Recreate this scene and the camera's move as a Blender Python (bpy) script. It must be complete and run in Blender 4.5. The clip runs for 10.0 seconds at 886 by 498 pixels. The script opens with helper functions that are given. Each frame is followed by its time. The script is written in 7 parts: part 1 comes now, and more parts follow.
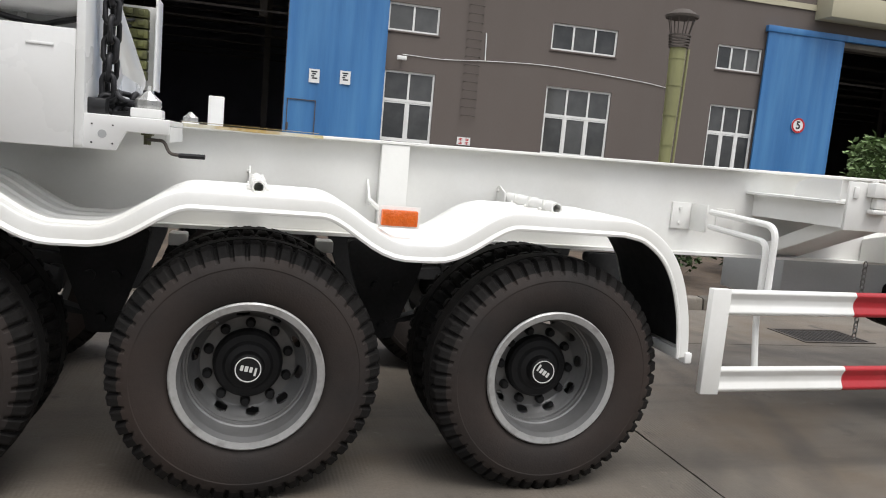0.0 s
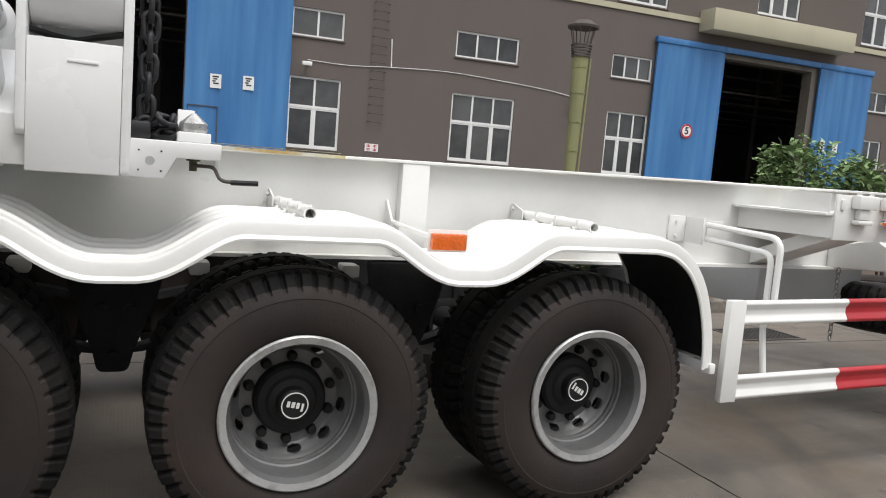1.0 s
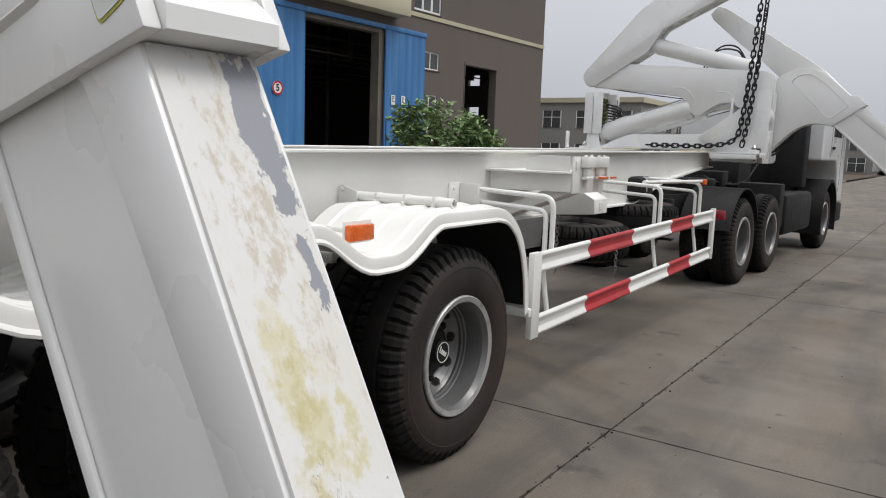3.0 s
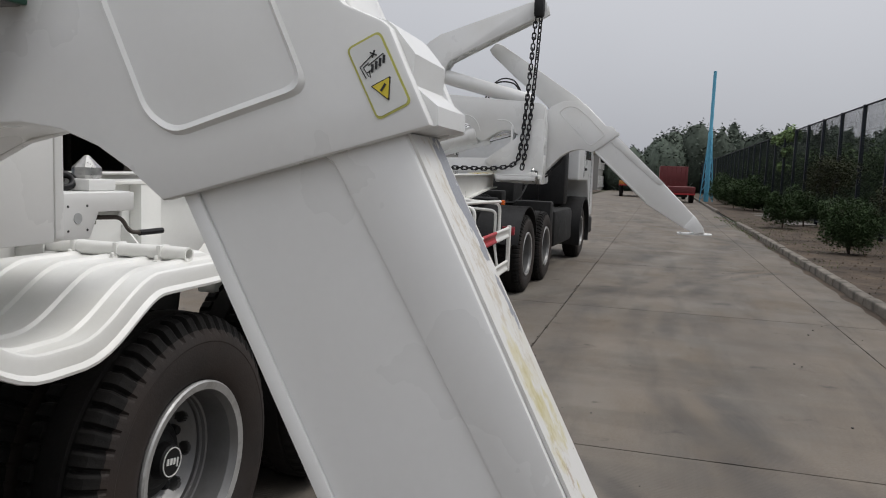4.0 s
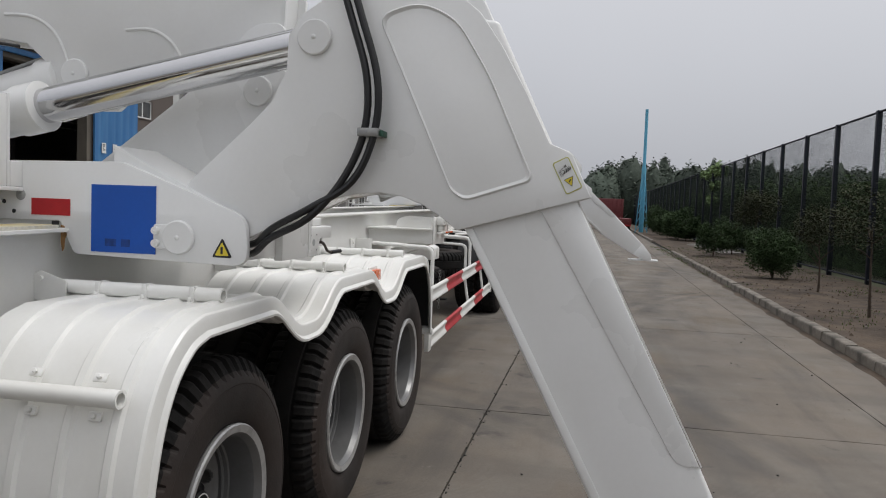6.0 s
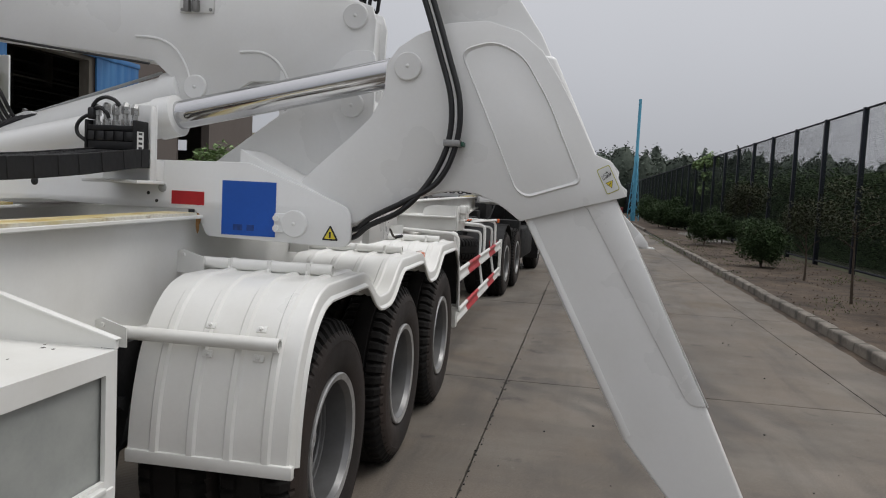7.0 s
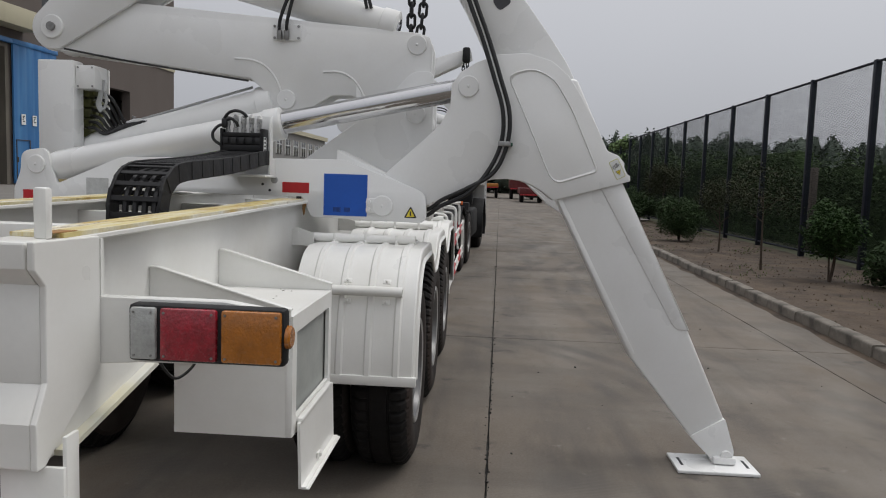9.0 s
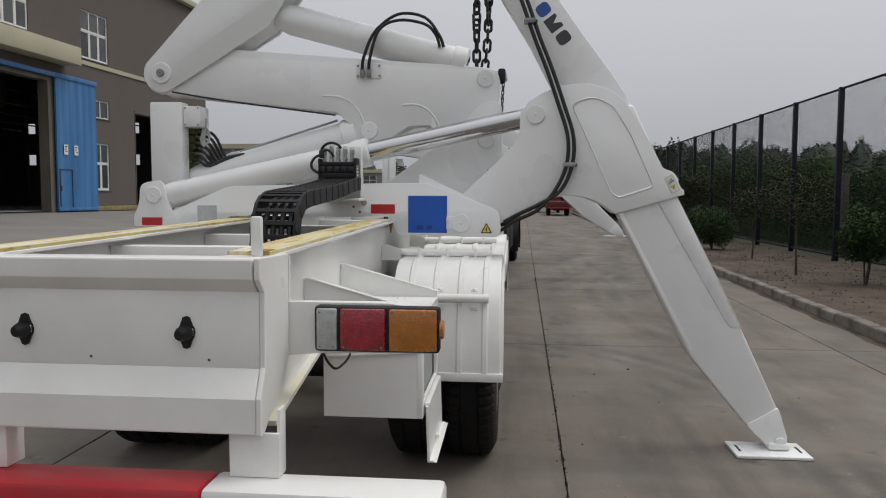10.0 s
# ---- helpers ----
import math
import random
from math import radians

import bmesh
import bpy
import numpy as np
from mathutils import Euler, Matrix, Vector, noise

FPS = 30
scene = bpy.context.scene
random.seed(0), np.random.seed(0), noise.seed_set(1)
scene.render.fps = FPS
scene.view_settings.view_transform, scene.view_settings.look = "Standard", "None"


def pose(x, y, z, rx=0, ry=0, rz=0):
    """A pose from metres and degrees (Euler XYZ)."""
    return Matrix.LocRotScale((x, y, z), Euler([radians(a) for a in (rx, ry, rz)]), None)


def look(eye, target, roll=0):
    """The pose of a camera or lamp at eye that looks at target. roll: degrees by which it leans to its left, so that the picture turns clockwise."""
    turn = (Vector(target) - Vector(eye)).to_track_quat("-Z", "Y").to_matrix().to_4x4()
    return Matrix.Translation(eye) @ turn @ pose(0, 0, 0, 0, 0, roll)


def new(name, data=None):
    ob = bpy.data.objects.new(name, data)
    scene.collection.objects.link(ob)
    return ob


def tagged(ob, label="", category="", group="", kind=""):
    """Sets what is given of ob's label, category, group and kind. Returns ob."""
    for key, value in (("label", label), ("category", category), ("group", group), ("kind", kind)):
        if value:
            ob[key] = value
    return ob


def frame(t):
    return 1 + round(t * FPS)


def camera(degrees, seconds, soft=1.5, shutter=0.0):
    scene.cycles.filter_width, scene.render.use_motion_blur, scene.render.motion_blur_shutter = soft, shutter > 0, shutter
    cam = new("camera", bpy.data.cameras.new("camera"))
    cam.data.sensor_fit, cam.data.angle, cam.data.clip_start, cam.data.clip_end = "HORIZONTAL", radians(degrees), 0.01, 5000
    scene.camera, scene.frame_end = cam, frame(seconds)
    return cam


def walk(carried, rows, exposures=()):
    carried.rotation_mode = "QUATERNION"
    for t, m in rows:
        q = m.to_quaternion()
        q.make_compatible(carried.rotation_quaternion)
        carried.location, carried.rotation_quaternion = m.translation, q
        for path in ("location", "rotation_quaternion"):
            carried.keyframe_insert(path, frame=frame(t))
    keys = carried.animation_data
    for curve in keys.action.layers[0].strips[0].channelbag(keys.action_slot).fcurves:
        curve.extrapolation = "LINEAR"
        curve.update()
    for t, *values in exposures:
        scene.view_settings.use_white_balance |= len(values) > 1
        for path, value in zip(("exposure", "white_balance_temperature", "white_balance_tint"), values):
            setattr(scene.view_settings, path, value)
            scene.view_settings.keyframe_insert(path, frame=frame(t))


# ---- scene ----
cam = camera(62.0, 10.0, soft=1.05)
PATH = [
    (0, (-0.06, -4.144, 1.478), (0.472, -2.232, 1.224), 5.1),
    (0.5, (-0.317, -3.998, 1.513), (0.268, -2.101, 1.274), 5.1),
    (1, (-0.642, -3.873, 1.496), (0.161, -2.054, 1.278), 4.6),
    (1.5, (-0.915, -3.716, 1.501), (0.117, -2.019, 1.268), 4.0),
    (2, (-1.149, -3.464, 1.519), (0.09, -1.913, 1.279), 2.8),
    (2.5, (-1.424, -3.295, 1.513), (0.062, -1.98, 1.264), 3.5),
    (2.7, (-1.553, -3.232, 1.529), (0.022, -2.028, 1.267), 2.5),
    (3.8, (-2.061, -2.759, 1.593), (-0.221, -2.007, 1.369), 2.8),
    (4, (-2.214, -2.702, 1.603), (-0.295, -2.176, 1.398), 2.2),
    (4.5, (-2.537, -2.601, 1.596), (-0.57, -2.296, 1.406), 4.0),
    (5, (-2.903, -2.544, 1.631), (-0.954, -2.135, 1.449), 4.1),
    (5.5, (-3.285, -2.444, 1.62), (-1.313, -2.14, 1.484), 0.5),
    (6, (-3.642, -2.384, 1.619), (-1.68, -2.014, 1.506), 2.1),
    (6.2, (-3.782, -2.375, 1.612), (-1.833, -1.943, 1.498), 1.0),
    (7.3, (-4.539, -2.126, 1.652), (-2.571, -1.807, 1.497), 3.3),
    (7.5, (-4.644, -2.096, 1.629), (-2.677, -1.758, 1.496), 3.3),
    (8, (-4.943, -1.964, 1.633), (-2.988, -1.585, 1.442), 4.0),
    (8.5, (-5.213, -1.771, 1.625), (-3.239, -1.506, 1.436), 0.8),
    (9, (-5.529, -1.601, 1.636), (-3.541, -1.481, 1.452), 1.9),
    (9.5, (-5.798, -1.459, 1.643), (-3.815, -1.273, 1.461), 2.4),
    (10, (-6.056, -1.318, 1.654), (-4.07, -1.13, 1.511), 0.2),
]
walk(cam, [(t, look(eye, target, roll)) for t, eye, target, roll in PATH],
     [(0, 0.44), (1.0, 0.46), (2.0, 0.44), (2.7, 0.26), (3.8, -0.12), (5.0, -0.14), (6.2, -0.12), (7.5, -0.25), (10, -0.22)])

# ---- world, sun, exposure ----
world = bpy.data.worlds.new("overcast_sky")
scene.world = world
world.use_nodes = True
wn, wl = world.node_tree.nodes, world.node_tree.links
wn.clear()
w_out = wn.new("ShaderNodeOutputWorld")
w_bg = wn.new("ShaderNodeBackground")
w_sky = wn.new("ShaderNodeTexSky")
w_sky.sky_type = "NISHITA"
w_sky.sun_disc = False
w_sky.sun_elevation, w_sky.sun_rotation = radians(63), radians(165)
w_sky.dust_density, w_sky.air_density = 4.0, 1.2
w_hsv = wn.new("ShaderNodeHueSaturation")
w_hsv.inputs["Saturation"].default_value = 0.25
w_hsv.inputs["Value"].default_value = 0.10
w_co = wn.new("ShaderNodeTexCoord")
w_sep = wn.new("ShaderNodeSeparateXYZ")
w_ramp = wn.new("ShaderNodeValToRGB")
w_noise = wn.new("ShaderNodeTexNoise")
w_noise.inputs["Scale"].default_value = 1.6
w_noise.inputs["Detail"].default_value = 4
w_mr = wn.new("ShaderNodeMapRange")
w_mr.inputs["To Min"].default_value, w_mr.inputs["To Max"].default_value = 0.90, 1.10
w_ramp.color_ramp.elements[0].position, w_ramp.color_ramp.elements[0].color = 0.0, (0.470, 0.486, 0.536, 1)
w_ramp.color_ramp.elements[1].position, w_ramp.color_ramp.elements[1].color = 1.0, (1.362, 1.366, 1.418, 1)
w_mul = wn.new("ShaderNodeMix")
w_mul.data_type, w_mul.blend_type = "RGBA", "MULTIPLY"
w_mul.inputs[0].default_value = 1.0
w_mix = wn.new("ShaderNodeMix")
w_mix.data_type, w_mix.blend_type = "RGBA", "MIX"
w_mix.inputs[0].default_value = 0.8
wl.new(w_co.outputs["Generated"], w_sep.inputs[0])
wl.new(w_co.outputs["Generated"], w_noise.inputs["Vector"])
wl.new(w_noise.outputs["Fac"], w_mr.inputs["Value"])
wl.new(w_sep.outputs["Z"], w_ramp.inputs["Fac"])
wl.new(w_ramp.outputs["Color"], w_mul.inputs[6])
wl.new(w_mr.outputs["Result"], w_mul.inputs[7])
wl.new(w_sky.outputs["Color"], w_hsv.inputs["Color"])
wl.new(w_hsv.outputs["Color"], w_mix.inputs[6])
wl.new(w_mul.outputs[2], w_mix.inputs[7])
wl.new(w_mix.outputs[2], w_bg.inputs["Color"])
w_bg.inputs["Strength"].default_value = 1.0
wl.new(w_bg.outputs[0], w_out.inputs[0])

sun_data = bpy.data.lights.new("sun", "SUN")
sun_data.energy, sun_data.angle, sun_data.color = 1.45, radians(30), (1.0, 0.97, 0.93)
sun = new("sun", sun_data)
sun.matrix_world = look((2.6, -9.7, 19.7), (0, 0, 0))


# ---- materials ----
def material(name, color, rough=0.6, metal=0.0, vary=0.12, scale=3.0, fine=60.0, bump=0.05, bump_scale=80.0, stain=None, stain_amount=0.0,
             stain_scale=2.0, stretch=(1, 1, 1), coat=0.0, island=0.0, spec=0.5, stain_sharp=0.1):
    """A painted or natural surface: colour varied at two scales, an optional stain of another colour, roughness variation and fine relief."""
    m = bpy.data.materials.new(name)
    m.use_nodes = True
    n, l = m.node_tree.nodes, m.node_tree.links
    p = n["Principled BSDF"]
    co = n.new("ShaderNodeTexCoord")
    mp = n.new("ShaderNodeMapping")
    mp.inputs["Scale"].default_value = stretch
    l.new(co.outputs["Object"], mp.inputs["Vector"])

    def tex(s, detail=5.0):
        t = n.new("ShaderNodeTexNoise")
        t.inputs["Scale"].default_value, t.inputs["Detail"].default_value = s, detail
        l.new(mp.outputs[0], t.inputs["Vector"])
        return t.outputs["Fac"]

    def ranged(value, a, b, lo=0.25, hi=0.75):
        r = n.new("ShaderNodeMapRange")
        r.inputs["From Min"].default_value, r.inputs["From Max"].default_value = lo, hi
        r.inputs["To Min"].default_value, r.inputs["To Max"].default_value = a, b
        l.new(value, r.inputs["Value"])
        return r.outputs["Result"]

    def mixed(fac, a, b, kind="MIX"):
        x = n.new("ShaderNodeMix")
        x.data_type, x.blend_type = "RGBA", kind
        for value, slot in ((fac, 0), (a, 6), (b, 7)):
            if isinstance(value, bpy.types.NodeSocket):
                l.new(value, x.inputs[slot])
            else:
                x.inputs[slot].default_value = value
        return x.outputs[2]

    big, small = tex(scale), tex(fine, 3.0)
    c = tuple(color) + (1,)
    out = mixed(1.0, c, ranged(big, 1 - vary, 1 + vary), "MULTIPLY")
    out = mixed(1.0, out, ranged(small, 1 - vary * 0.5, 1 + vary * 0.5), "MULTIPLY")
    if island:
        info = n.new("ShaderNodeObjectInfo")
        out = mixed(1.0, out, ranged(info.outputs["Random"], 1 - island, 1 + island, 0, 1), "MULTIPLY")
    if stain:
        cut = 0.72 - 0.3 * stain_amount
        fac = ranged(tex(stain_scale, 8.0), 0.0, min(1.0, 0.5 + stain_amount), cut - stain_sharp, cut + stain_sharp)
        out = mixed(fac, out, tuple(stain) + (1,))
    l.new(out, p.inputs["Base Color"])
    l.new(ranged(tex(scale * 2.3), max(0.02, rough - 0.08), min(1.0, rough + 0.10)), p.inputs["Roughness"])
    p.inputs["Metallic"].default_value = metal
    p.inputs["Specular IOR Level"].default_value = spec
    p.inputs["Coat Weight"].default_value = coat
    if bump:
        b = n.new("ShaderNodeBump")
        b.inputs["Strength"].default_value, b.inputs["Distance"].default_value = bump, 0.01
        l.new(tex(bump_scale, 4.0), b.inputs["Height"])
        l.new(b.outputs["Normal"], p.inputs["Normal"])
    return m


M = {}
M["white"] = material("white_trailer_paint", (0.80, 0.80, 0.775), 0.34, vary=0.025, scale=1.4, bump=0.02, bump_scale=40, stain=(0.55, 0.53, 0.47), stain_amount=0.12, stain_scale=2.2, stain_sharp=0.3, coat=0.15)
M["stained_white"] = material("stained_trailer_paint", (0.72, 0.71, 0.64), 0.45, vary=0.04, scale=2, bump=0.03, stain=(0.60, 0.56, 0.36), stain_amount=0.4, stain_scale=4.5, stain_sharp=0.15)
M["white_crane"] = material("white_crane_paint", (0.80, 0.805, 0.80), 0.30, vary=0.02, scale=1.1, bump=0.015, bump_scale=25, stain=(0.62, 0.61, 0.56), stain_amount=0.1, stain_scale=1.6, stain_sharp=0.3, coat=0.2)

M["rust_stain"] = material("rust_stain", (0.30, 0.16, 0.06), 0.8, vary=0.35, scale=20)
M["tyre"] = material("tyre_rubber", (0.0170, 0.0142, 0.0131), 0.74, vary=0.3, scale=3.5, fine=50, stain=(0.038, 0.025, 0.0195), stain_amount=0.5, stain_scale=2.6, stain_sharp=0.26, bump=0.12, bump_scale=120, spec=0.42)
M["tread"] = material("tyre_tread_rubber", (0.0056, 0.0053, 0.0052), 0.80, vary=0.3, scale=6, fine=60, stain=(0.0120, 0.0102, 0.0092), stain_amount=0.45, stain_scale=5, stain_sharp=0.25, bump=0.25, bump_scale=90, spec=0.26)
M["rim_lip"] = material("worn_rim_flange", (0.43, 0.43, 0.425), 0.36, metal=0.4, vary=0.10, scale=9, fine=70, stain=(0.18, 0.17, 0.16), stain_amount=0.2, stain_scale=16, stain_sharp=0.12, bump=0.12)
M["rim"] = material("silver_rim_paint", (0.195, 0.195, 0.195), 0.36, metal=0.45, vary=0.05, scale=6, fine=80, stain=(0.11, 0.107, 0.103), stain_amount=0.3, stain_scale=7, stain_sharp=0.2, bump=0.04)
M["black"] = material("black_chassis_paint", (0.016, 0.016, 0.0165), 0.72, vary=0.4, scale=5, bump=0.08, spec=0.3)
M["hub"] = material("black_hub_paint", (0.0075, 0.0075, 0.008), 0.6, vary=0.4, scale=9, bump=0.1, spec=0.35)
M["black_plastic"] = material("black_plastic", (0.011, 0.011, 0.012), 0.55, vary=0.3, scale=8, bump=0.04, spec=0.35)
M["hose"] = material("black_rubber_hose", (0.011, 0.011, 0.012), 0.38, vary=0.3, scale=10, bump=0.05)
M["chain"] = material("black_chain_steel", (0.020, 0.020, 0.022), 0.5, metal=0.4, vary=0.4, scale=14, bump=0.08)
M["chrome"] = material("chrome_piston_rod", (0.56, 0.56, 0.57), 0.09, metal=1.0, vary=0.03, scale=3, bump=0.0)
M["steel"] = material("galvanised_steel", (0.30, 0.30, 0.295), 0.40, metal=0.75, vary=0.25, scale=12, bump=0.06, stain=(0.12, 0.11, 0.10), stain_amount=0.35, stain_scale=14, stain_sharp=0.2)
M["fitting"] = material("bright_zinc_fitting", (0.42, 0.42, 0.41), 0.30, metal=0.8, vary=0.2, scale=30, bump=0.04)
M["red"] = material("red_guard_paint", (0.42, 0.022, 0.030), 0.42, vary=0.10, scale=3, bump=0.03, stain=(0.30, 0.05, 0.05), stain_amount=0.2, stain_scale=5, stain_sharp=0.2)
M["red_lens"] = material("red_lamp_lens", (0.27, 0.014, 0.026), 0.24, vary=0.35, scale=40, fine=160, bump=0.3, bump_scale=130, coat=0.5)
M["amber_lens"] = material("amber_lamp_lens", (0.36, 0.125, 0.014), 0.24, vary=0.25, scale=25, fine=160, bump=0.22, bump_scale=130, coat=0.5)
M["orange_lens"] = material("orange_reflector", (0.72, 0.13, 0.012), 0.25, vary=0.15, scale=30, fine=160, bump=0.4, bump_scale=140, coat=0.4)
M["clear_lens"] = material("clear_lamp_lens", (0.36, 0.37, 0.36), 0.2, vary=0.15, scale=30, fine=150, bump=0.25, bump_scale=130, coat=0.5)
M["type_plate"] = material("pale_grey_type_plate", (0.50, 0.51, 0.50), 0.45, vary=0.12, scale=40, fine=200, bump=0.1, bump_scale=160)
M["blue_plate"] = material("blue_reflective_plate", (0.008, 0.088, 0.44), 0.42, vary=0.06, scale=3, stain=(0.007, 0.07, 0.36), stain_amount=0.2, stain_scale=6, bump=0.02)
M["red_plate"] = material("red_reflective_strip", (0.45, 0.016, 0.022), 0.35, vary=0.08, scale=20, bump=0.15, bump_scale=200)
M["yellow"] = material("warning_yellow", (0.72, 0.58, 0.05), 0.45, vary=0.05, scale=20)
M["yellow_green"] = material("sticker_border_yellow", (0.50, 0.49, 0.12), 0.45, vary=0.05, scale=20)
M["sticker"] = material("sticker_white", (0.74, 0.75, 0.73), 0.35, vary=0.03, scale=10)
M["ink"] = material("dark_ink", (0.02, 0.02, 0.022), 0.5, vary=0.1)
M["logo_blue"] = material("logo_blue", (0.03, 0.09, 0.35), 0.4, vary=0.05)
M["logo_grey"] = material("logo_dark_grey", (0.045, 0.045, 0.05), 0.45, vary=0.05)
M["olive_bolt"] = material("dull_olive_steel", (0.10, 0.10, 0.05), 0.5, metal=0.3, vary=0.3, scale=20)
M["plate_dark"] = material("faded_plate_print", (0.009, 0.05, 0.24), 0.5, vary=0.3, scale=30)
M["valve"] = material("yellow_green_valve_block", (0.135, 0.14, 0.042), 0.5, vary=0.3, scale=14, stain=(0.035, 0.035, 0.022), stain_amount=0.45, stain_scale=9, stain_sharp=0.2)
M["bracket_green"] = material("green_bracket", (0.02, 0.085, 0.055), 0.5, vary=0.1)

M["joint"] = material("joint_filler", (0.035, 0.033, 0.030), 0.9, vary=0.4, scale=12, bump=0.3, bump_scale=40)
M["kerb"] = material("kerb_concrete", (0.215, 0.192, 0.162), 0.85, vary=0.18, scale=2.5, fine=40, stain=(0.085, 0.076, 0.064), stain_amount=0.55, stain_scale=3.4, stain_sharp=0.12, bump=0.3, bump_scale=45, island=0.14)
M["soil"] = material("bare_soil", (0.056, 0.040, 0.028), 0.95, vary=0.55, scale=3.2, fine=26, stain=(0.100, 0.071, 0.047), stain_amount=0.5, stain_scale=1.9, stain_sharp=0.16, bump=1.0, bump_scale=18)
M["earth"] = material("rough_ground", (0.075, 0.082, 0.045), 0.95, vary=0.3, scale=0.3, fine=8, bump=0.5, bump_scale=6)
M["apron"] = material("yard_concrete", (0.19, 0.178, 0.162), 0.85, vary=0.12, scale=0.5, fine=20, stain=(0.13, 0.122, 0.11), stain_amount=0.35, stain_scale=0.3, bump=0.1)
M["render_wall"] = material("taupe_wall_render", (0.124, 0.103, 0.092), 0.9, vary=0.06, scale=0.35, fine=25, stain=(0.10, 0.085, 0.076), stain_amount=0.3, stain_scale=0.35, stretch=(1, 1, 0.35), stain_sharp=0.3, bump=0.25, bump_scale=60)
M["plinth"] = material("faded_yellow_paint", (0.30, 0.235, 0.085), 0.8, vary=0.15, scale=1.5, stain=(0.15, 0.125, 0.08), stain_amount=0.5, stain_scale=2, stain_sharp=0.2, bump=0.1)
M["cream"] = material("cream_painted_concrete", (0.46, 0.43, 0.31), 0.8, vary=0.07, scale=0.8, stain=(0.33, 0.30, 0.22), stain_amount=0.3, stain_scale=0.8, stretch=(1, 1, 0.4), stain_sharp=0.25, bump=0.1)
M["blue_door"] = material("blue_steel_door_paint", (0.031, 0.140, 0.345), 0.42, vary=0.10, scale=0.6, fine=12, stain=(0.07, 0.22, 0.44), stain_amount=0.45, stain_scale=0.9, stretch=(2.5, 2.5, 0.22), stain_sharp=0.2, bump=0.05)
# dirty jamb, its base darkened further for the shade on its inner face
M["jamb"] = material("dirty_door_jamb", (0.15, 0.133, 0.108), 0.85, vary=0.12, scale=1.2, stain=(0.085, 0.076, 0.064), stain_amount=0.5, stain_scale=1.4, stretch=(1, 1, 0.3), stain_sharp=0.2, bump=0.1)
M["frame_white"] = material("white_window_frame", (0.72, 0.72, 0.70), 0.4, vary=0.05, scale=3)
M["inside"] = material("dark_factory_interior", (0.21, 0.21, 0.24), 0.9, vary=0.2, scale=0.4)
M["fence"] = material("dark_fence_paint", (0.009, 0.012, 0.021), 0.6, vary=0.25, scale=4, bump=0.05, spec=0.3)
M["wire"] = material("dark_green_fence_wire", (0.006, 0.010, 0.008), 0.85, vary=0.2, scale=4, bump=0.0, spec=0.15)
M["pole_green"] = material("olive_lamp_post_paint", (0.235, 0.235, 0.105), 0.55, vary=0.12, scale=1.2, stain=(0.16, 0.15, 0.08), stain_amount=0.35, stain_scale=1.5, stretch=(2, 2, 0.4), stain_sharp=0.2, bump=0.08)
M["iron"] = material("dull_iron", (0.085, 0.072, 0.062), 0.6, metal=0.3, vary=0.2, scale=6)
M["mast"] = material("light_blue_mast_paint", (0.10, 0.36, 0.52), 0.5, vary=0.10, scale=1)
M["bark"] = material("tree_bark", (0.070, 0.052, 0.038), 0.9, vary=0.3, scale=8, bump=0.6, bump_scale=30)
M["truck_red"] = material("dull_red_truck_paint", (0.13, 0.020, 0.022), 0.55, vary=0.15, scale=1.5)
M["truck_orange"] = material("orange_trailer_paint", (0.42, 0.18, 0.03), 0.55, vary=0.15, scale=1.5)
M["far_wall"] = material("grey_far_wall", (0.23, 0.225, 0.215), 0.9, vary=0.08, scale=0.2)
M["box_grey"] = material("grey_green_primer", (0.30, 0.315, 0.30), 0.6, vary=0.10, scale=3, stain=(0.40, 0.41, 0.39), stain_amount=0.4, stain_scale=5, stain_sharp=0.2, bump=0.03)
M["grey_panel"] = material("light_grey_panel", (0.40, 0.41, 0.41), 0.5, vary=0.06, scale=1.5, bump=0.03)
M["cab_white"] = material("white_cab_paint", (0.74, 0.75, 0.75), 0.3, vary=0.03, scale=1, coat=0.3)


def leaf_material(name, color):
    m = material(name, color, 0.7, vary=0.35, scale=2.0, fine=14.0, bump=0.0, spec=0.15)
    n, l = m.node_tree.nodes, m.node_tree.links
    p = n["Principled BSDF"]
    geo = n.new("ShaderNodeNewGeometry")
    r = n.new("ShaderNodeMapRange")
    r.inputs["To Min"].default_value, r.inputs["To Max"].default_value = 0.6, 1.4
    l.new(geo.outputs["Random Per Island"], r.inputs["Value"])
    x = n.new("ShaderNodeMix")
    x.data_type, x.blend_type = "RGBA", "MULTIPLY"
    x.inputs[0].default_value = 1.0
    old = p.inputs["Base Color"].links[0].from_socket
    l.new(old, x.inputs[6])
    l.new(r.outputs["Result"], x.inputs[7])
    l.new(x.outputs[2], p.inputs["Base Color"])
    p.inputs["Transmission Weight"].default_value = 0.0
    return m


M["leaf_fresh"] = leaf_material("fresh_green_leaves", (0.19, 0.27, 0.12))
M["leaf_dark"] = leaf_material("dark_green_leaves", (0.040, 0.066, 0.027))
M["leaf_dry"] = leaf_material("dull_olive_leaves", (0.033, 0.037, 0.018))
M["leaf_hedge"] = leaf_material("hedge_leaves", (0.054, 0.084, 0.034))
M["leaf_green"] = leaf_material("mid_green_leaves", (0.032, 0.062, 0.019))
# haze of distance is put into this leaf colour, paler than near leaves
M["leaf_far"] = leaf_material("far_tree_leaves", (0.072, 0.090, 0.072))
M["grass"] = leaf_material("grass_blades", (0.075, 0.11, 0.035))


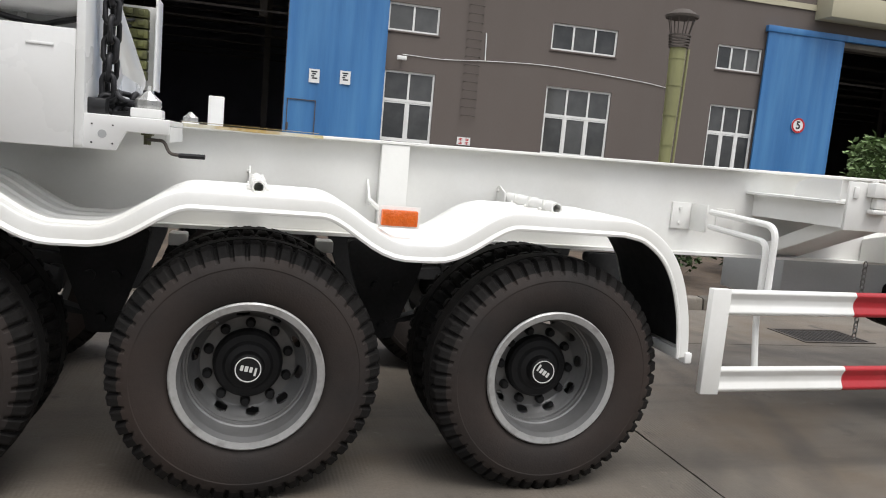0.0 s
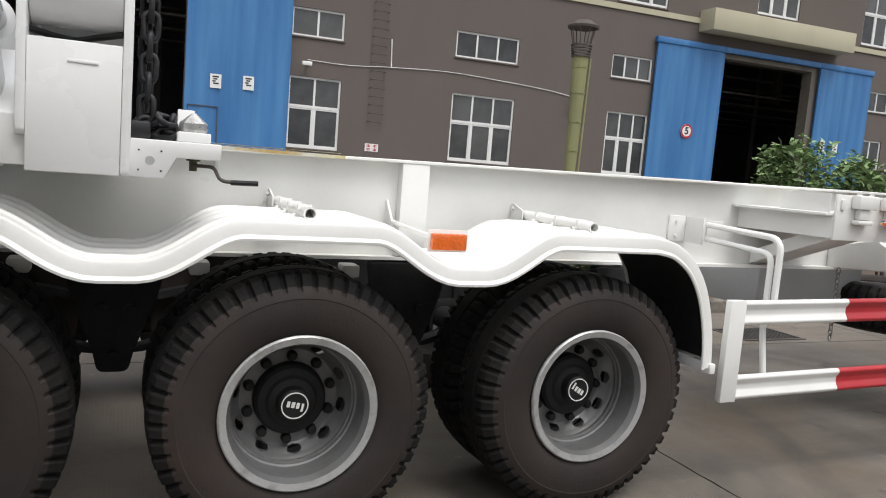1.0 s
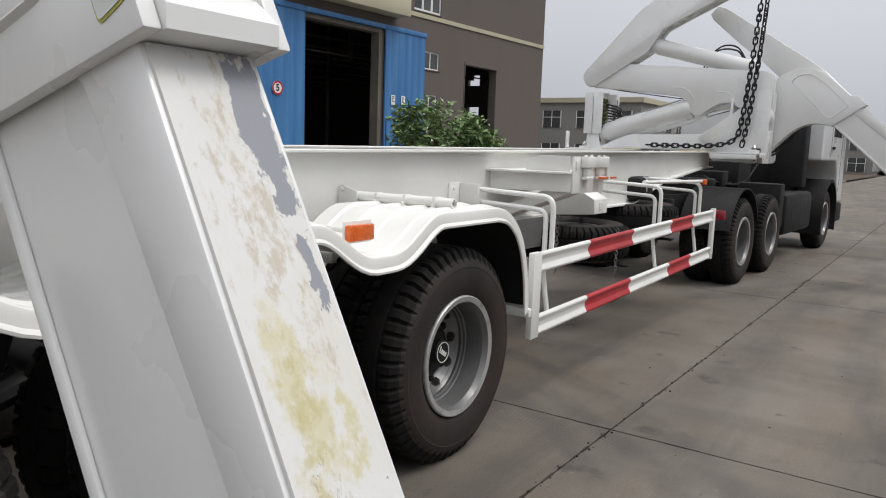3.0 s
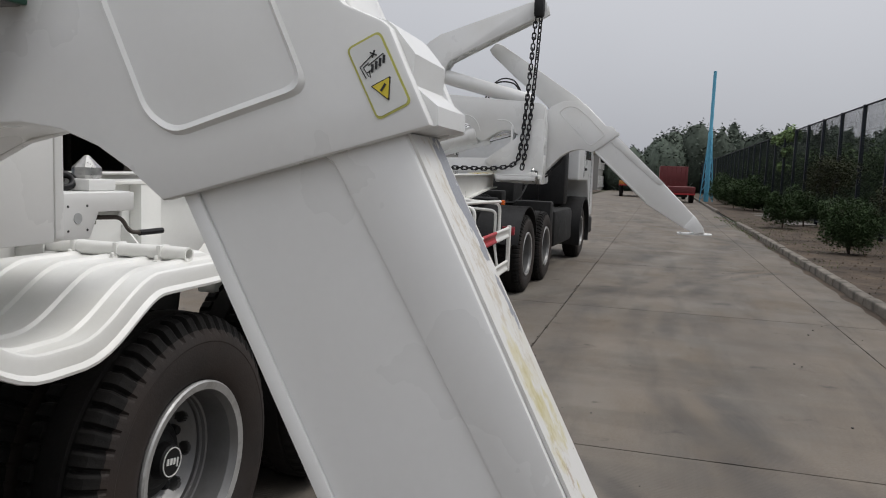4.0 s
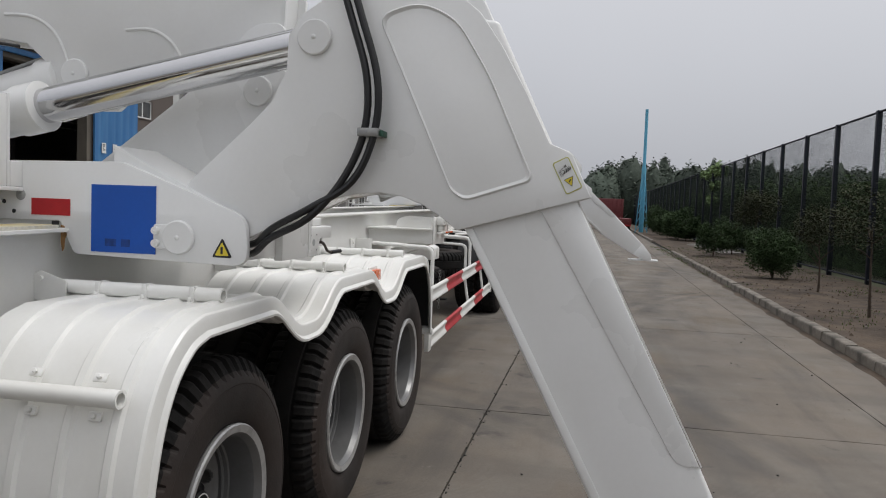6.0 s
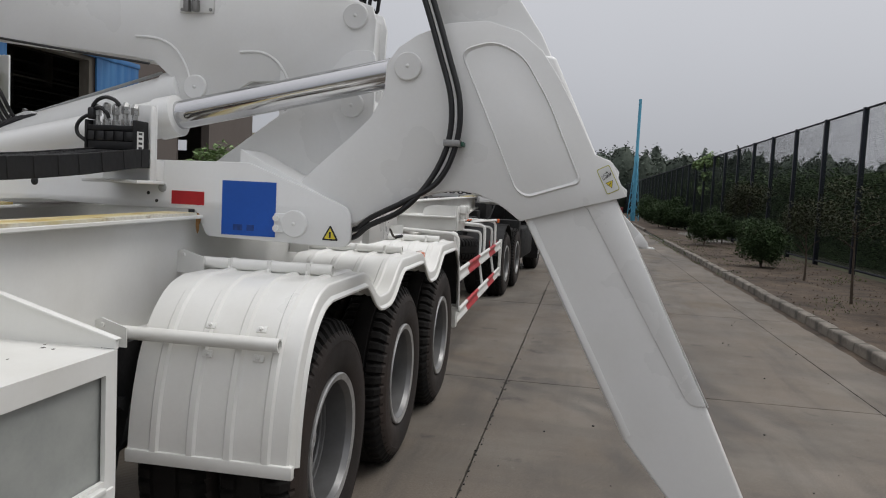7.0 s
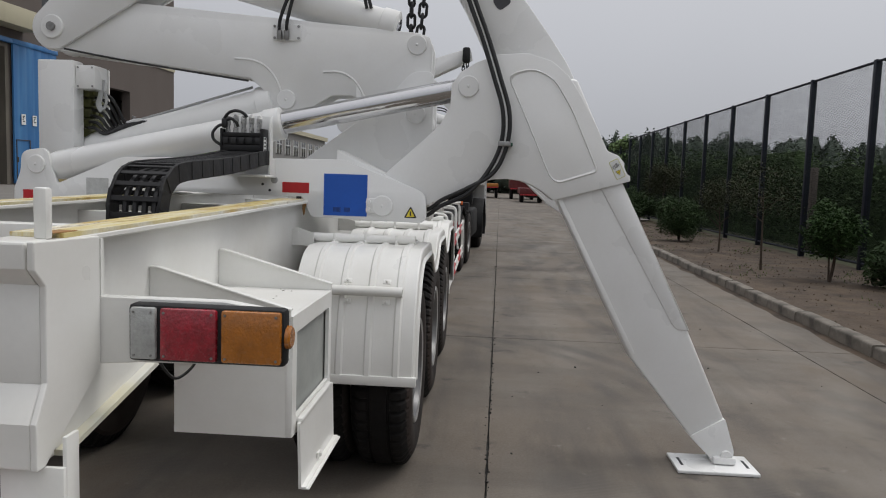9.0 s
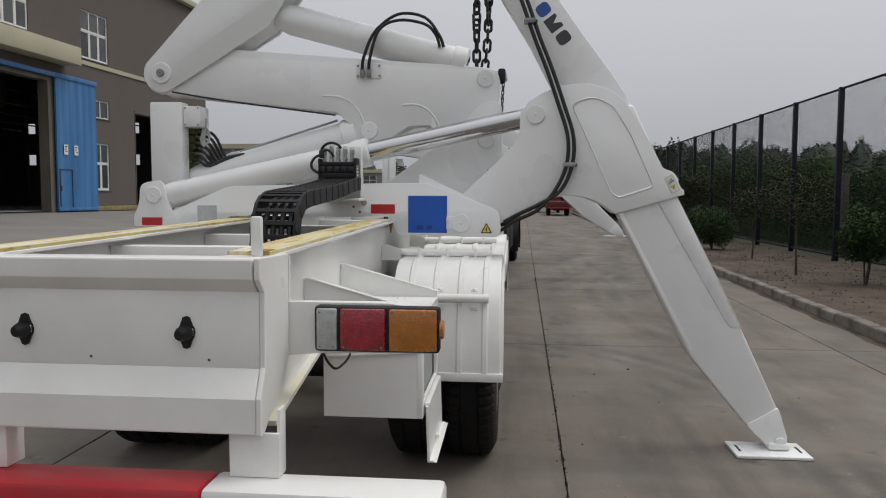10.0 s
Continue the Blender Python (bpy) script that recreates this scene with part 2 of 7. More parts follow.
def glass_material():
    m = bpy.data.materials.new("dark_window_glass")
    m.use_nodes = True
    n, l = m.node_tree.nodes, m.node_tree.links
    p = n["Principled BSDF"]
    p.inputs["Roughness"].default_value = 0.10
    p.inputs["IOR"].default_value = 1.5
    co, t, b = n.new("ShaderNodeTexCoord"), n.new("ShaderNodeTexNoise"), n.new("ShaderNodeBump")
    t.inputs["Scale"].default_value = 1.3
    b.inputs["Strength"].default_value, b.inputs["Distance"].default_value = 0.05, 0.02
    l.new(co.outputs["Object"], t.inputs["Vector"])
    l.new(t.outputs["Fac"], b.inputs["Height"])
    l.new(b.outputs["Normal"], p.inputs["Normal"])
    # grey put into the pane colour for reflections, uneven from pane to pane
    info, pane_grey, r = n.new("ShaderNodeObjectInfo"), n.new("ShaderNodeTexNoise"), n.new("ShaderNodeMapRange")
    pane_grey.inputs["Scale"].default_value, pane_grey.inputs["Detail"].default_value = 2.2, 6.0
    add, x = n.new("ShaderNodeMath"), n.new("ShaderNodeMix")
    add.operation = "ADD"
    l.new(co.outputs["Object"], pane_grey.inputs["Vector"])
    l.new(pane_grey.outputs["Fac"], add.inputs[0])
    l.new(info.outputs["Random"], add.inputs[1])
    r.inputs["From Min"].default_value, r.inputs["From Max"].default_value = 0.4, 1.5
    l.new(add.outputs[0], r.inputs["Value"])
    x.data_type = "RGBA"
    x.inputs[6].default_value, x.inputs[7].default_value = (0.028, 0.030, 0.031, 1), (0.095, 0.096, 0.094, 1)
    l.new(r.outputs["Result"], x.inputs[0])
    l.new(x.outputs[2], p.inputs["Base Color"])
    return m


M["glass"] = glass_material()


def layered(name, base, layers, rough, bump_scale, bump, grooves=0.0, coords="Position", arcs=()):
    """A base colour with stain layers (colour, scale xyz, threshold, softness, strength, detail) laid over in real-world place."""
    m = bpy.data.materials.new(name)
    m.use_nodes = True
    n, l = m.node_tree.nodes, m.node_tree.links
    p = n["Principled BSDF"]
    geo = n.new("ShaderNodeNewGeometry") if coords == "Position" else n.new("ShaderNodeTexCoord")
    src = geo.outputs["Position"] if coords == "Position" else geo.outputs["Object"]

    def tex(scale, detail, rough_=0.6):
        mp, t = n.new("ShaderNodeMapping"), n.new("ShaderNodeTexNoise")
        mp.inputs["Scale"].default_value = scale
        t.inputs["Scale"].default_value, t.inputs["Detail"].default_value, t.inputs["Roughness"].default_value = 1.0, detail, rough_
        l.new(src, mp.inputs["Vector"])
        l.new(mp.outputs[0], t.inputs["Vector"])
        return t.outputs["Fac"]

    def ranged(value, lo, hi, a, b):
        q = n.new("ShaderNodeMapRange")
        for key, v in zip(("From Min", "From Max", "To Min", "To Max"), (lo, hi, a, b)):
            q.inputs[key].default_value = v
        l.new(value, q.inputs["Value"])
        return q.outputs["Result"]

    def mixed(fac, a, b, kind="MIX"):
        x = n.new("ShaderNodeMix")
        x.data_type, x.blend_type = "RGBA", kind
        for value, slot in ((fac, 0), (a, 6), (b, 7)):
            if isinstance(value, bpy.types.NodeSocket):
                l.new(value, x.inputs[slot])
            else:
                x.inputs[slot].default_value = value
        return x.outputs[2]

    out = mixed(1.0, (*base, 1), ranged(tex((0.5, 0.5, 0.5), 4), 0.3, 0.7, 0.84, 1.14), "MULTIPLY")
    out = mixed(1.0, out, ranged(tex((60, 60, 60), 3), 0.3, 0.7, 0.86, 1.12), "MULTIPLY")
    for color, scale, cut, soft, strength, detail in layers:
        fac = ranged(tex(scale, detail), cut - soft, cut + soft, 0.0, strength)
        out = mixed(fac, out, (*color, 1))
    for cx, cy, r, width, strength, color in arcs:
        far, off, size, mul = n.new("ShaderNodeVectorMath"), n.new("ShaderNodeMath"), n.new("ShaderNodeMath"), n.new("ShaderNodeMath")
        far.operation, off.operation, size.operation, mul.operation = "DISTANCE", "SUBTRACT", "ABSOLUTE", "MULTIPLY"
        far.inputs[1].default_value = (cx, cy, 0)
        off.inputs[1].default_value = r
        l.new(src, far.inputs[0])
        l.new(far.outputs["Value"], off.inputs[0])
        l.new(off.outputs[0], size.inputs[0])
        l.new(ranged(size.outputs[0], width * 0.35, width, strength, 0.0), mul.inputs[0])
        l.new(ranged(tex((0.8, 0.8, 0.8), 6), 0.42, 0.60, 0.0, 1.0), mul.inputs[1])
        out = mixed(mul.outputs[0], out, (*color, 1))
    info = n.new("ShaderNodeObjectInfo")
    out = mixed(1.0, out, ranged(info.outputs["Random"], 0, 1, 0.93, 1.06), "MULTIPLY")
    l.new(out, p.inputs["Base Color"])
    l.new(ranged(tex((1.3, 1.3, 1.3), 4), 0.3, 0.7, rough - 0.14, rough + 0.08), p.inputs["Roughness"])
    p.inputs["Specular IOR Level"].default_value = 0.4
    b = n.new("ShaderNodeBump")
    b.inputs["Strength"].default_value, b.inputs["Distance"].default_value = bump, 0.01
    height = tex((bump_scale,) * 3, 5)
    if grooves:
        w = n.new("ShaderNodeTexWave")
        w.bands_direction = "X"
        w.inputs["Scale"].default_value, w.inputs["Distortion"].default_value = 16.0, 0.6
        l.new(src, w.inputs["Vector"])
        patch = ranged(tex((0.7, 0.7, 0.7), 3), 0.48, 0.60, 0.0, grooves)
        add, mul = n.new("ShaderNodeMath"), n.new("ShaderNodeMath")
        mul.operation, add.operation = "MULTIPLY", "ADD"
        l.new(w.outputs["Fac"], mul.inputs[0])
        l.new(patch, mul.inputs[1])
        l.new(mul.outputs[0], add.inputs[0])
        l.new(height, add.inputs[1])
        height = add.outputs[0]
    l.new(height, b.inputs["Height"])
    l.new(b.outputs["Normal"], p.inputs["Normal"])
    return m


TYRE_MARK, DUST_MARK = (0.062, 0.057, 0.053), (0.215, 0.198, 0.172)
M["concrete"] = layered("road_concrete", (0.153, 0.129, 0.104), [
    ((0.184, 0.168, 0.145), (0.7, 1.1, 1), 0.56, 0.10, 0.75, 8),
    ((0.084, 0.076, 0.068), (0.20, 0.70, 1), 0.53, 0.12, 0.5, 7),
    ((0.096, 0.086, 0.074), (1.5, 0.22, 1), 0.54, 0.07, 0.45, 6),
    ((0.062, 0.057, 0.053), (0.32, 2.6, 1), 0.59, 0.08, 0.46, 8),
    ((0.113, 0.086, 0.058), (0.45, 0.8, 1), 0.61, 0.06, 0.55, 7),
    ((0.038, 0.035, 0.033), (2.4, 2.0, 1), 0.66, 0.035, 0.65, 9),
    ((0.221, 0.203, 0.177), (5.5, 7.0, 1), 0.69, 0.03, 0.55, 6)], 0.80, 70, 0.30, 0.6, arcs=[
    (-1.1, 1.04, 4.56, 0.13, 0.75, TYRE_MARK), (-1.1, 1.04, 4.25, 0.12, 0.6, TYRE_MARK), (-1.6, 1.9, 4.9, 0.10, 0.5, TYRE_MARK), (6.0, -14.0, 11.0, 0.16, 0.6, TYRE_MARK), (6.0, -14.0, 11.38, 0.15, 0.55, TYRE_MARK),
    (13.0, 7.0, 10.2, 0.16, 0.6, TYRE_MARK), (13.0, 7.0, 9.85, 0.15, 0.5, TYRE_MARK), (30, -28, 25.2, 0.2, 0.5, TYRE_MARK), (30, -28, 25.7, 0.2, 0.45, TYRE_MARK), (3.0, -90.0, 86.6, 0.25, 0.5, TYRE_MARK), (3.0, -90.0, 88.0, 0.28, 0.45, TYRE_MARK),
    (22.0, 30.0, 34.2, 0.35, 0.5, DUST_MARK), (-4.0, -16.0, 12.4, 0.3, 0.45, DUST_MARK)])

def worn_face_material():
    """White paint worn through: streaks of dirt, patches of yellow primer and bare metal where the leg slides in its sleeve."""
    m = bpy.data.materials.new("scuffed_leg_paint")
    m.use_nodes = True
    n, l = m.node_tree.nodes, m.node_tree.links
    p = n["Principled BSDF"]
    co = n.new("ShaderNodeTexCoord")

    def tex(scale, detail=8.0, rough=0.6):
        mp, t = n.new("ShaderNodeMapping"), n.new("ShaderNodeTexNoise")
        mp.inputs["Scale"].default_value = scale
        t.inputs["Scale"].default_value, t.inputs["Detail"].default_value, t.inputs["Roughness"].default_value = 1.0, detail, rough
        l.new(co.outputs["Object"], mp.inputs["Vector"])
        l.new(mp.outputs[0], t.inputs["Vector"])
        return t.outputs["Fac"]

    def near(centre, radii):
        """1 at the middle of a patch, falling to 0 at its rim and below 0 beyond."""
        mp, d, r = n.new("ShaderNodeMapping"), n.new("ShaderNodeVectorMath"), n.new("ShaderNodeMath")
        mp.vector_type = "TEXTURE"
        mp.inputs["Location"].default_value = (centre[0], 0, centre[1])
        mp.inputs["Scale"].default_value = (radii[0], 1000, radii[1])
        d.operation, r.operation = "LENGTH", "SUBTRACT"
        r.inputs[0].default_value = 1.0
        l.new(co.outputs["Object"], mp.inputs["Vector"])
        l.new(mp.outputs[0], d.inputs[0])
        l.new(d.outputs["Value"], r.inputs[1])
        return r.outputs[0]

    def patch(out, color, noise_out, where, weight, cut, soft, strength):
        """Lay a colour where the noise, lifted inside the patch, passes a threshold."""
        if where is not None:
            ma = n.new("ShaderNodeMath")
            ma.operation = "MULTIPLY_ADD"
            ma.inputs[1].default_value = weight
            l.new(where, ma.inputs[0])
            l.new(noise_out, ma.inputs[2])
            noise_out = ma.outputs[0]
        q, x = n.new("ShaderNodeMapRange"), n.new("ShaderNodeMix")
        for key, v in zip(("From Min", "From Max", "To Min", "To Max"), (cut - soft, cut + soft, 0.0, strength)):
            q.inputs[key].default_value = v
        l.new(noise_out, q.inputs["Value"])
        x.data_type = "RGBA"
        l.new(q.outputs["Result"], x.inputs[0])
        if isinstance(out, tuple):
            x.inputs[6].default_value = out
        else:
            l.new(out, x.inputs[6])
        x.inputs[7].default_value = (*color, 1)
        return x.outputs[2]

    out = patch((0.69, 0.685, 0.67, 1), (0.64, 0.62, 0.55), tex((9, 9, 3.5)), None, 0, 0.56, 0.10, 0.6)
    out = patch(out, (0.42, 0.34, 0.22), tex((55, 55, 9), 9, 0.7), near((0.145, 1.47), (0.10, 0.34)), 0.18, 0.67, 0.06, 0.55)
    out = patch(out, (0.56, 0.50, 0.23), tex((30, 30, 22)), near((0.11, 1.28), (0.045, 0.13)), 0.30, 0.63, 0.08, 0.55)
    out = patch(out, (0.43, 0.37, 0.10), tex((38, 38, 30), 9), near((0.105, 1.26), (0.040, 0.11)), 0.26, 0.68, 0.06, 0.45)
    out = patch(out, (0.52, 0.46, 0.16), tex((34, 34, 26)), near((0.165, 1.225), (0.026, 0.065)), 0.32, 0.65, 0.06, 0.55)
    out = patch(out, (0.50, 0.44, 0.18), tex((34, 34, 26)), near((0.135, 1.02), (0.04, 0.12)), 0.25, 0.62, 0.05, 0.8)
    out = patch(out, (0.33, 0.22, 0.10), tex((75, 75, 34), 9, 0.75), near((0.105, 1.17), (0.040, 0.08)), 0.18, 0.67, 0.04, 0.6)
    out = patch(out, (0.27, 0.28, 0.31), tex((34, 34, 13), 9), near((0.180, 1.585), (0.034, 0.15)), 0.42, 0.62, 0.02, 1.0)
    out = patch(out, (0.27, 0.28, 0.31), tex((48, 48, 26), 9), near((0.188, 1.40), (0.018, 0.06)), 0.36, 0.66, 0.02, 1.0)
    out = patch(out, (0.12, 0.08, 0.05), tex((90, 90, 70), 4), None, 0, 0.735, 0.02, 0.9)
    l.new(out, p.inputs["Base Color"])
    p.inputs["Roughness"].default_value = 0.5
    b = n.new("ShaderNodeBump")
    b.inputs["Strength"].default_value, b.inputs["Distance"].default_value = 0.25, 0.006
    l.new(tex((70, 70, 22), 8), b.inputs["Height"])
    l.new(b.outputs["Normal"], p.inputs["Normal"])
    return m


M["scuffed"] = worn_face_material()
M["rust_rail"] = layered("worn_rail_paint", (0.66, 0.645, 0.56), [
    ((0.54, 0.43, 0.12), (2.2, 14, 3), 0.49, 0.08, 0.8, 6),
    ((0.42, 0.27, 0.045), (3.0, 20, 5), 0.575, 0.05, 0.85, 7),
    ((0.15, 0.065, 0.016), (4, 24, 8), 0.63, 0.04, 0.9, 8)], 0.55, 60, 0.12, coords="Object")


# ---- building blocks ----
def bm_box(bm, x0, x1, y0, y1, z0, z1):
    v = [bm.verts.new((x, y, z)) for x in (x0, x1) for y in (y0, y1) for z in (z0, z1)]
    for f in ((0, 1, 3, 2), (4, 6, 7, 5), (0, 4, 5, 1), (2, 3, 7, 6), (0, 2, 6, 4), (1, 5, 7, 3)):
        bm.faces.new([v[i] for i in f])
    return v


def bm_prism(bm, pts, axis, a, b):
    """A polygon, extruded along an axis from a to b. The two coordinates of the points are the other two axes in order."""
    def at(p, c):
        return {"x": (c, p[0], p[1]), "y": (p[0], c, p[1]), "z": (p[0], p[1], c)}[axis]
    lo, hi = [bm.verts.new(at(p, a)) for p in pts], [bm.verts.new(at(p, b)) for p in pts]
    bm.faces.new(lo[::-1])
    bm.faces.new(hi)
    for i in range(len(pts)):
        j = (i + 1) % len(pts)
        bm.faces.new((lo[i], lo[j], hi[j], hi[i]))
    return lo + hi


def bm_sweep(bm, path, r, n=10, closed=False, caps=True):
    """A round bar or hose along a path."""
    path = [Vector(p) for p in path]
    rings, k = [], len(path)
    up = None
    for i, p in enumerate(path):
        a = path[(i - 1) % k] if closed or i else p
        b = path[(i + 1) % k] if closed or i < k - 1 else p
        d = (b - a).normalized()
        if up is None:
            up = d.orthogonal().normalized()
        side = d.cross(up).normalized()
        up = side.cross(d).normalized()
        rad = r[i] if isinstance(r, (list, tuple)) else r
        rings.append([bm.verts.new(p + rad * (math.cos(t) * side + math.sin(t) * up)) for t in (2 * math.pi * j / n for j in range(n))])
    for i in range(k if closed else k - 1):
        A, B = rings[i], rings[(i + 1) % k]
        for j in range(n):
            bm.faces.new((A[j], A[(j + 1) % n], B[(j + 1) % n], B[j]))
    if caps and not closed:
        bm.faces.new(rings[0][::-1])
        bm.faces.new(rings[-1])


def bm_lathe(bm, prof, n=48, y=True, closed=True):
    """A profile of (radius, along) turned round the y axis (or z)."""
    rings = []
    for i in range(n):
        c, s = math.cos(2 * math.pi * i / n), math.sin(2 * math.pi * i / n)
        rings.append([bm.verts.new((r * c, a, r * s) if y else (r * c, r * s, a)) for r, a in prof])
    for i in range(n):
        A, B = rings[i], rings[(i + 1) % n]
        m = len(prof)
        for j in range(m if closed else m - 1):
            q = (j + 1) % m
            bm.faces.new((A[j], A[q], B[q], B[j]))


def bevelled(bm, w, seg=2, angle=0.6):
    bmesh.ops.recalc_face_normals(bm, faces=bm.faces[:])
    es = [e for e in bm.edges if len(e.link_faces) == 2 and e.calc_face_angle(0) > angle]
    if es and w:
        bmesh.ops.bevel(bm, geom=es, offset=w, segments=seg, affect="EDGES", profile=0.5, clamp_overlap=True)
    return bm


def finish(name, bm, mat, smooth=0.6):
    bmesh.ops.recalc_face_normals(bm, faces=bm.faces[:])
    me = bpy.data.meshes.new(name)
    bm.to_mesh(me)
    bm.free()
    if smooth:
        me.shade_smooth()
        me.set_sharp_from_angle(angle=smooth)
    me.materials.append(M[mat] if isinstance(mat, str) else mat)
    return me


def part(name, bm, mat, parent, label="", smooth=0.6, at=None):
    """One mesh object under a thing or a part."""
    ob = new(name, finish(name, bm, mat, smooth))
    ob.parent = parent
    if at is not None:
        ob.matrix_basis = at
    if label:
        tagged(ob, label)
    return ob


def again(ob, parent, at):
    """Another object on the same mesh."""
    c = new(ob.name.split(".")[0], ob.data)
    c.parent = parent
    c.matrix_basis = at
    return c


def thing(name, at, label, category, group="", kind=""):
    return tagged(place(new(name), at), label, category, group, kind)


def place(ob, at):
    ob.matrix_basis = at if isinstance(at, Matrix) else Matrix.Translation(at)
    return ob


def solid(name, bm, mat, label, category, kind="", group="", at=None, smooth=0.6):
    """A thing that is one mesh."""
    ob = new(name, finish(name, bm, mat, smooth))
    if at is not None:
        place(ob, at)
    return tagged(ob, label, category, group, kind)


def B():
    return bmesh.new()


def boxes(*rows, bev=0.0, seg=2):
    bm = B()
    for r in rows:
        bm_box(bm, *r)
    return bevelled(bm, bev, seg) if bev else bm


def arc(cx, cy, r, a0, a1, n=8):
    return [(cx + r * math.cos(radians(a0 + (a1 - a0) * i / n)), cy + r * math.sin(radians(a0 + (a1 - a0) * i / n))) for i in range(n + 1)]


def rounded(pts, r, n=4):
    """A polygon with rounded corners; r is one radius or one for each corner."""
    out, k = [], len(pts)
    for i in range(k):
        p, a, b = Vector(pts[i]), Vector(pts[i - 1]), Vector(pts[(i + 1) % k])
        rad = r[i] if isinstance(r, (list, tuple)) else r
        if rad <= 0:
            out.append(tuple(p))
            continue
        d = min(rad, (a - p).length * 0.45, (b - p).length * 0.45)
        s, e = p + (a - p).normalized() * d, p + (b - p).normalized() * d
        for j in range(n + 1):
            t = j / n
            q = (1 - t) ** 2 * s + 2 * t * (1 - t) * p + t * t * e
            out.append((q.x, q.y))
    return out


def bent(pts, r, n=6):
    """A path in space with rounded bends."""
    pts = [Vector(p) for p in pts]
    out = [pts[0]]
    for a, p, b in zip(pts, pts[1:], pts[2:]):
        d = min(r, (a - p).length * 0.45, (b - p).length * 0.45)
        s, e = p + (a - p).normalized() * d, p + (b - p).normalized() * d
        out += [(1 - t) ** 2 * s + 2 * t * (1 - t) * p + t * t * e for t in (j / n for j in range(n + 1))]
    return out + [pts[-1]]


def spline(pts, n=8):
    """A smooth path through points."""
    pts = [Vector(p) for p in pts]
    out = []
    for i in range(len(pts) - 1):
        a, b, c, d = pts[max(i - 1, 0)], pts[i], pts[i + 1], pts[min(i + 2, len(pts) - 1)]
        for j in range(n):
            t = j / n
            out.append(0.5 * (2 * b + (c - a) * t + (2 * a - 5 * b + 4 * c - d) * t * t + (3 * b - a - 3 * c + d) * t ** 3))
    return out + [pts[-1]]


# ---- ground, road, verges ----
def kerb_line(x):
    """The kerb and the outer slab joint run slightly askew to the parked trailer."""
    return -5.52 - 0.022 * x


def joint_line(x):
    return -4.79 - 0.016 * x


def inner_joint(x):
    return -1.665 - 0.0135 * x


bm = B()
bmesh.ops.create_grid(bm, x_segments=60, y_segments=60, size=1.0)
for v in bm.verts:
    v.co.x, v.co.y = v.co.x * 900 + 60, v.co.y * 900
    v.co.z = -0.06
solid("ground", bm, "earth", "rough dark earth reaching to the horizon", "ground", "structure")
solid("roadbed", boxes((-40, 190, -9.2, 3.0, -0.05, -0.022)), "joint", "dark joint filler below the concrete slabs", "road", "structure")

verge = B()
bmesh.ops.create_grid(verge, x_segments=260, y_segments=28, size=0.5)
for v in verge.verts:
    x = v.co.x * 130 + 40
    y = -9.4 + (v.co.y + 0.5) * (9.4 + kerb_line(x) - 0.03)
    v.co = (x, y, 0.09 + 0.035 * noise.noise((x * 0.6, y * 0.6, 0)) + 0.022 * noise.noise((x * 2.3, y * 2.3, 4)) + 0.010 * noise.noise((x * 7, y * 7, 9)))
solid("verge", verge, "soil", "strip of bare brown soil along the kerb", "soil", "structure")
solid("ground_behind_fence", boxes((-40, 190, -30, -9.4, -0.05, 0.06)), "earth", "weedy dark ground behind the fence", "ground", "structure")
bed = B()
bmesh.ops.create_grid(bed, x_segments=120, y_segments=14, size=0.5)
for v in bed.verts:
    x, y = v.co.x * 120 + 40, 5.1 + v.co.y * 3.9
    v.co = (x, y, 0.09 + 0.04 * noise.noise((x * 0.8, y * 0.8, 7)) + 0.02 * noise.noise((x * 3, y * 3, 2)))
solid("planting_bed", bed, "soil", "planting bed of brown soil beside the yard", "soil", "structure")
bm = B()
bm_prism(bm, [(7.05, -0.05), (7.05, 0.18), (22.6, 0.85), (60, 0.85), (60, -0.05)], "x", -60, 140)
solid("yard", bm, "apron", "pale concrete yard rising to the factory wall", "yard", "structure")


# ---- factory wall on the far side of the yard ----
WALL = pose(10, 22, 0, 0, 0, -2.862)
U0, U1, TOP = -30.0, 34.6, 14.2
DOORS = [(-14.3, -8.85, 0.8, 7.35), (12.85, 18.2, 0.8, 7.35), (25.5, 29.1, 0.8, 6.6)]
WINDOWS = [(-5.45, -3.60, 1.80, 4.28, 2), (0.64, 3.25, 1.80, 4.34, 3), (7.45, 9.45, 1.80, 4.36, 3), (21.55, 22.95, 1.90, 4.42, 2),
           (-5.45, -3.60, 5.65, 6.62, 2), (0.64, 3.25, 5.67, 6.64, 3), (7.45, 9.40, 5.72, 6.66, 3), (21.55, 23.05, 5.76, 6.72, 2),
           (-5.45, -3.6, 8.9, 11.5, 3), (0.64, 3.0, 8.9, 11.5, 3), (7.45, 9.85, 8.75, 11.4, 3), (14.5, 16.85, 9.25, 11.5, 3), (20.75, 23.1, 8.75, 11.25, 3)]


def wall_with_holes(u0, u1, z0, z1, holes, y0, y1):
    us = sorted({u0, u1, *(h[0] for h in holes), *(h[1] for h in holes)})
    zs = sorted({z0, z1, *(h[2] for h in holes), *(h[3] for h in holes)})
    bm = B()
    for a, b in zip(us, us[1:]):
        run = None
        for c, d in zip(zs, zs[1:]):
            u, z = (a + b) / 2, (c + d) / 2
            if any(h[0] < u < h[1] and h[2] < z < h[3] for h in holes):
                if run:
                    bm_box(bm, a, b, y0, y1, *run)
                run = None
            else:
                run = (run[0], d) if run else (c, d)
        if run:
            bm_box(bm, a, b, y0, y1, *run)
    bmesh.ops.remove_doubles(bm, verts=bm.verts[:], dist=0.0005)
    return bm


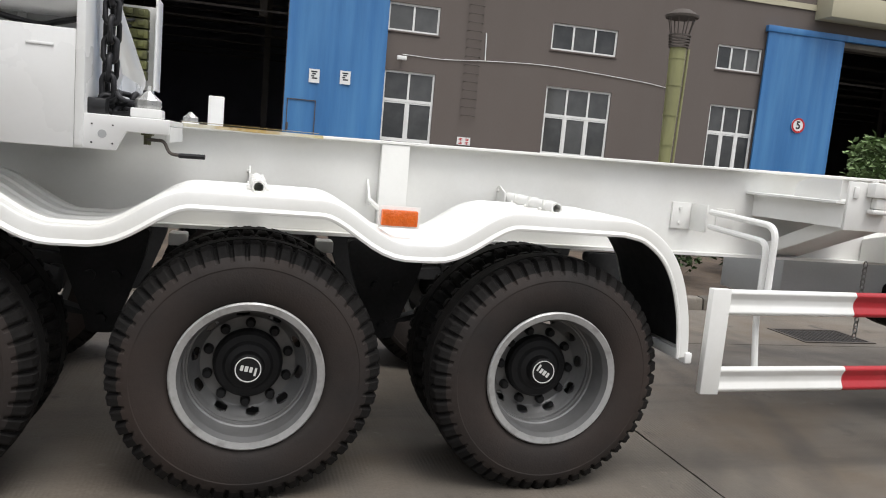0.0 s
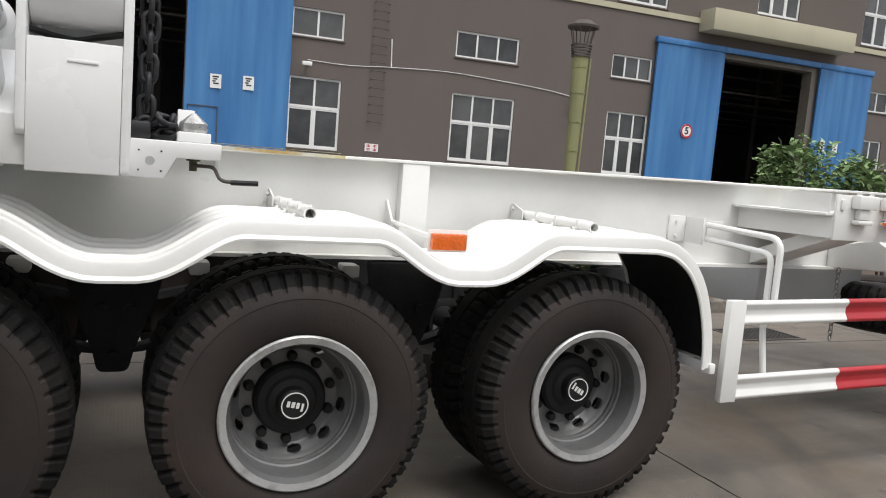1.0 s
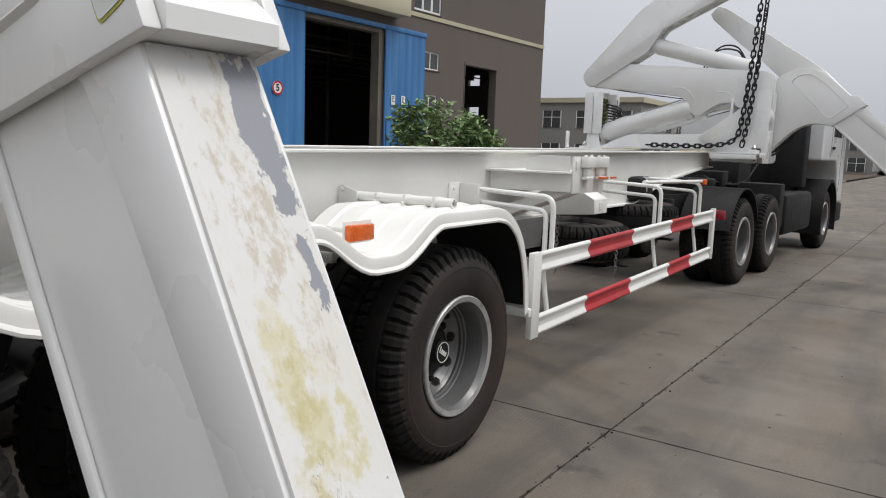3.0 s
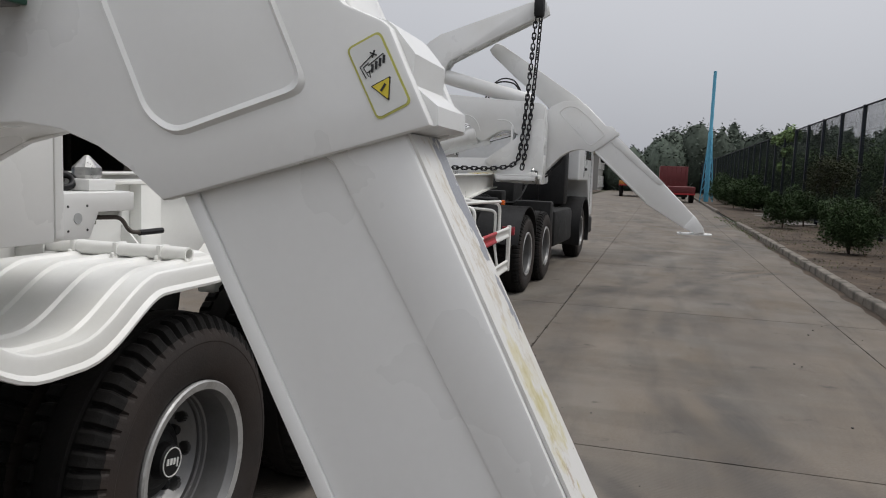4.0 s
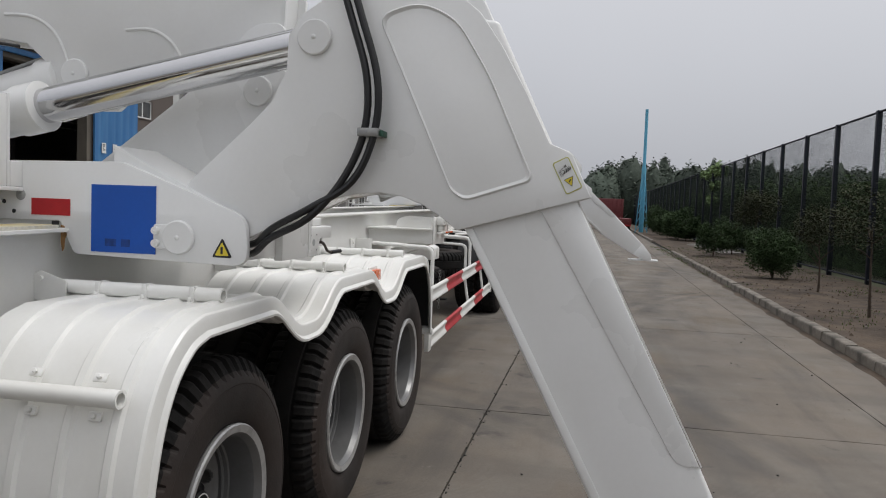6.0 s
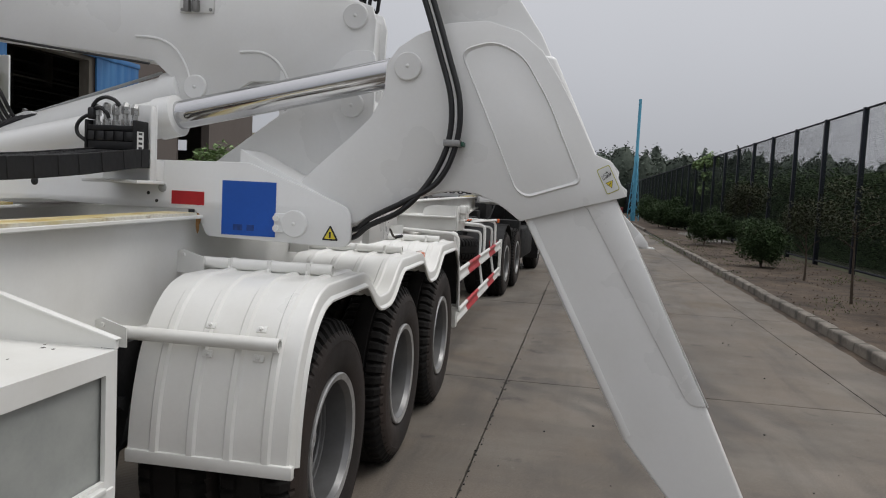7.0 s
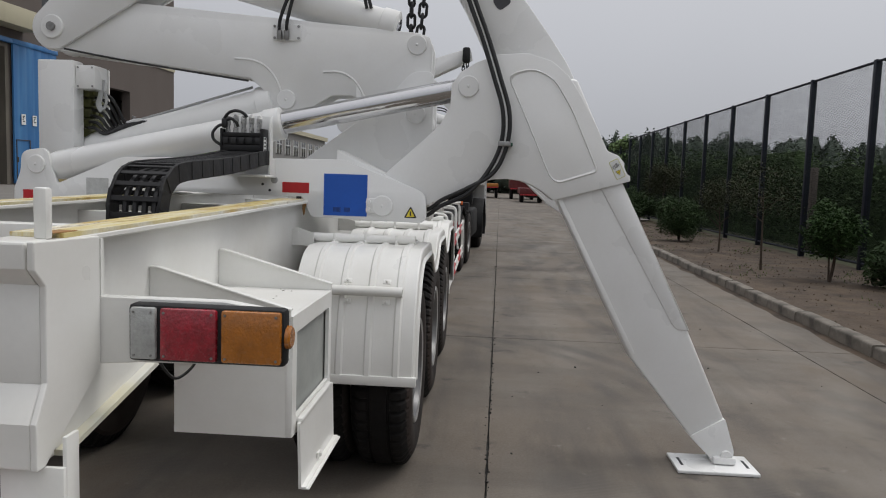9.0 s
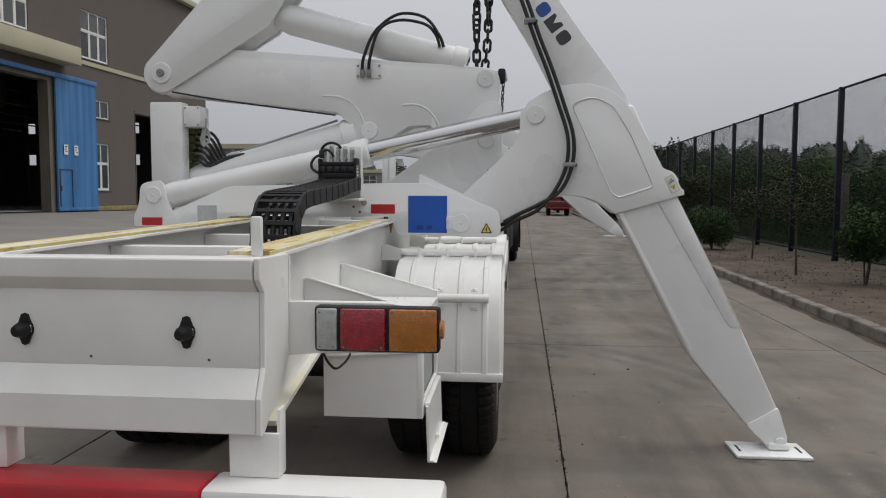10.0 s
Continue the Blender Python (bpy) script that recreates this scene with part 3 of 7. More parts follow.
solid("wall_factory", wall_with_holes(U0, U1, 0.0, TOP, DOORS + WINDOWS, 0, 0.3), "render_wall", "taupe rendered factory wall with windows and tall doorways", "wall", "structure", at=WALL, smooth=0)
bm = wall_with_holes(0.3, 26, 0.0, TOP, [(y, y + 1.0, z, z + 0.75) for y in (4.9, 9.0, 13.0) for z in (3.8, 6.05)], 0, 0.3)
for v in bm.verts:
    v.co.x, v.co.y = U1 - v.co.y, v.co.x
solid("wall_factory_end", bm, "render_wall", "taupe rendered end wall of the factory with small openings", "wall", "structure", at=WALL, smooth=0)
solid("wall_factory_back", boxes((U0, U1, 26, 26.3, 0.0, TOP)), "inside", "dark back wall inside the factory", "wall", "structure", at=WALL)
solid("wall_factory_side", boxes((U0 - 0.3, U0, 0, 26.3, 0.0, TOP)), "inside", "dark side wall of the factory", "wall", "structure", at=WALL)
solid("roof", boxes((U0 - 0.5, U1 + 0.35, -0.35, 26.5, TOP, TOP + 0.35), bev=0.02), "cream", "pale flat roof edge of the factory", "roof", "structure", at=WALL)
solid("floor_factory", boxes((U0, U1, 0.3, 26, 0.86, 0.88)), "inside", "dark concrete floor inside the factory", "floor", "structure", at=WALL)
bm = B()
for k in range(6):
    y = 3.0 + 3.6 * k
    bm_box(bm, U0 + 0.2, U1 - 0.5, y, y + 0.12, 7.6, 7.72)
    bm_box(bm, U0 + 0.2, U1 - 0.5, y, y + 0.10, 6.2, 6.28)
for u in range(-28, 34, 6):
    bm_box(bm, u, u + 0.3, 12.0, 12.3, 0.88, 14.0)
    bm_box(bm, u, u + 0.3, 4.0, 4.3, 6.2, 14.0)
solid("trusses", bm, "iron", "thin roof trusses and columns inside the dark factory", "trusses", "structure", at=WALL)
bm = B()
for a, b in ((U0, 11.5), (19.35, U1 + 0.04)):
    bm_box(bm, a, b, -0.06, -0.003, 8.40, 8.62)
solid("trim", bm, "cream", "cream string course across the factory wall", "trim", "structure", at=WALL)
solid("canopy", boxes((11.5, 19.35, -0.95, -0.003, 8.05, 8.92), bev=0.02), "cream", "cream concrete canopy over the wide doorway", "canopy", "structure", at=WALL)
solid("plinth", boxes((21.6, 25.4, -0.12, -0.003, 0.80, 1.06), bev=0.01), "plinth", "faded yellow plinth at the foot of the wall", "plinth", "structure", at=WALL)
for i, d in enumerate(DOORS):
    solid("door_frame", boxes((d[0] - 0.001, d[0] + 0.05, -0.04, 0.5, d[2], d[3]), (d[1] - (0.22 if i else 0.03), d[1] + 0.001, -0.04 if i else 0.05, 0.5, d[2], d[3]), (d[0] + 0.05, d[1] - 0.22, -0.04, 0.5, d[3] - 0.2, d[3] + 0.001)),
          "jamb" if i == 1 else "render_wall", "dirty, darkened cream frame of a tall factory doorway", "door frame", "structure", at=WALL)

for i, (a, b, z0, z1, n) in enumerate(WINDOWS):
    w = thing("window_%d" % (i + 1), WALL @ Matrix.Translation(((a + b) / 2, 0, z0)), "white framed factory window with dark panes", "window", "factory windows", "structure")
    h, half = z1 - z0, (b - a) / 2
    rows = [0.0, h] if h < 1.5 else [0.0, h * 0.585, h]
    f = 0.07
    frame_rows = [(-half, half, 0.06, 0.14, 0, f), (-half, half, 0.06, 0.14, h - f, h), (-half, -half + f, 0.06, 0.14, f, h - f), (half - f, half, 0.06, 0.14, f, h - f)]
    for k in range(1, n):
        u = -half + 2 * half * k / n
        frame_rows.append((u - f / 2, u + f / 2, 0.062, 0.138, f, h - f))
    for z in rows[1:-1]:
        frame_rows.append((-half + f, half - f, 0.058, 0.142, z - f * 0.7, z + f * 0.7))
    part("window_frame", boxes(*frame_rows), "frame_white", w)
    if h > 1.5:
        for k in range(n):
            a0, a1, z9 = -half + 2 * half * k / n + f * 0.55, -half + 2 * half * (k + 1) / n - f * 0.55, rows[1] - f * 0.75
            part("sash", boxes((a0, a0 + 0.045, 0.07, 0.125, f, z9), (a1 - 0.045, a1, 0.07, 0.125, f, z9), (a0 + 0.045, a1 - 0.045, 0.07, 0.125, f, f + 0.05), (a0 + 0.045, a1 - 0.045, 0.07, 0.125, z9 - 0.05, z9)), "frame_white", w)
    part("window_sill", boxes((-half - 0.04, half + 0.04, -0.05, 0.08, -0.06, -0.002), bev=0.008), "render_wall", w)
    for k in range(n):
        for za, zb in zip(rows, rows[1:]):
            part("pane", boxes((-half + 2 * half * k / n, -half + 2 * half * (k + 1) / n, 0.095, 0.103, za, zb)), "glass", w)


def sliding_door(u0, u1, z0, z1, wicket):
    d = thing("sliding_door", WALL @ Matrix.Translation(((u0 + u1) / 2, -0.1, z0)), "tall blue painted steel sliding door leaf with vertical folds", "door", "blue sliding doors")
    h, half = z1 - z0, (u1 - u0) / 2
    pts, n = [], 6
    for i in range(n):
        a, w = -half + 2 * half * i / n, 2 * half / n
        pts += [(a, 0.0), (a + w * 0.62, 0.0), (a + w * 0.72, -0.014), (a + w * 0.90, -0.014)]
    pts += [(half, 0.0), (half, -0.09), (-half, -0.09)]
    bm = B()
    bm_prism(bm, [(x, -y - 0.09) for x, y in pts], "z", 0.02, h)
    part("leaf", bm, "blue_door", d)
    part("top_rail", boxes((-half - 0.08, half + 0.08, -0.14, 0.06, h, h + 0.24), bev=0.015), "blue_door", d)
    part("bottom_rail", boxes((-half, half, -0.115, -0.05, 0.0, 0.16), bev=0.01), "blue_door", d)
    if wicket:
        s = -1 if wicket < 0 else 1
        x0 = -half + 0.1 if s < 0 else half - 1.1
        part("wicket_door", boxes((x0, x0 + 0.03, -0.125, -0.09, 0.2, 2.05), (x0 + 0.95, x0 + 0.98, -0.125, -0.09, 0.2, 2.05), (x0, x0 + 0.98, -0.126, -0.09, 2.05, 2.08)), "iron", d, "thin dark frame of a wicket door")
        part("door_handle", boxes((x0 + 0.02, x0 + 0.08, -0.17, -0.09, 1.0, 1.25), bev=0.01), "iron", d)
    return d


def notice(u, z, w, h, ink=True):
    s = thing("notice", WALL @ Matrix.Translation((u, -0.235, z)), "small white notice with dark print on the blue door", "notice", "door notices")
    part("plate", boxes((-w / 2, w / 2, 0, 0.012, -h / 2, h / 2)), "sticker", s)
    part("print", boxes(*[(-w * 0.3 + 0.03 * (i % 2), w * 0.28 - 0.05 * (i % 3), -0.004, -0.001, h * (0.30 - 0.16 * i) - 0.02, h * (0.30 - 0.16 * i) + 0.03) for i in range(4)]), "ink", s, "unreadable dark print")


solid("door_track", boxes((12.98, 18.27, -0.24, -0.06, 7.36, 7.58), bev=0.01), "blue_door", "blue steel track over the wide doorway", "door track", "structure", at=WALL)
solid("door_track_west", boxes((-14.1, -8.95, -0.24, -0.06, 7.36, 7.58), bev=0.01), "blue_door", "blue steel track over the wide doorway", "door track", "structure", at=WALL)
sliding_door(-8.85, -5.45, 0.85, 7.35, -1)
sliding_door(9.45, 12.9, 0.85, 7.35, 0)
sliding_door(18.35, 21.55, 0.85, 7.35, -1)
sliding_door(-17.6, -14.2, 0.85, 7.35, 0)
for u, z, w, h in ((-7.88, 3.76, 0.36, 0.46), (-6.82, 3.81, 0.36, 0.46), (18.95, 3.9, 0.3, 0.5), (19.75, 3.9, 0.3, 0.5)):
    notice(u, z, w, h)

s = thing("speed_sign", WALL @ Matrix.Translation((11.29, -0.24, 3.87)), "round white speed sign with red ring and black 5", "sign")
bm = B()
bm_lathe(bm, [(0.0, 0.0), (0.30, 0.0), (0.30, 0.02), (0.0, 0.02)], 32, closed=False)
part("disc", bm, "sticker", s)
bm = B()
bm_lathe(bm, [(0.222, -0.004), (0.30, -0.004), (0.30, 0.003), (0.222, 0.003)], 32)
part("ring", bm, "red_plate", s)


def lettering(text, size, depth, mat, parent, at, name="lettering"):
    cu = bpy.data.curves.new(name, "FONT")
    cu.body, cu.size, cu.extrude, cu.align_x, cu.align_y = text, size, depth, "CENTER", "CENTER"
    cu.offset = size * 0.03
    tmp = bpy.data.objects.new(name, cu)
    me = bpy.data.meshes.new_from_object(tmp)
    bpy.data.objects.remove(tmp)
    me.materials.append(M[mat])
    ob = new(name, me)
    ob.parent = parent
    ob.matrix_basis = at
    return ob


lettering("5", 0.42, 0.002, "ink", s, pose(0, -0.006, 0, 90, 0, 0))

lad = thing("wall_ladder", WALL @ Matrix.Translation((-2.3, 0, 2.9)), "dull iron rung ladder fixed to the factory wall", "ladder")
first = None
for i in range(19):
    z = 0.05 + i * 0.30
    if first is None:
        bm = B()
        bm_sweep(bm, bent([(-0.26, 0.0, 0), (-0.26, -0.16, 0), (0.26, -0.16, 0), (0.26, 0.0, 0)], 0.03, 3), 0.014, 6)
        first = part("rung", bm, "iron", lad, at=Matrix.Translation((0, 0, z)))
    else:
        again(first, lad, Matrix.Translation((0, 0, z)))
s = thing("fire_point_sign", WALL @ Matrix.Translation((-2.35, -0.004, 2.02)), "small red and white fire point sign on the wall", "sign")
part("plate", boxes((-0.25, 0.25, -0.02, 0, -0.14, 0.14)), "sticker", s)
for u, z in ((-0.12, 0.06), (0.12, 0.06), (-0.12, -0.07), (0.12, -0.07)):
    part("print", boxes((u - 0.07, u + 0.07, -0.024, -0.0205, z + 0.012, z + 0.038), (u - 0.07, u + 0.07, -0.024, -0.0205, z - 0.036, z - 0.012), (u - 0.012, u + 0.012, -0.0245, -0.0205, z - 0.05, z + 0.05)), "red_plate", s)


def wall_camera(u, z):
    c = thing("security_camera", WALL @ Matrix.Translation((u, -0.002, z)), "small white security camera on a wall bracket", "camera", "wall cameras")
    part("bracket", boxes((-0.03, 0.03, -0.2, 0, -0.03, 0.03), bev=0.005), "frame_white", c)
    part("housing", boxes((-0.22, 0.12, -0.34, -0.2, -0.09, 0.05), bev=0.02), "frame_white", c)


wall_camera(-4.85, 4.72)
wall_camera(5.75, 4.55)
bm = B()
bm_sweep(bm, spline([(-4.85, -0.03, 4.86), (-3.4, -0.03, 4.84), (-1.8, -0.03, 4.96), (0.4, -0.03, 5.06), (2.6, -0.03, 4.98), (4.6, -0.03, 4.86), (5.75, -0.03, 4.72)], 6), 0.013, 6)
solid("wall_cable", bm, "frame_white", "thin white cable sagging along the factory wall", "cable", at=WALL)
bm = B()
bm_sweep(bm, [(-1.82, -0.03, 4.98), (-1.86, -0.03, 5.95)], 0.024, 6)
solid("conduit", bm, "frame_white", "short white conduit on the factory wall", "conduit", at=WALL)

post = thing("lamp_post", (12.45, 16.3, 0.57), "olive green tapered lamp post with an iron crown and cone", "lamp post")
bm = B()
bm_lathe(bm, [(0.0, 0), (0.21, 0), (0.225, 1.4), (0.31, 4.75), (0.0, 4.75)], 20, y=False, closed=False)
part("post", bm, "pole_green", post)
for z in (0.9, 1.8, 2.7, 3.6, 4.4):
    r = 0.212 + 0.1 * z / 4.75
    bm = B()
    bm_lathe(bm, [(r, z - 0.02), (r + 0.012, z - 0.02), (r + 0.012, z + 0.02), (r, z + 0.02)], 20, y=False)
    part("band", bm, "pole_green", post)
bm = B()
bm_sweep(bm, [(0.28, -0.12, 0.2), (0.38, -0.12, 4.7)], 0.05, 8)
part("side_pipe", bm, "pole_green", post)
bm = B()
for i in range(5):
    z = 4.72 + i * 0.085
    bm_lathe(bm, [(0.31 + 0.012 * i, z), (0.37 + 0.012 * i, z), (0.37 + 0.012 * i, z + 0.045), (0.31 + 0.012 * i, z + 0.045)], 20, y=False)
part("crown_rings", bm, "iron", post)
bm = B()
for i in range(8):
    a = 2 * math.pi * i / 8
    bm_sweep(bm, [(0.33 * math.cos(a), 0.33 * math.sin(a), 5.05), (0.50 * math.cos(a), 0.50 * math.sin(a), 5.62)], 0.02, 5)
part("cage_bars", bm, "iron", post)
bm = B()
bm_lathe(bm, [(0.0, 5.62), (0.60, 5.60), (0.62, 5.67), (0.30, 5.84), (0.0, 5.88)], 24, y=False, closed=False)
part("cap", bm, "iron", post)
for p in post.children:
    for v in p.data.vertices:
        v.co.x, v.co.y = v.co.x * 0.8, v.co.y * 0.8


# ---- leaves, shrubs, trees ----
def leaves(bm, centre, radii, count, size, rng, shell=0.35, ceiling=1e9):
    """Small folded leaves scattered through an uneven crown."""
    cx, cy, cz = centre
    for _ in range(count):
        while True:
            p = Vector((rng.uniform(-1, 1), rng.uniform(-1, 1), rng.uniform(-1, 1)))
            d = p.length
            if shell < d <= 1:
                break
        lump = 0.78 + 0.40 * noise.noise(p * 1.9 + Vector((cx, cy, cz)))
        q = Vector((cx + p.x * radii[0] * lump, cy + p.y * radii[1] * lump, cz + p.z * radii[2] * lump))
        if q.z > ceiling + 0.10 * noise.noise(q * 1.7):
            q.z = ceiling - rng.random() * 0.3
        m = Euler((rng.uniform(-0.9, 0.9), rng.uniform(-0.9, 0.9), rng.uniform(0, 6.28))).to_matrix()
        s = size * rng.uniform(0.6, 1.3)
        v = [bm.verts.new(q + m @ Vector(c)) for c in ((0, -s, 0), (s * 0.42, 0, s * 0.12), (0, s, 0), (-s * 0.42, 0, s * 0.12))]
        bm.faces.new((v[0], v[1], v[2]))
        bm.faces.new((v[0], v[2], v[3]))


def clump(dense, fine, centre, radii, seed, count, size, rng, peak=0.25):
    """A far crown: a lumpy dense inside and small leaves close round its uneven surface."""
    shift = Vector((seed * 1.3, seed * 0.7, 0))

    def surface(d):
        k = 0.82 + 0.30 * noise.noise(d * 2.2 + shift) + 0.16 * noise.noise(d * 6.0 + shift)
        taper = 1.0 - peak * max(d.z, 0.0)
        return Vector((centre[0] + d.x * radii[0] * k * taper, centre[1] + d.y * radii[1] * k * taper, centre[2] + d.z * radii[2] * k))
    for v in bmesh.ops.create_icosphere(dense, subdivisions=2, radius=1.0)["verts"]:
        v.co = surface(v.co.normalized())
    mid = Vector(centre)
    for _ in range(count):
        d = Vector((rng.gauss(0, 1), rng.gauss(0, 1), rng.gauss(0, 1))).normalized()
        q = mid + (surface(d) - mid) * rng.uniform(0.90, 1.045)
        m = Euler((rng.uniform(-0.9, 0.9), rng.uniform(-0.9, 0.9), rng.uniform(0, 6.28))).to_matrix()
        z = size * rng.uniform(0.6, 1.3)
        v = [fine.verts.new(q + m @ Vector(c)) for c in ((0, -z, 0), (z * 0.5, 0, z * 0.12), (0, z, 0), (-z * 0.5, 0, z * 0.12))]
        fine.faces.new((v[0], v[1], v[2]))
        fine.faces.new((v[0], v[2], v[3]))


def shrub(name, at, height, radius, mat, count, size, seed, label, stems=5, crown_from=0.25, trunk_r=0.03):
    rng = random.Random(seed)
    t = thing(name, at, label, "shrub" if stems > 1 else "tree", "roadside shrubs")
    for i in range(stems):
        a, lean = rng.uniform(0, 6.28), rng.uniform(0.1, 0.55) if stems > 1 else 0.06
        tip = Vector((math.cos(a) * radius * lean, math.sin(a) * radius * lean, height * rng.uniform(0.55, 0.8)))
        path = spline([(0, 0, -0.05), tip * 0.4 + Vector((rng.uniform(-.04, .04), rng.uniform(-.04, .04), 0)), tip], 4)
        bm = B()
        bm_sweep(bm, path, [trunk_r * (1 - 0.75 * k / (len(path) - 1)) for k in range(len(path))], 6)
        stem = part("trunk" if stems == 1 else "stem", bm, "bark", t)
        for _ in range(5):
            s = tip * rng.uniform(0.5, 0.95)
            e = s + Vector((rng.uniform(-1, 1), rng.uniform(-1, 1), rng.uniform(0.2, 0.9))) * radius * 0.5
            bm = B()
            bm_sweep(bm, [s, (s + e) / 2 + Vector((0, 0, 0.03)), e], [trunk_r * 0.4, trunk_r * 0.28, trunk_r * 0.12], 5)
            part("branch", bm, "bark", stem)
    bm = B()
    zc = height * (1 + crown_from) / 2
    leaves(bm, (0, 0, zc), (radius, radius, height * (1 - crown_from) / 2), count, size, rng)
    for _ in range(5):
        a = rng.uniform(0, 6.28)
        leaves(bm, (math.cos(a) * radius * 0.55, math.sin(a) * radius * 0.55, zc + rng.uniform(-0.3, 0.35) * height * (1 - crown_from)), (radius * 0.5,) * 3, count // 8, size, rng)
    part("crown", bm, mat, t, smooth=0)
    return t


shrub("shrub", (16.6, -7.25, 0.08), 1.40, 0.80, "leaf_dark", 12000, 0.030, 1, "rounded dark green shrub on the soil verge", 5, 0.02, 0.02)
shrub("shrub", (7.7, -7.6, 0.08), 1.40, 0.58, "leaf_green", 6000, 0.032, 2, "small fresh green shrub on the soil verge", 3, 0.24, 0.025)
shrub("shrub", (6.9, -8.3, 0.08), 0.9, 0.6, "leaf_dark", 2200, 0.05, 8, "low dark green shrub beside the fence", 3, 0.0, 0.02)
shrub("sapling", (9.3, -7.0, 0.08), 2.25, 0.75, "leaf_dry", 1100, 0.030, 3, "thin sapling with sparse brownish leaves", 1, 0.42)
shrub("sapling", (13.2, -7.35, 0.08), 2.0, 0.70, "leaf_dry", 2000, 0.030, 4, "thin sapling with dull brownish leaves", 1, 0.42)
shrub("sapling", (20.5, -7.6, 0.08), 2.6, 0.85, "leaf_dry", 3400, 0.034, 5, "leafy young tree with dull brownish leaves", 1, 0.42, 0.035)
for i, (x, y, h, r) in enumerate(((26.5, -7.4, 1.3, 0.75), (28.6, -8.5, 1.5, 0.85), (43.5, -8.6, 1.5, 1.0), (45, -8.3, 2.0, 1.2), (48, -8.0, 1.8, 1.2), (55, -8.2, 2.2, 1.5), (3.2, -7.6, 1.3, 0.7))):
    shrub("shrub", (x, y, 0.08), h, r, "leaf_dark", 5200, 0.042 if x < 30 else 0.07, 10 + i, "rounded dark green shrub on the soil verge", 3, 0.02, 0.02)
shrub("broadleaf_shrub", (8.9, 4.45, 0.1), 2.52, 0.66, "leaf_fresh", 1700, 0.070, 30, "broad-leaved fresh green shrub in the planting bed", 5, 0.2)
shrub("broadleaf_shrub", (9.65, 4.10, 0.1), 2.22, 0.58, "leaf_fresh", 1300, 0.070, 31, "broad-leaved fresh green shrub in the planting bed", 5, 0.2)
shrub("broadleaf_shrub", (10.4, 3.95, 0.1), 1.92, 0.40, "leaf_fresh", 520, 0.065, 32, "small broad-leaved fresh green shrub in the planting bed", 4, 0.2)
for i, (x, y, r) in enumerate(((5.4, 4.6, 0.75), (7.2, 5.2, 0.6), (9.6, 5.4, 0.8), (20.5, 9.5, 0.9), (1.5, 5.0, 0.6))):
    shrub("low_shrub", (x, y, 0.1), 0.75, r, "leaf_dark", 900, 0.05, 40 + i, "low clipped shrub in the planting bed", 5, 0.0)

rng = random.Random(33)
bm = B()
for x, z, r in ((38.2, 4.1, 0.7), (39.4, 4.25, 0.9), (40.8, 4.2, 0.8), (42.2, 4.15, 0.8), (40.2, 3.4, 0.7), (41.0, 2.6, 0.6), (44.0, 4.2, 0.6)):
    leaves(bm, (x, -9.6, z), (r * 1.1, 0.35, r * 0.55), 420, 0.12, rng, shell=0.2)
solid("climbing_plant", bm, "leaf_fresh", "fresh green climber hanging over the fence top", "climber", smooth=0)
bm = B()
for _ in range(9000):
    x, y = rng.uniform(4, 34), -9.1 + 3.5 * rng.random() ** 1.6
    if noise.noise((x * 0.5, y * 0.9, 3)) < (0.16 if x < 17 else -0.1):
        continue
    h, a = rng.uniform(0.015, 0.07), rng.uniform(0, 6.28)
    c, d = math.cos(a) * 0.012, math.sin(a) * 0.012
    lean = Vector((rng.uniform(-0.05, 0.05), rng.uniform(-0.05, 0.05), h))
    z = 0.07 + 0.035 * noise.noise((x * 0.6, y * 0.6, 0))
    bm.faces.new([bm.verts.new(v) for v in ((x - c, y - d, z), (x + c, y + d, z), (x + lean.x, y + lean.y, z + h))])
solid("weeds", bm, "grass", "sparse green weeds on the bare soil", "weeds", "stuff", smooth=0)
bm = B()
for _ in range(2600):
    x = rng.uniform(2, 30)
    y, r = rng.uniform(-9.0, kerb_line(x) - 0.1), 0.008 + 0.03 * rng.random() ** 3
    z = 0.085 + 0.035 * noise.noise((x * 0.6, y * 0.6, 0)) + 0.022 * noise.noise((x * 2.3, y * 2.3, 4))
    k = rng.uniform(0, 3)
    top = bm.verts.new((x + rng.uniform(-.3, .3) * r, y + rng.uniform(-.3, .3) * r, z + r * 0.9))
    ring = [bm.verts.new((x + r * math.cos(a + k) * rng.uniform(0.7, 1.4), y + r * math.sin(a + k), z - 0.01)) for a in (0, 1.2, 2.5, 3.8, 5.0)]
    for a in range(5):
        bm.faces.new((ring[a], ring[(a + 1) % 5], top))
solid("clods", bm, "soil", "small clods of earth strewn over the verge", "soil", "stuff", smooth=0)
bm = B()
for _ in range(110):
    x, y, r = rng.uniform(3, 34), rng.uniform(-9.0, -5.6), 0.006 + 0.022 * rng.random() ** 2
    z = 0.10 + 0.035 * noise.noise((x * 0.6, y * 0.6, 0))
    k = rng.uniform(0, 3)
    bm_prism(bm, [(x + r * math.cos(a + k) * rng.uniform(0.6, 1.4), y + r * math.sin(a + k)) for a in (0, 1.3, 2.5, 3.9, 5.1)], "z", z - 0.01, z + 0.012)
solid("litter", bm, "kerb", "scattered pale stones and scraps on the soil", "stones", "stuff", smooth=0)
rng = random.Random(77)
bm = B()
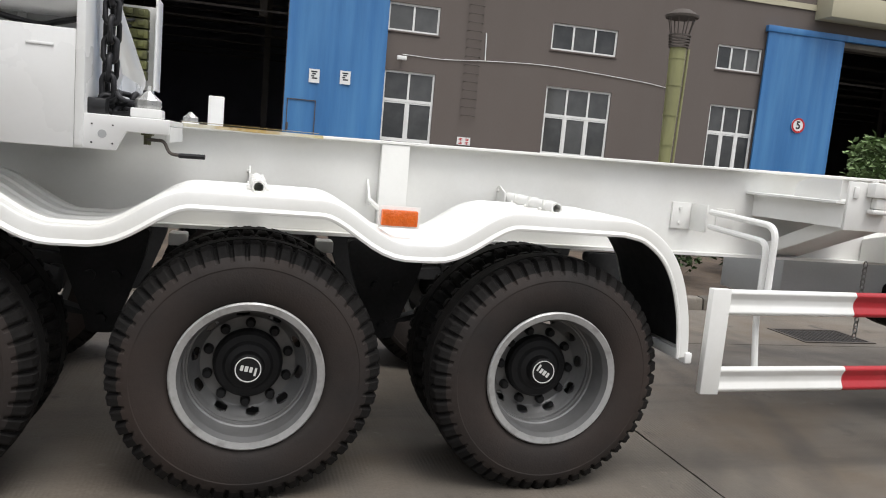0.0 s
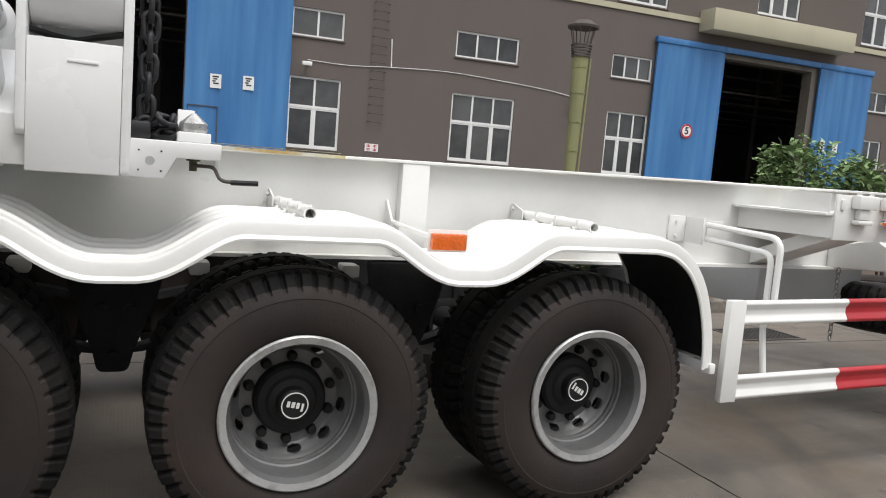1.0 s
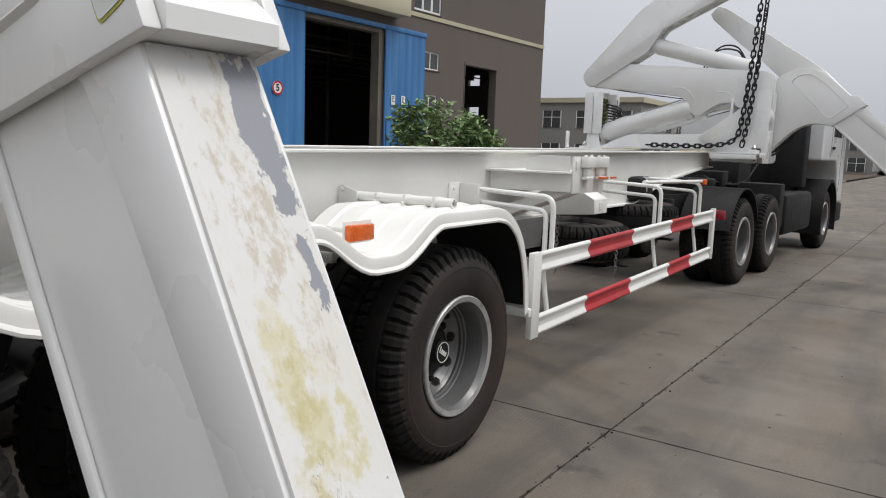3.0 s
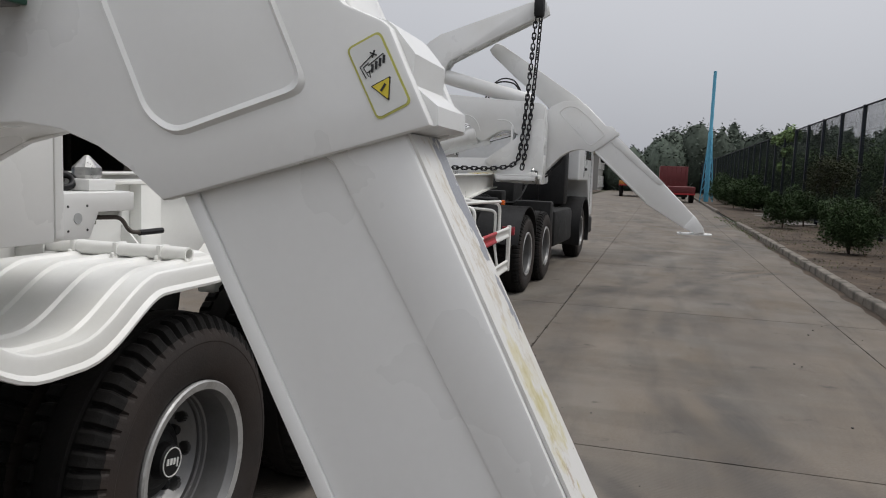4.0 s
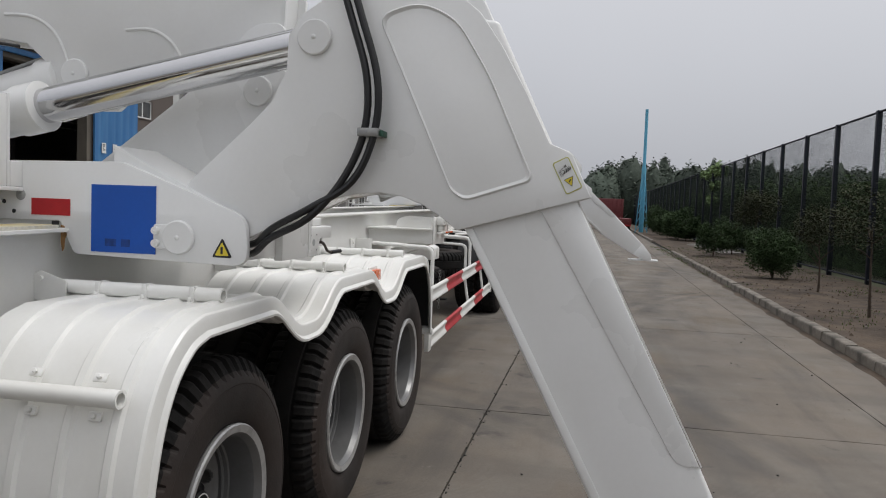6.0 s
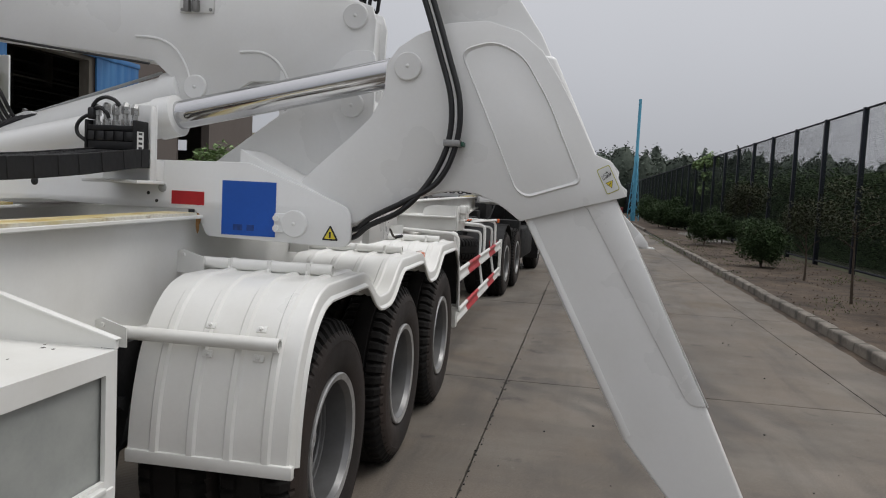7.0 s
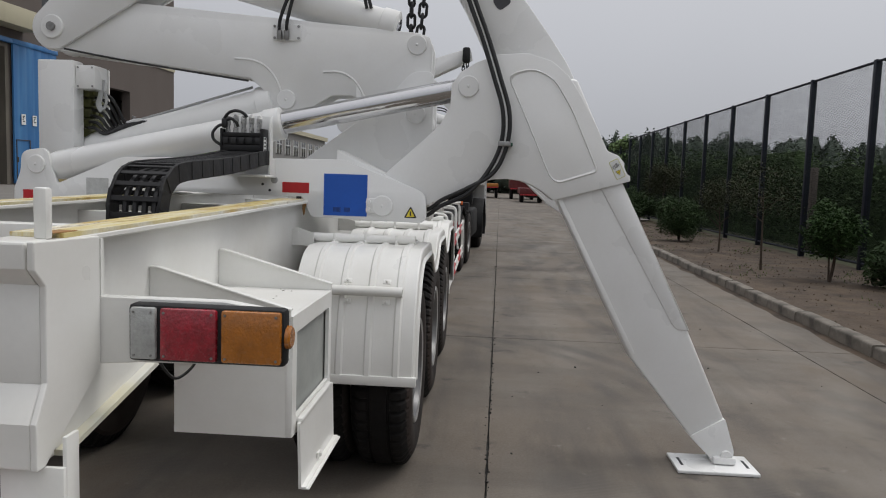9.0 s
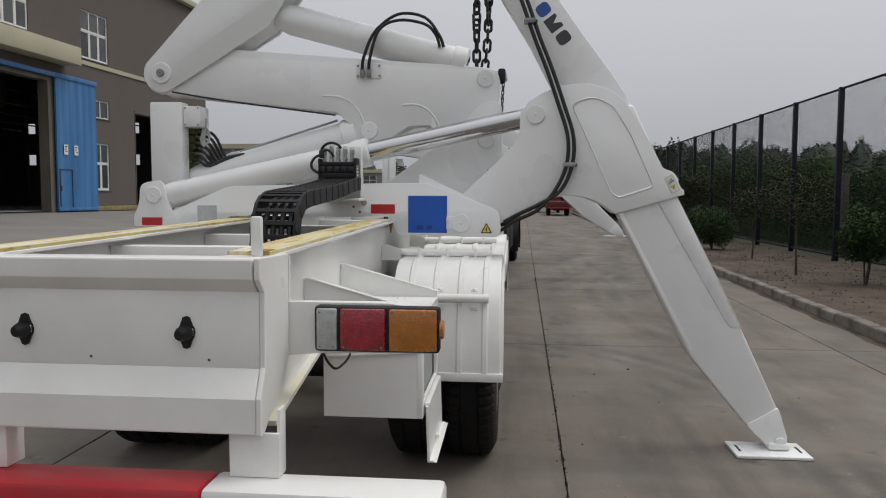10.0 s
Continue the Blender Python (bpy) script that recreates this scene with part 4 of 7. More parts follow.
for i in range(62):
    x = -6 + i * 1.35
    top = 2.62 + 0.16 * noise.noise((x * 0.35, 0, 0)) + min(max((x - 12) * 0.045, 0), 1.0)
    leaves(bm, (x, -10.9, top * 0.5 + 0.05), (1.15, 0.62, top * 0.62), 1700 if x < 30 else 520, 0.062 if x < 30 else 0.12, rng, shell=0.30, ceiling=top + 0.12)
solid("hedge", bm, "leaf_hedge", "tall dark ivy hedge growing behind the fence", "hedge", "stuff", smooth=0)
solid("hedge_core", boxes((-8, 18, -11.5, -10.95, 0.0, 2.35), (18, 90, -11.5, -10.95, 0.0, 2.9)), "leaf_hedge", "dark twiggy inside of the hedge", "hedge", "stuff", smooth=0)
bm = B()
for i in range(46):
    x = 70 + i * 3.1
    top = 3.6
    leaves(bm, (x, -12.0, top * 0.5), (2.2, 1.0, top * 0.6), 420, 0.17, rng, shell=0.4, ceiling=top)
solid("far_hedge", bm, "leaf_hedge", "far stretch of dark hedge behind the fence", "hedge", "stuff", smooth=0)

far_cores = B()
bm = B()
for i in range(250):
    u = i / 249
    x = 112 + rng.uniform(-8, 8) + 18 * rng.random()
    y = 70 - 160 * u + rng.uniform(-2, 2)
    h = (10.5 + 1.8 * noise.noise((y * 0.13, 0, 0)) + rng.uniform(-1.0, 1.0)) * (0.6 if y > -0.5 else 0.85 if y > -4 else 0.95)
    r = 1.5 + 1.5 * rng.random()
    clump(far_cores, bm, (x, y, h * 0.45), (r * 1.2, r * 1.2, h * 0.58), i, 900, 0.27, rng, 0.25)
for i in range(120):
    x = 20 + i * 1.35 + rng.uniform(-1, 1)
    y = -36 - rng.uniform(0, 8)
    h = 4.9 + 2.8 * noise.noise((x * 0.16, 5, 0)) + rng.uniform(-0.9, 0.5)
    clump(far_cores, bm, (x, y, h * 0.44), (1.5 + 0.6 * rng.random(), 1.9, h * 0.56), i + 500, 900, 0.14, rng, 0.05)
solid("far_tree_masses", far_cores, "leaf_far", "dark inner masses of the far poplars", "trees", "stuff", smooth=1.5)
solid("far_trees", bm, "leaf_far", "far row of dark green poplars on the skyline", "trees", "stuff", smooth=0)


# ---- fence ----
FENCE_Y, STEP, FENCE_H = -9.25, 3.0, 4.32
fence = thing("fence", (-13.8, FENCE_Y, 0.05), "tall dark sports-ground fence of posts and chain-link mesh", "fence")
bm = boxes((-0.06, 0.06, -0.06, 0.06, 0, FENCE_H), bev=0.008)
post_first = part("post", bm, "fence", fence)
bm = B()
bm_sweep(bm, [(0.06, 0, FENCE_H - 0.04), (STEP - 0.06, 0, FENCE_H - 0.04)], 0.03, 8)
top_first = part("top_rail", bm, "fence", fence)
bm = B()
bm_sweep(bm, [(0.06, 0, 0.16), (STEP - 0.06, 0, 0.16)], 0.028, 8)
low_first = part("bottom_rail", bm, "fence", fence)
bm = B()
pitch, w, h, z0 = 0.062, STEP - 0.12, FENCE_H - 0.22, 0.18
r = 0.0020
for s in (1, -1):
    k = -h
    while k < w:
        a, b = max(k, 0), min(k + h, w)
        za, zb = a - k, b - k
        if s < 0:
            za, zb = h - za, h - zb
        if b - a > 0.02:
            y = 0.004 * s
            d = Vector((b - a, 0, zb - za)).normalized()
            n = Vector((-d.z, 0, d.x)) * r
            p, q = Vector((0.06 + a, y, z0 + za)), Vector((0.06 + b, y, z0 + zb))
            o = Vector((0, r, 0))
            vs = [[bm.verts.new(e + c) for c in (n - o, -n - o, o)] for e in (p, q)]
            for i in range(3):
                j = (i + 1) % 3
                bm.faces.new((vs[0][i], vs[0][j], vs[1][j], vs[1][i]))
        k += pitch
mesh_first = part("chain_link_mesh", bm, "wire", fence, "dark chain-link mesh", smooth=0)
for i in range(1, 46):
    at = Matrix.Translation((i * STEP, -0.012 * i, 0))
    again(post_first, fence, at)
    for f in (top_first, low_first):
        again(f, fence, at)
    if i < 32:
        again(mesh_first, fence, at)
solid("concrete_pillar", boxes((14.4, 14.56, -10.16, -10.0, 0, 2.3), bev=0.02), "render_wall", "weathered concrete pillar in the hedge", "pillar")

mast = thing("lattice_mast", (62, -7.3, 0), "tall light blue mast with a braced lower part", "mast")
bm = B()
bm_sweep(bm, [(0, 0, 0), (0, 0, 5.6), (0, 0, 5.8), (0, 0, 10.6)], [0.20, 0.20, 0.14, 0.13], 10)
part("pole", bm, "mast", mast)
bm = B()
for i in range(7):
    z = 0.3 + i * 0.72
    bm_sweep(bm, [(-0.25, -0.42 + 0.05 * i, z), (-0.25, 0.0, z + 0.7)], 0.035, 5)
    bm_sweep(bm, [(-0.25, 0.42 - 0.05 * i, z), (-0.25, 0.0, z + 0.7)], 0.035, 5)
part("bracing", bm, "mast", mast)
bm = B()
bm_sweep(bm, [(0, 0.5, 0), (0, 0.1, 5.6)], 0.04, 6)
bm_sweep(bm, [(0, -0.5, 0), (0, -0.1, 5.6)], 0.04, 6)
part("stay", bm, "mast", mast)


# ---- the trailer ----
def deck(x):
    """Height of the chassis rails, which rise slightly towards the tractor."""
    return 1.511 + 0.0135 * x


def tyre_mesh(R=0.541, W=0.324, n=424):
    """A radial truck tyre with narrow shoulder slots and centre grooves; the outer side faces -y."""
    h = W / 2
    side = [(0.290, -h + 0.057), (0.300, -h + 0.032), (0.318, -h + 0.016), (0.338, -h + 0.008), (0.362, -h + 0.002), (0.390, -h - 0.001), (0.418, -h - 0.001), (0.442, -h + 0.002), (0.446, -h + 0.0005), (0.452, -h + 0.002), (0.470, -h + 0.009), (0.489, -h + 0.019)]
    crown = [(0.511, -h + 0.032), (R - 0.010, -h + 0.046), (R - 0.002, -h + 0.064), (R, -0.062), (R, -0.058), (R, -0.046), (R, -0.042), (R + 0.002, 0.0)]
    prof = side + crown
    full = prof + [(r, -a) for r, a in reversed(prof[:-1])]
    bm = B()
    m, f0 = len(full), len(side)
    rings = []
    for i in range(n):
        c, s = math.cos(2 * math.pi * i / n), math.sin(2 * math.pi * i / n)
        slot = (1.25, 1.25, 0.3, 0, 0, 0.1, 0, 0)[i % 8]
        ring = []
        for j, (r, a) in enumerate(full):
            k, out = (j, 1) if j < len(prof) else (m - 1 - j, -1)
            if slot and f0 - 2 < k <= f0 + 3:
                r -= (0.005 if k == f0 - 1 else 0.013 if k == f0 else 0.014) * slot
                a += out * (0.010 if k <= f0 + 1 else 0.0) * slot
            if k in (f0 + 4, f0 + 5):
                r -= 0.012
            ring.append(bm.verts.new((r * c, a, r * s)))
        rings.append(ring)
    for i in range(n):
        A, Z = rings[i], rings[(i + 1) % n]
        for j in range(m - 1):
            f = bm.faces.new((A[j], A[j + 1], Z[j + 1], Z[j]))
            k = j if j < len(prof) else m - 1 - j
            f.material_index = 1 if f0 - 1 <= k else 0
    me = finish("tyre", bm, "tyre", 0.45)
    me.materials.append(M["tread"])
    return me


TYRE = tyre_mesh()


def rim_mesh():
    """A deep-dished outer rim: flange, drop well and disc face with hand holes left between spokes of plate."""
    bm = B()
    bm_lathe(bm, [(0.290, -0.154), (0.298, -0.156), (0.304, -0.150), (0.304, -0.140), (0.294, -0.128), (0.300, 0.12), (0.262, 0.12), (0.244, 0.022), (0.238, 0.000), (0.240, -0.005), (0.247, -0.006), (0.249, -0.020), (0.256, -0.024), (0.257, -0.100), (0.259, -0.122), (0.268, -0.142), (0.272, -0.150)], 72)
    for f in bm.faces:
        c = f.calc_center_median()
        f.material_index = 1 if c.y < -0.125 and math.hypot(c.x, c.z) > 0.271 else 0
    me = finish("rim", bm, "rim", 0.22)
    me.materials.append(M["rim_lip"])
    return me


def disc_mesh():
    """The wheel disc with ten oval hand holes cut through its flare."""
    bm = B()
    n = 240
    rings = (0.10, 0.196, 0.200, 0.204, 0.208, 0.212, 0.216, 0.220, 0.224, 0.228, 0.231, 0.235, 0.243)
    ys = (0.074, 0.074, 0.071, 0.067, 0.062, 0.057, 0.052, 0.047, 0.042, 0.037, 0.032, 0.025, 0.014)

    def open_at(i, k):
        if not 2 <= k <= 9:
            return False
        across = ((i % 24) - 11.5) / 5.4
        along = ((rings[k] + rings[k + 1]) / 2 - 0.216) / 0.0145
        return across * across + along * along < 1

    front, back = [], []
    for i in range(n):
        a = 2 * math.pi * i / n
        c, s = math.cos(a), math.sin(a)
        front.append([bm.verts.new((r * c, y, r * s)) for r, y in zip(rings, ys)])
        back.append([bm.verts.new((r * c, y + 0.014, r * s)) for r, y in zip(rings, ys)])
    for i in range(n):
        j = (i + 1) % n
        for k in range(len(rings) - 1):
            if open_at(i, k):
                continue
            bm.faces.new((front[i][k], front[j][k], front[j][k + 1], front[i][k + 1]))
            bm.faces.new((back[i][k], back[i][k + 1], back[j][k + 1], back[j][k]))
            if open_at(i + 1, k):
                bm.faces.new((front[j][k], back[j][k], back[j][k + 1], front[j][k + 1]))
            if open_at(i - 1, k):
                bm.faces.new((front[i][k], front[i][k + 1], back[i][k + 1], back[i][k]))
            if open_at(i, k + 1):
                bm.faces.new((front[i][k + 1], front[j][k + 1], back[j][k + 1], back[i][k + 1]))
            if open_at(i, k - 1):
                bm.faces.new((front[i][k], back[i][k], back[j][k], front[j][k]))
    return finish("disc", bm, "rim", 0.5)


RIM, DISC = rim_mesh(), disc_mesh()
bm = B()
bm_lathe(bm, [(0.0, -0.008), (0.014, -0.008), (0.019, -0.002), (0.021, 0.006), (0.022, 0.03), (0.0, 0.03)], 10, closed=False)
NUT = finish("wheel_nut", bm, "hub", 0.3)
bm = B()
bm_lathe(bm, [(0.0, -0.046), (0.056, -0.046), (0.062, -0.040), (0.068, -0.004), (0.092, 0.004), (0.104, 0.016), (0.130, 0.022), (0.142, 0.034), (0.146, 0.078), (0.0, 0.078)], 40, closed=False)
HUB = finish("hub_cap", bm, "hub", 0.35)
bm = B()
bm_lathe(bm, [(0.049, -0.0485), (0.0535, -0.0485), (0.0535, -0.045), (0.049, -0.045)], 32)
for i, (x, w) in enumerate(((-0.031, 0.009), (-0.012, 0.012), (0.007, 0.014), (0.026, 0.012))):
    bm_box(bm, x - w / 2, x + w / 2, -0.0485, -0.045, -0.013, 0.010 if i else 0.020)
MARK = finish("maker_mark", bm, "frame_white", 0.5)


def mesh_part(name, me, parent, at=None, label=""):
    ob = new(name, me)
    ob.parent = parent
    if at is not None:
        ob.matrix_basis = at
    return tagged(ob, label) if label else ob


def wheel(parent, x, y, z, turn, outer=True, side=1, detail=True):
    """A wheel as a part: the rim carries tyre, disc, hub and nuts. side -1 turns it to face the far side."""
    face = pose(x, y, z, 0, turn, 0) if side > 0 else pose(x, y, z, 0, turn, 180)
    w = mesh_part("wheel", RIM, parent, face)
    mesh_part("tyre", TYRE, w, label="black truck tyre with dusty brown sidewall")
    if outer:
        mesh_part("disc", DISC, w)
        mesh_part("hub_cap", HUB, w, label="black hub cap")
        if detail:
            mesh_part("maker_mark", MARK, w, pose(0, 0, 0, 0, 20, 0), "small white maker's mark in a ring")
            for k in range(10):
                a = 2 * math.pi * (k + 0.25) / 10
                mesh_part("wheel_nut", NUT, w, Matrix.Translation((0.171 * math.cos(a), 0.050, 0.171 * math.sin(a))))
    return w


trailer = thing("semi_trailer", (0, 0, 0), "white three-axle container semi-trailer chassis with wavy mudguards", "trailer")
for i, x in enumerate((-1.31, 0.0, 1.31)):
    for s in (1, -1):
        wheel(trailer, x, -1.07 * s, 0.533, (190, 172, 12)[i], True, s)
        wheel(trailer, x, -0.73 * s, 0.533, 40 * i, False, s)
    bm = B()
    bm_sweep(bm, [(x, -1.0, 0.53), (x, 1.0, 0.53)], 0.075, 12)
    part("axle", bm, "black", trailer)
for s in (-1, 1):
    # I-beam: web, top flange, bottom flange, and the shallow front neck
    y = 0.465 * s
    bm = B()
    bm_prism(bm, [(-3.80, deck(-3.80) - 0.016), (-3.80, 1.10), (-2.4, 1.04), (5.6, 1.066), (6.6, 1.276), (8.2, 1.420), (8.6, 1.43), (8.6, deck(8.6) - 0.016)], "y", y - 0.007, y + 0.007)
    part("web", bm, "white", trailer)
    bm = B()
    bm_prism(bm, [(-3.80, deck(-3.80) - 0.016), (8.6, deck(8.6) - 0.016), (8.6, deck(8.6)), (-3.80, deck(-3.80))], "y", y - 0.075, y + 0.075)
    part("top_flange", bevelled(bm, 0.003, 1), "white", trailer)
    bm = B()
    bm_prism(bm, [(-2.4, 1.024), (5.6, 1.050), (6.6, 1.260), (8.2, 1.404), (8.6, 1.414), (8.6, 1.43), (8.2, 1.42), (6.6, 1.276), (5.6, 1.066), (-2.4, 1.04)], "y", y - 0.07, y + 0.07)
    part("bottom_flange", bm, "white", trailer)
    for x0, x1 in ((-3.74, -1.30), (7.3, 8.6)):
        bm = B()
        bm_prism(bm, [(x0, deck(x0) + 0.0005), (x1, deck(x1) + 0.0005), (x1, deck(x1) + 0.012), (x0, deck(x0) + 0.012)], "y", y - 0.072, y + 0.072)
        part("slide_rail", bm, "rust_rail", trailer, "worn yellow and rust-streaked slide rail")
    for x in (0.66,):
        part("stiffener", boxes((x - 0.07, x + 0.07, min(y + s * 0.008, y + s * 0.07), max(y + s * 0.008, y + s * 0.07), 1.052, deck(x) - 0.017), bev=0.003), "white", trailer)
    bm = B()
    bm_prism(bm, [(-0.35, deck(0) + 0.0125), (0.28, deck(0) + 0.0125), (0.28, deck(0) + 0.014), (-0.35, deck(0) + 0.014)], "y", y - 0.07, y + 0.07)
    part("slide_rail", bm, "rust_rail", trailer, "worn yellow and rust-streaked slide rail")
part("worn_edge", boxes((-0.42, 0.30, -0.5415, -0.5402, deck(0) - 0.011, deck(0) + 0.004), bev=0.0), "rust_rail", trailer, "yellow worn paint along the flange edge")
for x in (-2.9, -1.9, -0.65, 0.65, 2.0, 3.2, 4.4, 5.5, 7.0):
    part("cross_member", boxes((x - 0.05, x + 0.05, -0.457, 0.457, 1.22 if x < 6 else 1.34, 1.43), bev=0.004), "white", trailer)
for x in (-1.95, -0.655, 0.655, 1.95):
    for s in (1, -1):
        bm = B()
        bm_prism(bm, rounded([(x - 0.20, 1.022), (x + 0.20, 1.022), (x + 0.17, 0.86), (x + 0.08, 0.62), (x + 0.06, 0.53), (x - 0.06, 0.53), (x - 0.08, 0.62), (x - 0.17, 0.86)], 0.03), "y", min(-0.555 * s, -0.475 * s), max(-0.555 * s, -0.475 * s))
        hanger = part("spring_hanger", bm, "black", trailer, "black steel spring hanger")
        for dx, z in ((0, 0.60), (-0.05, 0.80), (0.06, 0.80)):
            bm = B()
            bm_sweep(bm, [(x + dx, -0.556 * s, z), (x + dx, -0.585 * s, z)], 0.026, 6)
            part("bolt", bm, "black", hanger)
part("landing_panel", boxes((3.22, 4.2, -0.30, 0.30, 0.74, 1.02), bev=0.01), "grey_panel", trailer, "light grey storage box under the chassis")


def fender_z(x):
    """The mudguard's top line over three wheels."""
    if x <= -1.31 - 0.25 or x >= 1.31 + 0.25:
        t = abs(x) - 1.56
        return 1.262 - 0.60 * (t / 0.40) ** 2.4
    k = min((-1.31, 0.0, 1.31), key=lambda c: abs(c - x))
    t = abs(x - k)
    return 1.262 if t < 0.24 else 1.262 - 0.155 * (0.5 - 0.5 * math.cos(math.pi * min((t - 0.24) / 0.36, 1)))


def fender_line():
    """Points along the mudguard from its rear end to its front end."""
    xs = [(-1.56 + 0.0) + 3.12 * i / 84 for i in range(85)]
    mid = [(x, fender_z(x)) for x in xs]
    q = [(0.0, 1.262), (0.12, 1.235), (0.235, 1.155), (0.315, 1.04), (0.365, 0.90), (0.39, 0.77), (0.40, 0.655)]
    q = [(p.x, p.z) for p in spline([(a, 0.0, z) for a, z in q], 5)]
    rear = [(-1.56 - a * 0.93, z - 0.06 * a) for a, z in reversed(q[1:])]
    fore = [(1.56 + a, z) for a, z in q[1:]]
    return rear + mid + fore


def fender(side):
    line = fender_line()
    n = len(line)
    nor = []
    for i in range(n):
        a, b = Vector(line[max(i - 1, 0)]), Vector(line[min(i + 1, n - 1)])
        d = (b - a).normalized()
        nor.append(Vector((-d.y, d.x)))
    # across the guard: outer lip hanging down, then the skin with pressed ridges
    cross = [(-1.262, -0.074), (-1.270, -0.072), (-1.272, -0.063), (-1.266, -0.056), (-1.259, -0.050), (-1.258, -0.014), (-1.254, -0.004), (-1.246, 0.001)]
    for c in (-1.165, -1.02, -0.875, -0.73):
        cross += [(c - 0.050, 0.0), (c - 0.020, 0.001), (c - 0.011, 0.011), (c + 0.011, 0.011), (c + 0.020, 0.001)]
    cross.append((-0.625, 0.0))
    thick = [(y, o - 0.006) for y, o in reversed(cross[8:])] + [(-1.246, -0.006), (-1.252, -0.016), (-1.254, -0.066)]
    ring = cross + thick
    bm = B()
    rows = [[bm.verts.new((line[i][0] + nor[i].x * o, side * y, line[i][1] + nor[i].y * o)) for y, o in ring] for i in range(n)]
    m = len(ring)
    for i in range(n - 1):
        for j in range(m):
            k = (j + 1) % m
            bm.faces.new((rows[i][j], rows[i][k], rows[i + 1][k], rows[i + 1][j]))
    bm.faces.new(rows[0])
    bm.faces.new(rows[-1][::-1])
    f = part("mudguard", bm, "white", trailer, "long wavy white mudguard over three wheels", smooth=0.5)
    return f


for s in (1, -1):
    fender(s)
    for x0, x1, z in ((-1.944, -1.914, 0.632), (1.935, 1.970, 0.655)):
        part("mudguard_lip", boxes((x0, x1, min(-1.27 * s, -0.62 * s), max(-1.27 * s, -0.62 * s), z - 0.030, z + 0.020), bev=0.006), "white", trailer)
    for x, z in ((-1.31, 1.288), (0.0, 1.288), (1.26, 1.288), (-1.878, 1.070)):
        bm = B()
        bm_lathe(bm, [(0.026, -0.62), (0.026, 0.0), (0.019, 0.0), (0.019, -0.62)], 16)
        bmesh.ops.translate(bm, verts=bm.verts[:], vec=(x, -0.565 if s > 0 else 1.185, z))
        p = part("support_pipe", bm, "white", trailer)
        if x < -1.5:
            # the rear pipe sits on bolted pads
            for y in (-0.90, -1.10):
                for dx, dz in ((0.012, -0.056), (-0.020 + 0.055, 0.046)):
                    k = part("pad", boxes((-0.005, 0.005, -0.020, 0.020, -0.013, 0.013), bev=0.003), "white", p, at=pose(x + dx, y * s, z + dz, 0, 19.3 if dz < 0 else 38, 0))
                    bm = B()
                    bm_sweep(bm, [(-0.005, 0, 0), (-0.012, 0, 0), (-0.015, 0, 0)], [0.008, 0.008, 0.005], 6)
                    part("bolt", bm, "white", k)
            ys = ()
        else:
            ys = (-0.72, -0.90, -1.08)
        for y in ys:
            k = part("clamp", boxes((x - 0.0275, x + 0.0275, y * s - 0.009, y * s + 0.009, z - 0.026, z + 0.0275), (x - 0.050, x + 0.050, y * s - 0.012, y * s + 0.012, z - 0.027, z - 0.022), bev=0.004), "white", p)
            for d in (-0.038, 0.038):
                bm = B()
                bm_sweep(bm, [(x + d, y * s, z - 0.021), (x + d, y * s, z - 0.010), (x + d, y * s, z - 0.006)], [0.007, 0.007, 0.004], 8)
                part("bolt", bm, "white", k)
        bm = B()
        bm_prism(bm, [(a * s, b) for a, b in ((-0.473, z - 0.05), (-0.473, z + 0.045), (-0.50, z + 0.055), (-0.60, z + 0.024), (-0.60, z - 0.05))], "x", x - 0.034, x - 0.027)
        sock = part("pipe_bracket", bm, "white", p)
        bm = B()
        bm_sweep(bm, [(x - 0.035, -0.505 * s, z + 0.03), (x - 0.045, -0.505 * s, z + 0.03)], 0.009, 6)
        part("bolt", bm, "white", sock)
    for x in (-1.31, 0.0, 1.31):
        bm = B()
        top = [(x + u, 0.735 - 0.30 * u * u) for u in (k * 0.06 for k in range(-10, 11))]
        low = []
        for k in range(-10, 11):
            u = k * 0.06
            low.append((x + u, 0.735 - 0.30 * u * u - 0.014 * (6 - int(abs(k) * 0.55))))
        bm_prism(bm, top + low[::-1], "y", min(-0.565 * s, -0.485 * s), max(-0.565 * s, -0.485 * s))
        spring = part("leaf_spring", bm, "black", trailer, "black stepped leaf spring over the axle")
        for d in (-0.075, 0.075):
            bm = B()
            bm_sweep(bm, [(x + d, -0.475 * s, 0.44), (x + d, -0.475 * s, 0.755), (x + d, -0.575 * s, 0.755), (x + d, -0.575 * s, 0.44)], 0.012, 8)
            part("u_bolt", bm, "black", spring)
        part("axle_seat", boxes((x - 0.10, x + 0.10, min(-0.59 * s, -0.46 * s), max(-0.59 * s, -0.46 * s), 0.575, 0.648), bev=0.008), "black", spring)
        bm = B()
        bm_sweep(bm, [(x + 0.13, -0.30 * s, 0.60), (x + 0.15, -0.30 * s, 0.60), (x + 0.20, -0.30 * s, 0.60), (x + 0.205, -0.30 * s, 0.60), (x + 0.30, -0.30 * s, 0.60)], [0.06, 0.088, 0.088, 0.094, 0.07], 16)
        part("brake_chamber", bm, "black", trailer)
